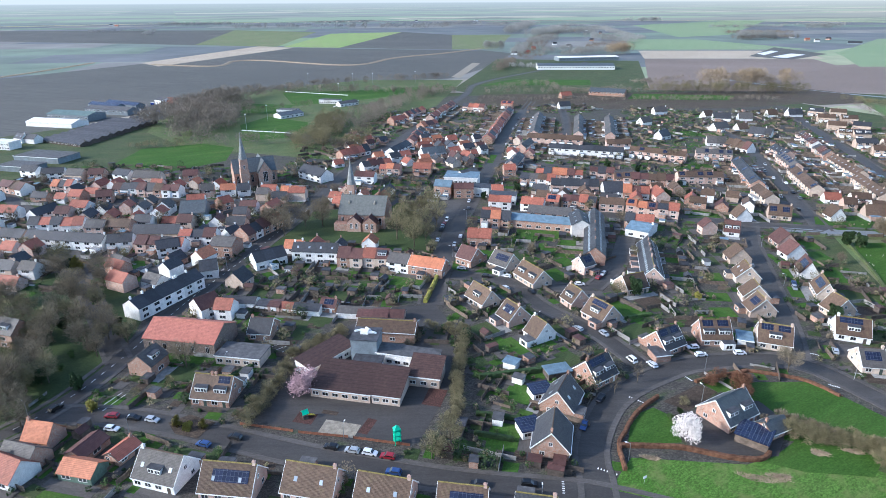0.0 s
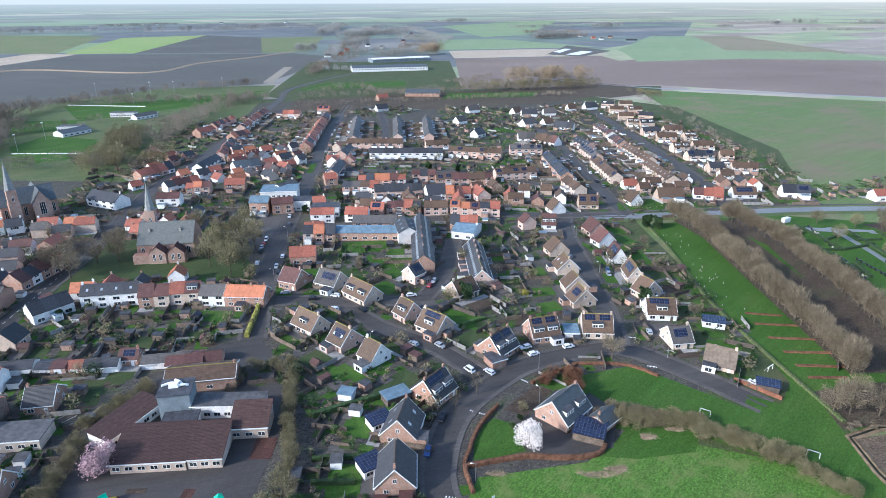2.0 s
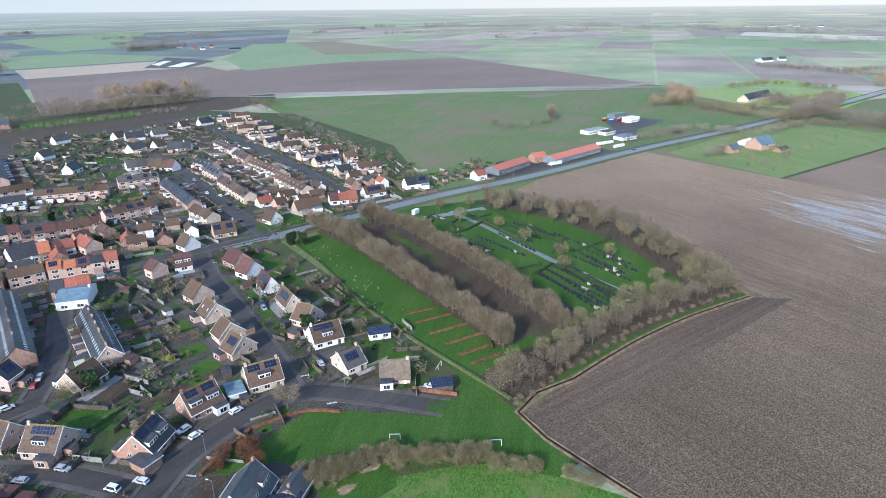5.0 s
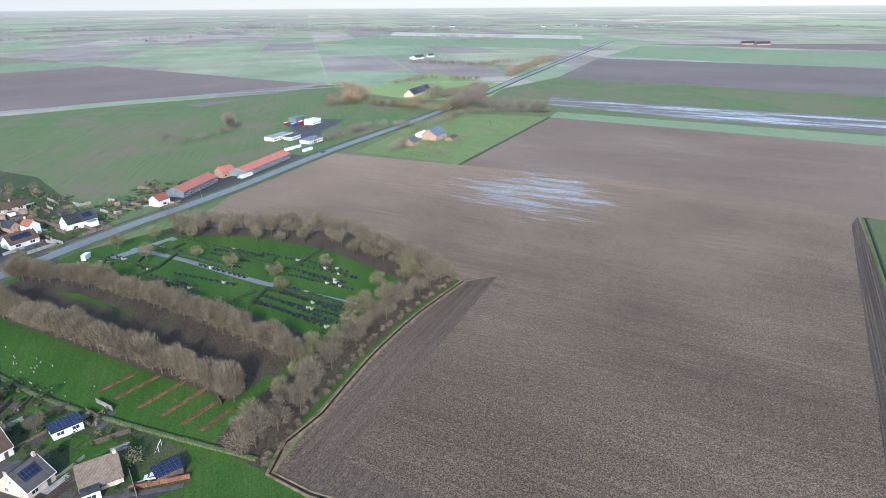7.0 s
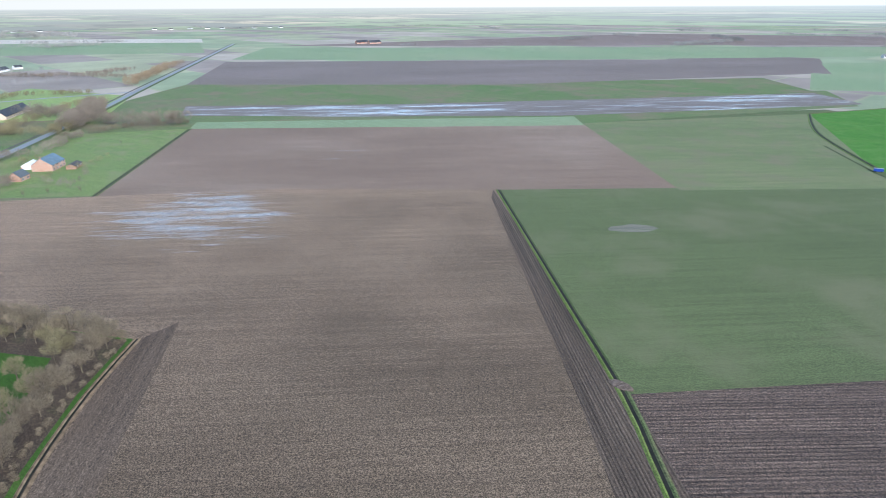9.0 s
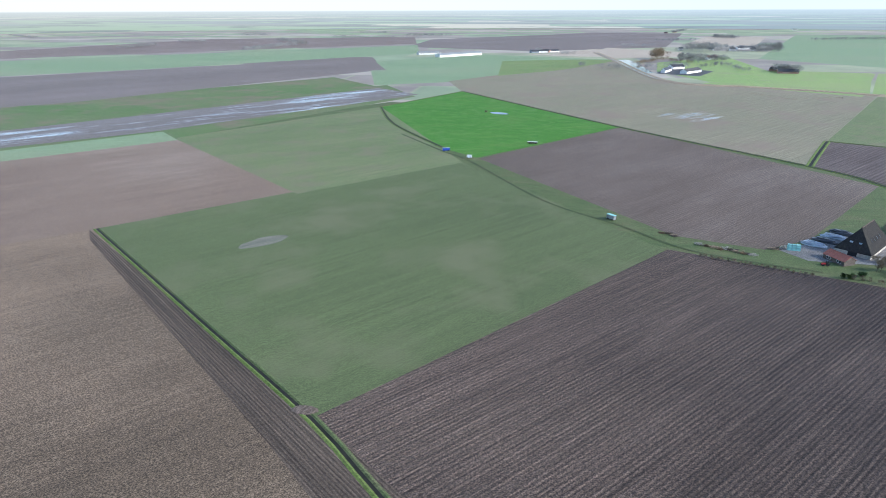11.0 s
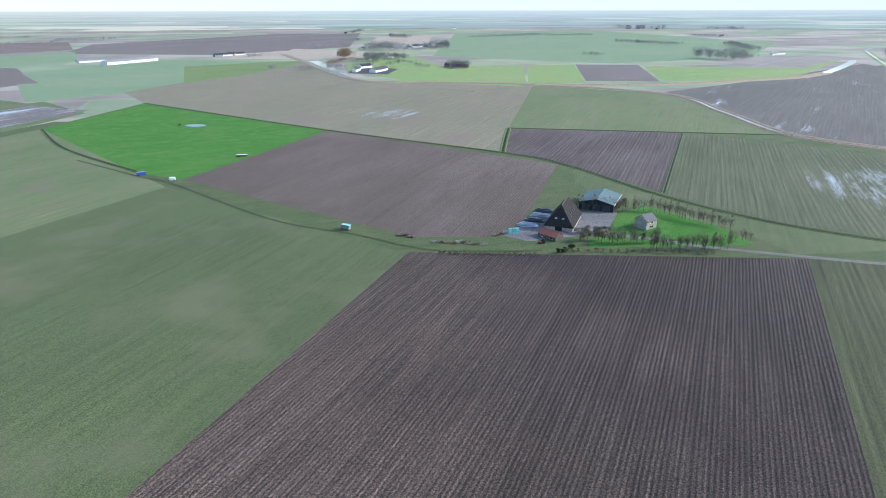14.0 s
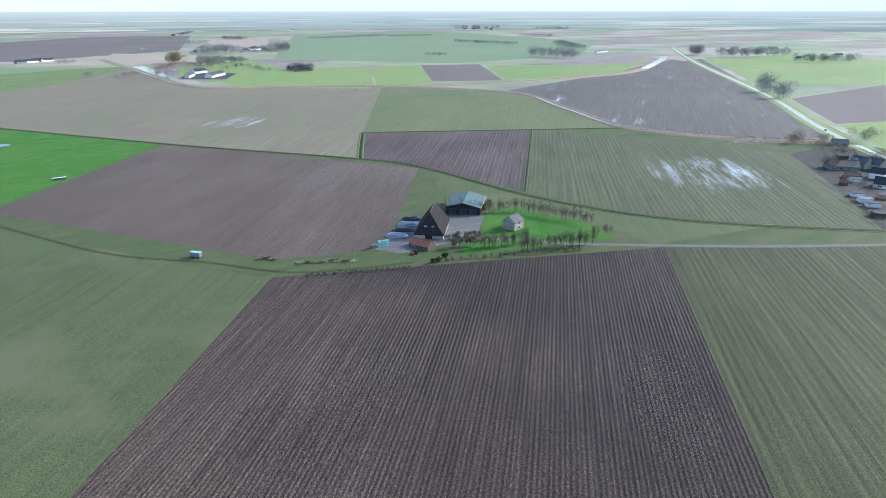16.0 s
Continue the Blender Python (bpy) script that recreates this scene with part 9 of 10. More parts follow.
for _c, _x, _y in ((5, -99, 152), (2, -92, 151), (1, -86, 150), (0, -96, 146), (4, -67, 139), (2, -59, 142), (2, -31, 137.5), (1, -25, 136), (0, -20, 135), (5, -15, 133.5), (4, -13, 127.5), (2, 9, 123), (2, 22, 123), (2, 46, 163), (2, 49, 159), (4, 41, 146), (6, 65, 181), (0, 71, 178), (0, 89, 189), (0, 90, 184), (0, 104, 185), (2, -118, 156), (1, 9, 260), (2, 20, 251), (0, 29, 251), (0, 27, 239), (2, 38, 235), (5, 55, 234), (0, 60, 242), (1, 73, 253), (5, 70, 249), (3, 134, 236), (3, 144, 261), (4, 153, 241), (1, 151, 237), (2, 158, 260), (1, 138, 186), (1, 51, 203), (1, 60, 199)):
    park(_c, _x, _y)
for _c, _x, _y in ((2, 7, 283), (1, 6.5, 290), (0, 10, 302), (0, 17, 363), (2, 21, 325), (3, 16, 349), (6, 3, 328), (5, 1.5, 322), (1, 0.5, 317), (2, -0.5, 312), (0, -2, 297), (3, 81, 648), (1, 75, 614), (0, 70, 594), (2, 75, 573), (3, 71, 557), (0, 56, 523), (1, 157, 626), (2, 151, 597), (0, 141, 559), (3, 133, 532), (1, 243, 450), (3, 233, 430), (0, 230, 412), (0, 232, 399), (2, 225, 377), (3, 223, 365), (2, 210, 343), (1, 213, 369), (1, 299, 350), (0, 370, 622), (4, 530, 240), (0, 440, 270), (0, 446, 268), (1, 470, 266), (0, 560, 262), (0, 565, 261), (5, 640, 300), (0, 151, 147), (0, -345, -400), (3, -420, -530), (0, -360, -370), (0, -340, -350), (2, -335, -365)):
    park(_c, _x, _y)

# ---- street lamps, goals, signs ----
LAMP = thing("street_lamp", pose(0, 0, -50), "grey street lamp with a short arm", "street lamp", "street lamps")
piece("pole", Build().tube((0, 0, 0), (0, 0, 5.6), 0.1, 0.06, 7).mesh("pole", "metal_grey"), LAMP)
piece("arm", Build().tube((0, 0, 5.5), (1.0, 0, 5.9), 0.05, 0.05, 6).mesh("arm", "metal_grey"), LAMP)
piece("lamp_head", Build().box(0.9, -0.16, 5.84, 1.6, 0.16, 5.98, 0.04).mesh("lamp_head", "trim_white"), LAMP)
for _x, _y in ((80, 158), (50, 132), (36, 206), (-90, 144), (-28, 141), (24, 116), (-124, 152), (-73, 178), (88, 175.5), (134, 169), (386, 269), (440, 259), (153, 202), (5, 275), (148, 240), (160, 285), (230, 400), (60, 215), (520, 246), (-100, 262), (-86, 330), (14, 330)):
    copy_thing(LAMP, pose(_x, _y, 0.1, 0, 0, road_turn(_x, _y) + 90))


def goal(x, y, deg, w=3.0, h=2.0):
    th = thing("goal", pose(x, y, 0.1, 0, 0, deg), "white metal football goal frame", "goal")
    for s in (-1, 1):
        piece("post", Build().tube((s * w / 2, 0, 0), (s * w / 2, 0, h), 0.07, 0.07, 6).mesh("post", "trim_white"), th)
        piece("stay", Build().tube((s * w / 2, 0, h), (s * w / 2, 1.1, 0), 0.04, 0.04, 5).mesh("stay", "trim_white"), th)
    piece("crossbar", Build().tube((-w / 2, 0, h), (w / 2, 0, h), 0.07, 0.07, 6).mesh("crossbar", "trim_white"), th)


goal(125, 138, -50)
goal(141, 114, -50)
goal(162, 152, 20, 3, 2)

# ---- gardens: fences, sheds, lawns ----
ROADPTS = np.array([(x, y, w) for line, w in ROADS for x, y in line])
NEARBY = {}


def near_list(name, items, x, y):
    """Only the entries of a growing list of circles that lie in reach of a spot."""
    cells, done = NEARBY.setdefault(name, ({}, [0]))
    for a, b, q in items[done[0]:]:
        k = int(q // 20) + 1
        for u in range(int(a // 20) - k, int(a // 20) + k + 1):
            for w in range(int(b // 20) - k, int(b // 20) + k + 1):
                cells.setdefault((u, w), []).append((a, b, q))
    done[0] = len(items)
    return cells.get((int(x // 20), int(y // 20)), ())


def blocked(x, y, r=2.2):
    for a, b, q in near_list("foot", FOOT, x, y):
        if (a - x) ** 2 + (b - y) ** 2 < (q * 0.78 + r) ** 2:
            return True
    return bool((((ROADPTS[:, 0] - x) ** 2 + (ROADPTS[:, 1] - y) ** 2) < (ROADPTS[:, 2] + r) ** 2).any())


GA = random.Random(21)
SHEDS = []
for _roof, _wall, _word in (("bitumen", "timber", "brown timber garden shed with a felt roof"), ("dark", "blackboard", "black timber garden shed with a tiled roof"), ("bitumen", "fencewood", "weathered flat-roofed garden store"), ("maroon", "fencewood", "wooden garden shed with a red roof"), ("flatgrey", "white", "white garden room with a grey roof"), ("flatgrey", "brick", "small brick garden store")):
    if _roof in ("dark", "maroon"):
        _t = rooted("shed", gable_body(3.6, 3.0, 2.1, 3.1).mesh("wall", _wall), pose(0, 0, -50), _word, "shed", "garden sheds")
        piece("roof", gable_roof(3.6, 3.0, 2.1, 3.1, 0.2, 0.15, 0.1).mesh("roof", _roof), _t)
    else:
        _t = rooted("shed", Build().box(-1.8, -1.5, 0, 1.8, 1.5, 2.3).mesh("wall", _wall), pose(0, 0, -50), _word, "shed", "garden sheds")
        piece("roof", Build().box(-2.0, -1.7, 2.3, 2.0, 1.7, 2.45).mesh("roof", _roof), _t)
    SHEDS.append(_t)
def fence_panel(mat, h=1.75):
    """One panel of a garden fence with its post, in one piece."""
    def make():
        v, f = [], []
        spots = ((0.0, 0.06, h + 0.12), (0.12, 0.06, h + 0.12), (0.13, 0.025, h), (0.95, 0.025, h - 0.03), (1.0, 0.035, h - 0.03), (1.84, 0.025, h), (1.85, 0.025, h))
        for x, t, z in spots:
            v += [(x, -t, 0), (x, t, 0), (x, -t, z), (x, t, z)]
        for k in range(len(spots) - 1):
            a, b = k * 4, k * 4 + 4
            f += [(a, b, b + 2, a + 2), (b + 1, a + 1, a + 3, b + 3), (a + 2, b + 2, b + 3, a + 3)]
        n = len(v) - 4
        f += [(0, 2, 3, 1), (n + 1, n + 3, n + 2, n)]
        return mesh_of("panel", v, f, mat)
    return shared(("panel", mat, h), make)


def fence(x, y, deg, length, mat, label, h=1.75):
    th = thing("fence", pose(x, y, 0.06, 0, 0, deg), label, "fence", "garden fences")
    for i in range(max(2, round(length / 1.85))):
        piece("panel", fence_panel(mat, h), th, pose(i * 1.85, 0, 0))


def flat_plot(name, mat, x, y, deg, w, d, z, label):
    me = shared((name, mat, round(w), round(d)), lambda: mesh_of(name, [(-w / 2, -d / 2, 0), (w / 2, -d / 2, 0), (w / 2, d / 2, 0), (-w / 2, d / 2, 0)], [(0, 1, 2, 3)], mat))
    o = new(name, me)
    o.matrix_basis = pose(x, y, z, 0, 0, deg)
    tagged(o, label, name, kind="structure")


OPEN = ((-25, 165, 34), (-30, 195, 22), (-45, 325, 34), (-12, 310, 26), (70, 145, 26), (115, 150, 22), (-145, 200, 42), (10, 350, 18), (-85, 310, 22), (150, 120, 16), (-10, 215, 14), (100, 118, 34), (65, 112, 24), (135, 105, 26), (20, 100, 16), (-60, 120, 14), (172, 140, 14), (178, 165, 12), (186, 190, 12), (192, 210, 12), (200, 235, 13), (206, 260, 13), (214, 285, 13), (230, 200, 36), (250, 260, 34), (125, 152, 22), (140, 130, 20), (152, 110, 20), (160, 138, 11), (165, 150, 10), (110, 160, 12), (88, 148, 16))
PLOTS = []


def free(x, y, r):
    return not (any((a - x) ** 2 + (b - y) ** 2 < q * q for a, b, q in OPEN) or any((a - x) ** 2 + (b - y) ** 2 < (q + r) ** 2 for a, b, q in near_list("plot", PLOTS, x, y)) or blocked(x, y, r))


JOINED = ("white", "timber", "bitumen", "maroon", "fencewood", "lawn", "leaf_dark", "paving", "car_grey", "blue", "brick", "twig", "concrete", "trim_white", "leaf_green", "twig_olive", "lawn_dark", "soil")


class Heap:
    """Far back gardens, too small to pick apart, gathered in one mesh."""

    def __init__(self):
        self.v, self.f, self.s = [], [], []

    def put(self, pts, faces, m):
        k = len(self.v)
        self.v.extend(pts)
        self.f.extend(tuple(i + k for i in q) for q in faces)
        self.s.extend([JOINED.index(m)] * len(faces))

    def cuboid(self, x, y, deg, L, D, z0, z1, m):
        ca, sa = math.cos(radians(deg)), math.sin(radians(deg))
        q = [(x + ca * a * L / 2 - sa * b * D / 2, y + sa * a * L / 2 + ca * b * D / 2) for a, b in ((-1, -1), (1, -1), (1, 1), (-1, 1))]
        self.put([(a, b, z) for z in (z0, z1) for a, b in q], ((4, 5, 6, 7), (0, 1, 5, 4), (1, 2, 6, 5), (2, 3, 7, 6), (3, 0, 4, 7)), m)

    def bush(self, x, y, h, m, rnd, n=40):
        g = rnd.gauss
        k, m = len(self.v), JOINED.index(m)
        for i in range(n):
            a, b, c = g(0, 1), g(0, 1), g(0, 1)
            q = h * rnd.uniform(0.2, 0.55) / math.sqrt(a * a + b * b + c * c)
            px, py, pz = x + a * q, y + b * q, h * 0.55 + 0.1 + c * q
            e, o = rnd.uniform(0, 6.3), rnd.uniform(-0.2, 0.2)
            ce, se = math.cos(e) * 0.27, math.sin(e) * 0.27
            self.v += [(px + ce, py + se, pz + o), (px - se * 0.8, py + ce * 0.8, pz - o), (px - ce, py - se, pz - o), (px + se * 0.8, py - ce * 0.8, pz + o)]
            self.f.append((k + i * 4, k + i * 4 + 1, k + i * 4 + 2, k + i * 4 + 3))
        self.s.extend([m] * n)


def gardens():
    rnd = random.Random(21)
    far = Heap()
    count = [0]
    for mx, my, deg, L, D, n, near, eave in sorted(ROWS, key=lambda r: math.hypot(r[0] - 60, r[1] - 130)):
        if not (-300 < mx < 430 and 90 < my < 760) or D > 14:
            continue
        u = Vector((math.cos(radians(deg)), math.sin(radians(deg))))
        nv = Vector((-u.y, u.x))
        for i in range(n):
            c = Vector((mx, my)) + u * ((i + 0.5) / n - 0.5) * L
            w = min(L / n, 13) if n > 1 else min(L + 5, 16)
            for side in (-1, 1):
                for depth in (13, 9, 6, 3.5):
                    mid = c + nv * side * (D / 2 + depth / 2 + 0.2)
                    end = c + nv * side * (D / 2 + depth)
                    if free(mid.x, mid.y, min(w, depth) * 0.3) and free(end.x, end.y, 0.6):
                        break
                else:
                    continue
                PLOTS.append((mid.x, mid.y, min(w, depth) * 0.42))
                count[0] += 1
                z = 0.125 + (count[0] % 60) * 0.0006
                turn = deg if side > 0 else deg + 180
                v = Vector((-math.sin(radians(turn)), math.cos(radians(turn))))
                a = Vector((math.cos(radians(turn)), math.sin(radians(turn))))
                pave = min(depth * 0.4, 3.8)
                p1 = c + v * (D / 2 + pave / 2 + 0.05)
                p2 = c + v * (D / 2 + pave + (depth - pave) / 2)
                lawn = rnd.choice(("lawn", "lawn", "lawn_dark", "soil", "paving", "lawn", "lawn_dark"))
                close = near or math.hypot(mx - 60, my - 130) < 190
                wl = w * rnd.uniform(0.6, 0.94)
                if close:
                    flat_plot("patio", rnd.choice(("paving", "paving", "concrete")), p1.x, p1.y, turn, w * 0.96, pave, z + 0.002, "grey paved garden terrace")
                    if depth > 4:
                        flat_plot("lawn" if "lawn" in lawn else "garden_bed", lawn, p2.x, p2.y, turn, wl, depth - pave - 0.3, z, "small back garden lawn" if "lawn" in lawn else "bare garden bed")
                else:
                    if depth > 5 and n > 1 and rnd.random() < 0.6:
                        ed, eh = rnd.uniform(2.5, 4.0), rnd.uniform(2.6, 3.1)
                        q = c + v * (D / 2 + ed / 2 - 0.3)
                        far.cuboid(q.x, q.y, turn, w * 0.62, ed, 0, eh, rnd.choice(("white", "brick", "white", "trim_white")))
                        far.cuboid(q.x, q.y, turn, w * 0.66, ed + 0.2, eh, eh + 0.14, rnd.choice(("bitumen", "concrete", "bitumen", "blue", "concrete")))
                    far.cuboid(p1.x, p1.y, turn, w * 0.96, pave, 0, z + 0.002, rnd.choice(("paving", "paving", "concrete")))
                    far.cuboid(p2.x, p2.y, turn, wl, depth - pave - 0.3, 0, z, lawn)
                # fences along the plot
                if depth > 5:
                    q = c - a * w / 2 + v * (D / 2 + (0.3 if n > 1 else depth * 0.3))
                    ln = depth - (0.3 if n > 1 else depth * 0.3)
                    mat = rnd.choice(("fencewood", "fencewood", "timber", "concrete"))
                    if close and rnd.random() < 0.4:
                        fence(q.x, q.y, turn + 90, ln, mat, "weathered timber fence between two gardens")
                        if rnd.random() < 0.4:
                            q = c - a * w / 2 + v * (D / 2 + depth)
                            fence(q.x, q.y, turn, w * 0.8, mat, "weathered timber fence at the end of a garden")
                    elif not close:
                        e = q + v * ln / 2
                        far.cuboid(e.x, e.y, turn + 90, ln, 0.1, 0, 1.8, mat)
                        e = c + v * (D / 2 + depth)
                        far.cuboid(e.x, e.y, turn, w * 0.9, 0.1, 0, 1.8, mat)
                    if rnd.random() < (0.36 if close else 0.5):
                        q = c + a * (w / 2 - 2.2) * rnd.choice((-1, 1)) + v * (D / 2 + depth - 2.0)
                        if not blocked(q.x, q.y, 1.0):
                            if close:
                                copy_thing(rnd.choice(SHEDS), pose(q.x, q.y, 0.06, 0, 0, turn + rnd.choice((0, 90, 180))))
                                FOOT.append((q.x, q.y, 2.0))
                            else:
                                k, H = rnd.uniform(2.6, 4.5), rnd.uniform(2.1, 2.6)
                                far.cuboid(q.x, q.y, turn, k, 3.0, 0, H, rnd.choice(("white", "timber", "brick", "timber", "fencewood")))
                                far.cuboid(q.x, q.y, turn, k + 0.3, 3.3, H, H + 0.14, rnd.choice(("bitumen", "bitumen", "maroon", "bitumen", "blue")))
                for _ in range(rnd.randrange(3) if depth > 4 else 1):
                    q = mid + a * rnd.uniform(-0.45, 0.45) * w + v * rnd.uniform(-0.3, 0.45) * depth
                    if close:
                        if rnd.random() < 0.75 and not blocked(q.x, q.y, 0.3) and math.hypot(q.x - 40, q.y - 140) < 75:
                            plant(rnd.choice(("green", "bush", "brush", "green", "green")), q.x, q.y, rnd.uniform(0.9, 2.6))
                    else:
                        far.bush(q.x, q.y, rnd.uniform(1.0, 3.2), rnd.choice(("leaf_dark", "leaf_green", "twig", "twig_olive", "twig")), rnd)
                if depth < 5 and rnd.random() < 0.3 and not close:
                    far.cuboid(mid.x, mid.y, turn + 90, 4.0, 1.7, 0.3, 0.95, "car_grey")
                    far.cuboid(mid.x, mid.y, turn + 90, 2.3, 1.5, 0.95, 1.45, rnd.choice(("trim_white", "car_grey")))
    tagged(new("garden_clutter", mesh_of("garden_clutter", far.v, far.f, JOINED, far.s)), "lawns, sheds, fences and bushes of distant back gardens", "garden", kind="stuff")


# ---- packed old houses between the streets ----
def infill():
    rnd = random.Random(44)
    made = 0
    for x0, y0, x1, y1, step, most, roofs in ((-250, 245, -25, 500, 12.5, 78, ("red", "maroon", "dark", "grey", "orange", "dark", "red")), (-75, 455, 75, 735, 12, 44, ("red", "red", "maroon", "dark", "orange")), (60, 330, 330, 640, 15, 26, ("red", "brown", "dark", "maroon", "brown"))):
        y, made = y0, 0
        while y < y1:
            x = x0
            while x < x1:
                px, py = x + rnd.uniform(-3, 3), y + rnd.uniform(-3, 3)
                x += step
                d, deg, _ = min(((r[0] - px) ** 2 + (r[1] - py) ** 2, r[2], i) for i, r in enumerate(ROWS))
                if -82 < px < 12 and 212 < py < 264 or d > 60 ** 2 or made >= most or not free(px, py, 5.4):
                    continue
                made += 1
                deg += rnd.choice((0, 0, 90))
                L, D = rnd.uniform(7, 11), rnd.uniform(6, 8)
                eave = rnd.choice((2.8, 3.2, 4.8))
                ridge = eave + D * 0.42
                roof, wall = rnd.choice(roofs), rnd.choice(("white", "brick", "pink", "white", "beige"))
                th = rooted("house", gable_body(L, D, eave, ridge).mesh("wall", wall), pose(px, py, 0.05, 0, 0, deg), f"old {WALLTEXT[wall]} village house with a {ROOFTEXT[roof]} roof", "house")
                piece("roof", gable_roof(L, D, eave, ridge, 0.3, 0.15).mesh("roof", roof), th)
                piece("chimney", shared(("chim", wall), lambda: Build().box(-0.4, -0.3, -0.9, 0.4, 0.3, 0.95).mesh("chimney", wall)), th, pose(L / 2 - 0.6, 0, ridge))
                piece("window", window_mesh(min(4.0, L * 0.5), 1.3, 4), th, pose(0, -D / 2, eave - 1.6))
                FOOT.append((px, py, max(L, D) / 2 + 0.5))
                ROWS.append((px, py, deg, L, D, 1, False, eave))
            y += step


infill()
gardens()


def leftover(name, x0, y0, x1, y1, step, seed, fine, label):
    """Lawns, beds, bushes and odd fences on the ground left between the plots."""
    rnd = random.Random(seed)
    h = Heap()
    y, k = y0, 0
    while y < y1:
        x = x0
        while x < x1:
            px, py = x + rnd.uniform(-0.35, 0.35) * step, y + rnd.uniform(-0.35, 0.35) * step
            x += step
            if not free(px, py, 0.9):
                continue
            d, deg, _ = min(((r[0] - px) ** 2 + (r[1] - py) ** 2, r[2], i) for i, r in enumerate(ROWS))
            if d > 40 ** 2:
                continue
            k += 1
            deg += rnd.choice((0, 90))
            r = rnd.random()
            z = 0.128 + (k % 80) * 0.0005
            if r < 0.5:
                h.cuboid(px, py, deg, step * rnd.uniform(0.7, 1.3), step * rnd.uniform(0.6, 1.1), 0, z, rnd.choice(("lawn", "lawn_dark", "soil", "lawn", "paving", "lawn_dark", "lawn")))
            elif r < 0.55:
                L, D, H = rnd.uniform(2.4, 4.2), rnd.uniform(2.2, 3.2), rnd.uniform(2.0, 2.6)
                h.cuboid(px, py, deg, L, D, 0, H, rnd.choice(("timber", "timber", "fencewood", "brick", "timber")))
                h.cuboid(px, py, deg, L + 0.3, D + 0.3, H, H + 0.13, rnd.choice(("bitumen", "bitumen", "maroon", "bitumen")))
            if rnd.random() < 0.22:
                h.cuboid(px + rnd.uniform(-1, 1), py + rnd.uniform(-1, 1), deg, rnd.uniform(5, 11), 0.09, 0, rnd.choice((1.8, 1.8, 1.1)), rnd.choice(("fencewood", "timber", "fencewood", "timber", "concrete")))
            if rnd.random() < 0.05:
                h.bush(px, py, rnd.uniform(3.5, 6.0), rnd.choice(("twig_olive", "twig", "leaf_dark", "twig_olive")), rnd, 190)
            for _ in range(rnd.randrange(3)):
                h.bush(px + rnd.uniform(-2, 2), py + rnd.uniform(-2, 2), rnd.uniform(0.7, 2.6), rnd.choice(("leaf_dark", "leaf_green", "twig", "twig_olive", "leaf_dark")), rnd, fine)
        y += step
    tagged(new(name, mesh_of(name, h.v, h.f, JOINED, h.s)), label, "garden", kind="stuff")


TR = random.Random(90)
_n = 0
while _n < 46:
    _x, _y = TR.uniform(-230, 200), TR.uniform(190, 430)
    if free(_x, _y, 0.8) and min((r[0] - _x) ** 2 + (r[1] - _y) ** 2 for r in ROWS) < 900:
        plant(TR.choice(("olive", "oak", "olive", "brown", "ever")), _x, _y, TR.uniform(5, 8.5))
        _n += 1
leftover("garden_clutter", -130, 105, 185, 300, 4.2, 61, 38, "bushes, beds and low fences packed between the gardens")
leftover("garden_clutter", -270, 215, 30, 520, 5.0, 62, 26, "bushes, sheds and fences packed between the old houses")
leftover("garden_clutter", -85, 520, 70, 740, 5.0, 64, 26, "bushes, sheds and fences packed behind the long street")
leftover("garden_clutter", 30, 300, 420, 745, 5.2, 63, 24, "bushes, sheds and fences packed between distant houses")

# ---- road markings, low fences and signs ----
def marks(a, b, n, w, l, turn=0.0):
    deg = math.degrees(math.atan2(b[1] - a[1], b[0] - a[0])) + turn
    me = shared(("mark", w, l), lambda: Build().box(-l / 2, -w / 2, 0, l / 2, w / 2, 0.012).mesh("road_marking", "trim_white"))
    for i in range(n):
        f = (i + 0.5) / n
        ob = new("road_marking", me)
        ob.matrix_basis = pose(a[0] + (b[0] - a[0]) * f, a[1] + (b[1] - a[1]) * f, 0.16, 0, 0, deg)
        tagged(ob, "white painted road marking", "road marking", kind="structure")


_main = smooth([(-140, 128), (-120.8, 153.4), (-112.2, 183), (-106, 228), (-96, 273), (-80, 351)], 4.0)
for _a, _b in zip(_main, _main[1:]):
    marks(_a, _b, 1, 0.18, 1.9)
for _a, _b in (((40.7, 129.1), (45.7, 126.4)), ((58.1, 160.6), (62.0, 157.3)), ((79.1, 172.5), (81.3, 168.9)), ((125.7, 180.3), (130.3, 178.1)), ((124.1, 166.5), (126.8, 164.6)), ((31.0, 125.3), (30.3, 119.8)), ((128.3, 185.6), (131.2, 183.8))):
    marks(_a, _b, 7, 0.28, 0.65, 90)
for _a, _b in (((-104.9, 157.4), (-102.5, 163.2)), ((-103.0, 156.3), (-100.9, 162.0))):
    marks(_a, _b, 1, 0.2, 9)
for _a, _b, _n in (((-65.2, 197.9), (-48.4, 182.3), 8),):
    marks(_a, _b, _n, 0.12, 4.2, 80)
for _a, _b in (((-59.6, 148.2), (-43.0, 144.7)), ((-41.6, 144.2), (-26.3, 141.9)), ((-25.5, 141.6), (-9.3, 138.3))):
    fence(_a[0], _a[1], math.degrees(math.atan2(_b[1] - _a[1], _b[0] - _a[0])), math.hypot(_b[0] - _a[0], _b[1] - _a[1]), "redfence", "low red-brown timber fence before the schoolyard", 0.9)
for _a, _b in (((146.1, 150.5), (152.6, 137.8)),):
    fence(_a[0], _a[1], math.degrees(math.atan2(_b[1] - _a[1], _b[0] - _a[0])), math.hypot(_b[0] - _a[0], _b[1] - _a[1]), "redfence", "red-brown timber fence beside the thatched house", 1.5)
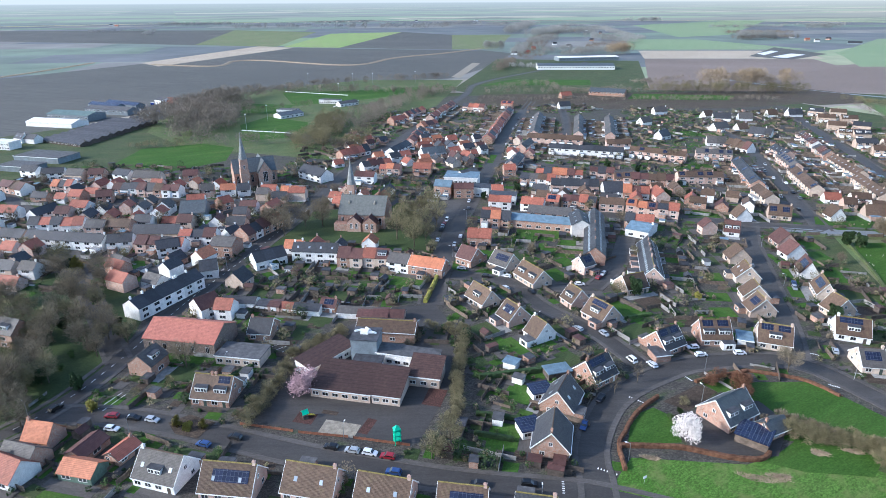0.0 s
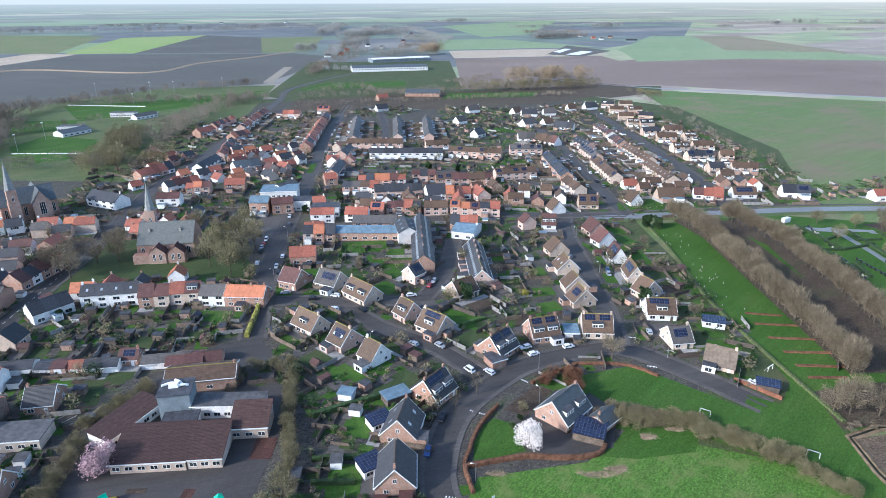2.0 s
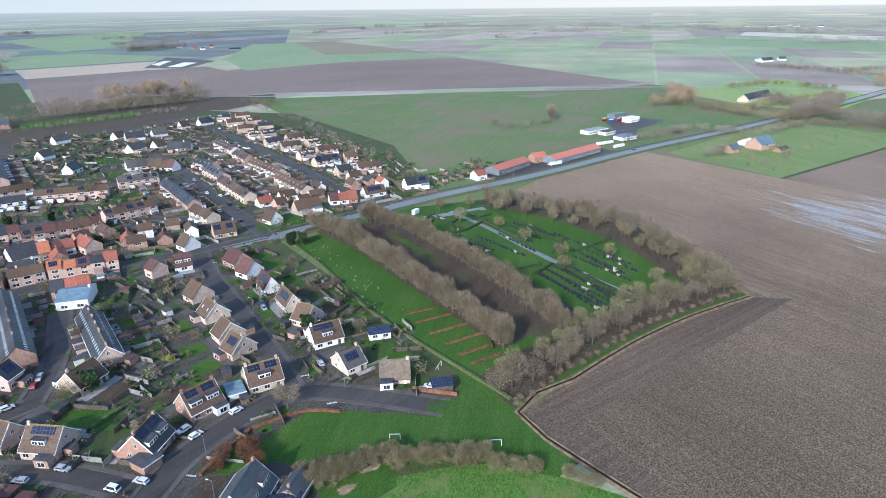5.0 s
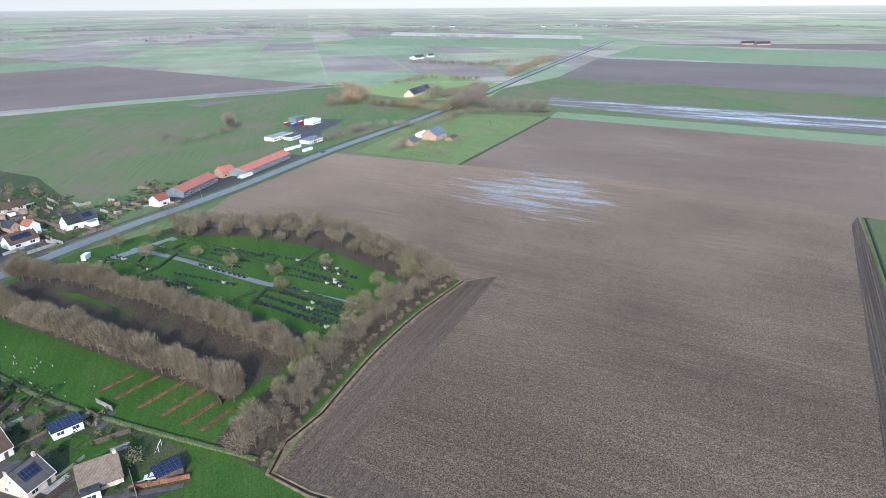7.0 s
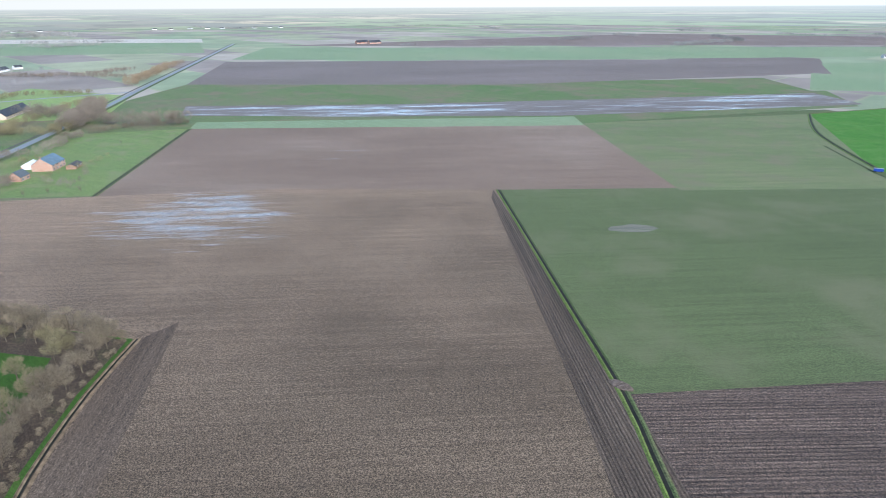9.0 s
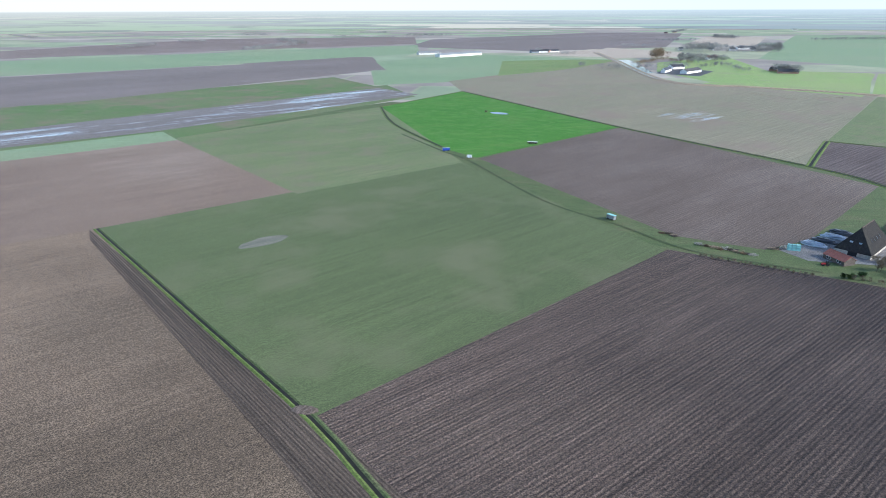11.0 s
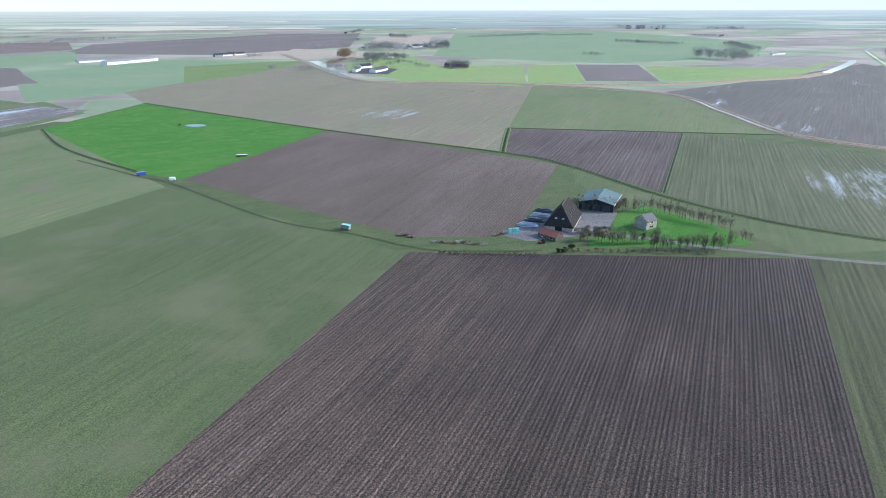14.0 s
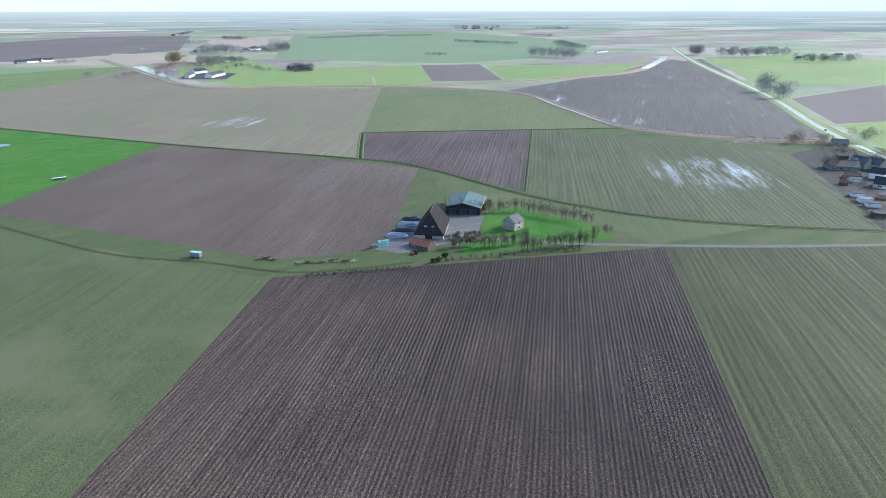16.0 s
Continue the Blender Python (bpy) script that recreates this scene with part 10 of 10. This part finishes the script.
for _a, _b in (((5.6, 136.6), (19.9, 131.9)),):
    fence(_a[0], _a[1], math.degrees(math.atan2(_b[1] - _a[1], _b[0] - _a[0])), math.hypot(_b[0] - _a[0], _b[1] - _a[1]), "concrete", "pale fence along the corner garden", 1.6)
_sg = thing("sign_board", pose(*(51.6, 123.5), 0.1, 0, 0, 20), "small white sign board on a post", "sign")
piece("post", Build().tube((0, 0, 0), (0, 0, 2.2), 0.05, 0.05, 6).mesh("post", "metal_grey"), _sg)
piece("board", Build().box(-0.45, -0.04, 1.5, 0.45, 0.04, 2.3).mesh("board", "trim_white"), _sg)
# stakes along the park edge
for _i in range(9):
    _o = tagged(new("stake", shared("stake", lambda: Build().tube((0, 0, 0), (0, 0, 1.0), 0.09, 0.08, 6).mesh("stake", "timber"))), "short timber stake along the park edge", "stake", "stakes along the park")
    _a, _b = (120.5, 166.3), (138.5, 139.7)
    _o.matrix_basis = pose(_a[0] + (_b[0] - _a[0]) * _i / 8, _a[1] + (_b[1] - _a[1]) * _i / 8, 0.1)
# dark-roofed lean-tos behind the two corner houses
block(*(30.5, 161.8), 15, 6.5, 5.5, 2.7, "solar", "white", False, label="white lean-to with dark panels on its roof", name="lean_to")
block(*(24.6, 144.0), 15, 6.0, 6.0, 2.8, "solar", "white", False, label="white lean-to with dark panels on its roof", name="lean_to")
block(*(37.8, 172.7), 15, 8.0, 5.0, 2.6, "blue", "timber", False, label="timber veranda with a pale panel roof", name="veranda", windows=False)
block(*(23.3, 177.9), -30, 4.5, 4.0, 2.5, "blue", "white", False, label="white garden room with a glass roof", name="garden_room", windows=False)
block(*(164.8, 183.9), -35, 8.0, 5.5, 2.6, "solar", "white", False, label="white garden room with blue panels on its roof", name="garden_room")
block(*(153.1, 143.7), -40, 6.5, 4.5, 2.4, "solar", "timber", False, label="timber garden house with a dark panel roof", name="garden_house", windows=False)

# the patterns that were copied are taken away
for _o in [o for o in scene.objects if o.parent is None and o.location.z < -40]:
    for _c in (*_o.children_recursive, _o):
        bpy.data.objects.remove(_c)
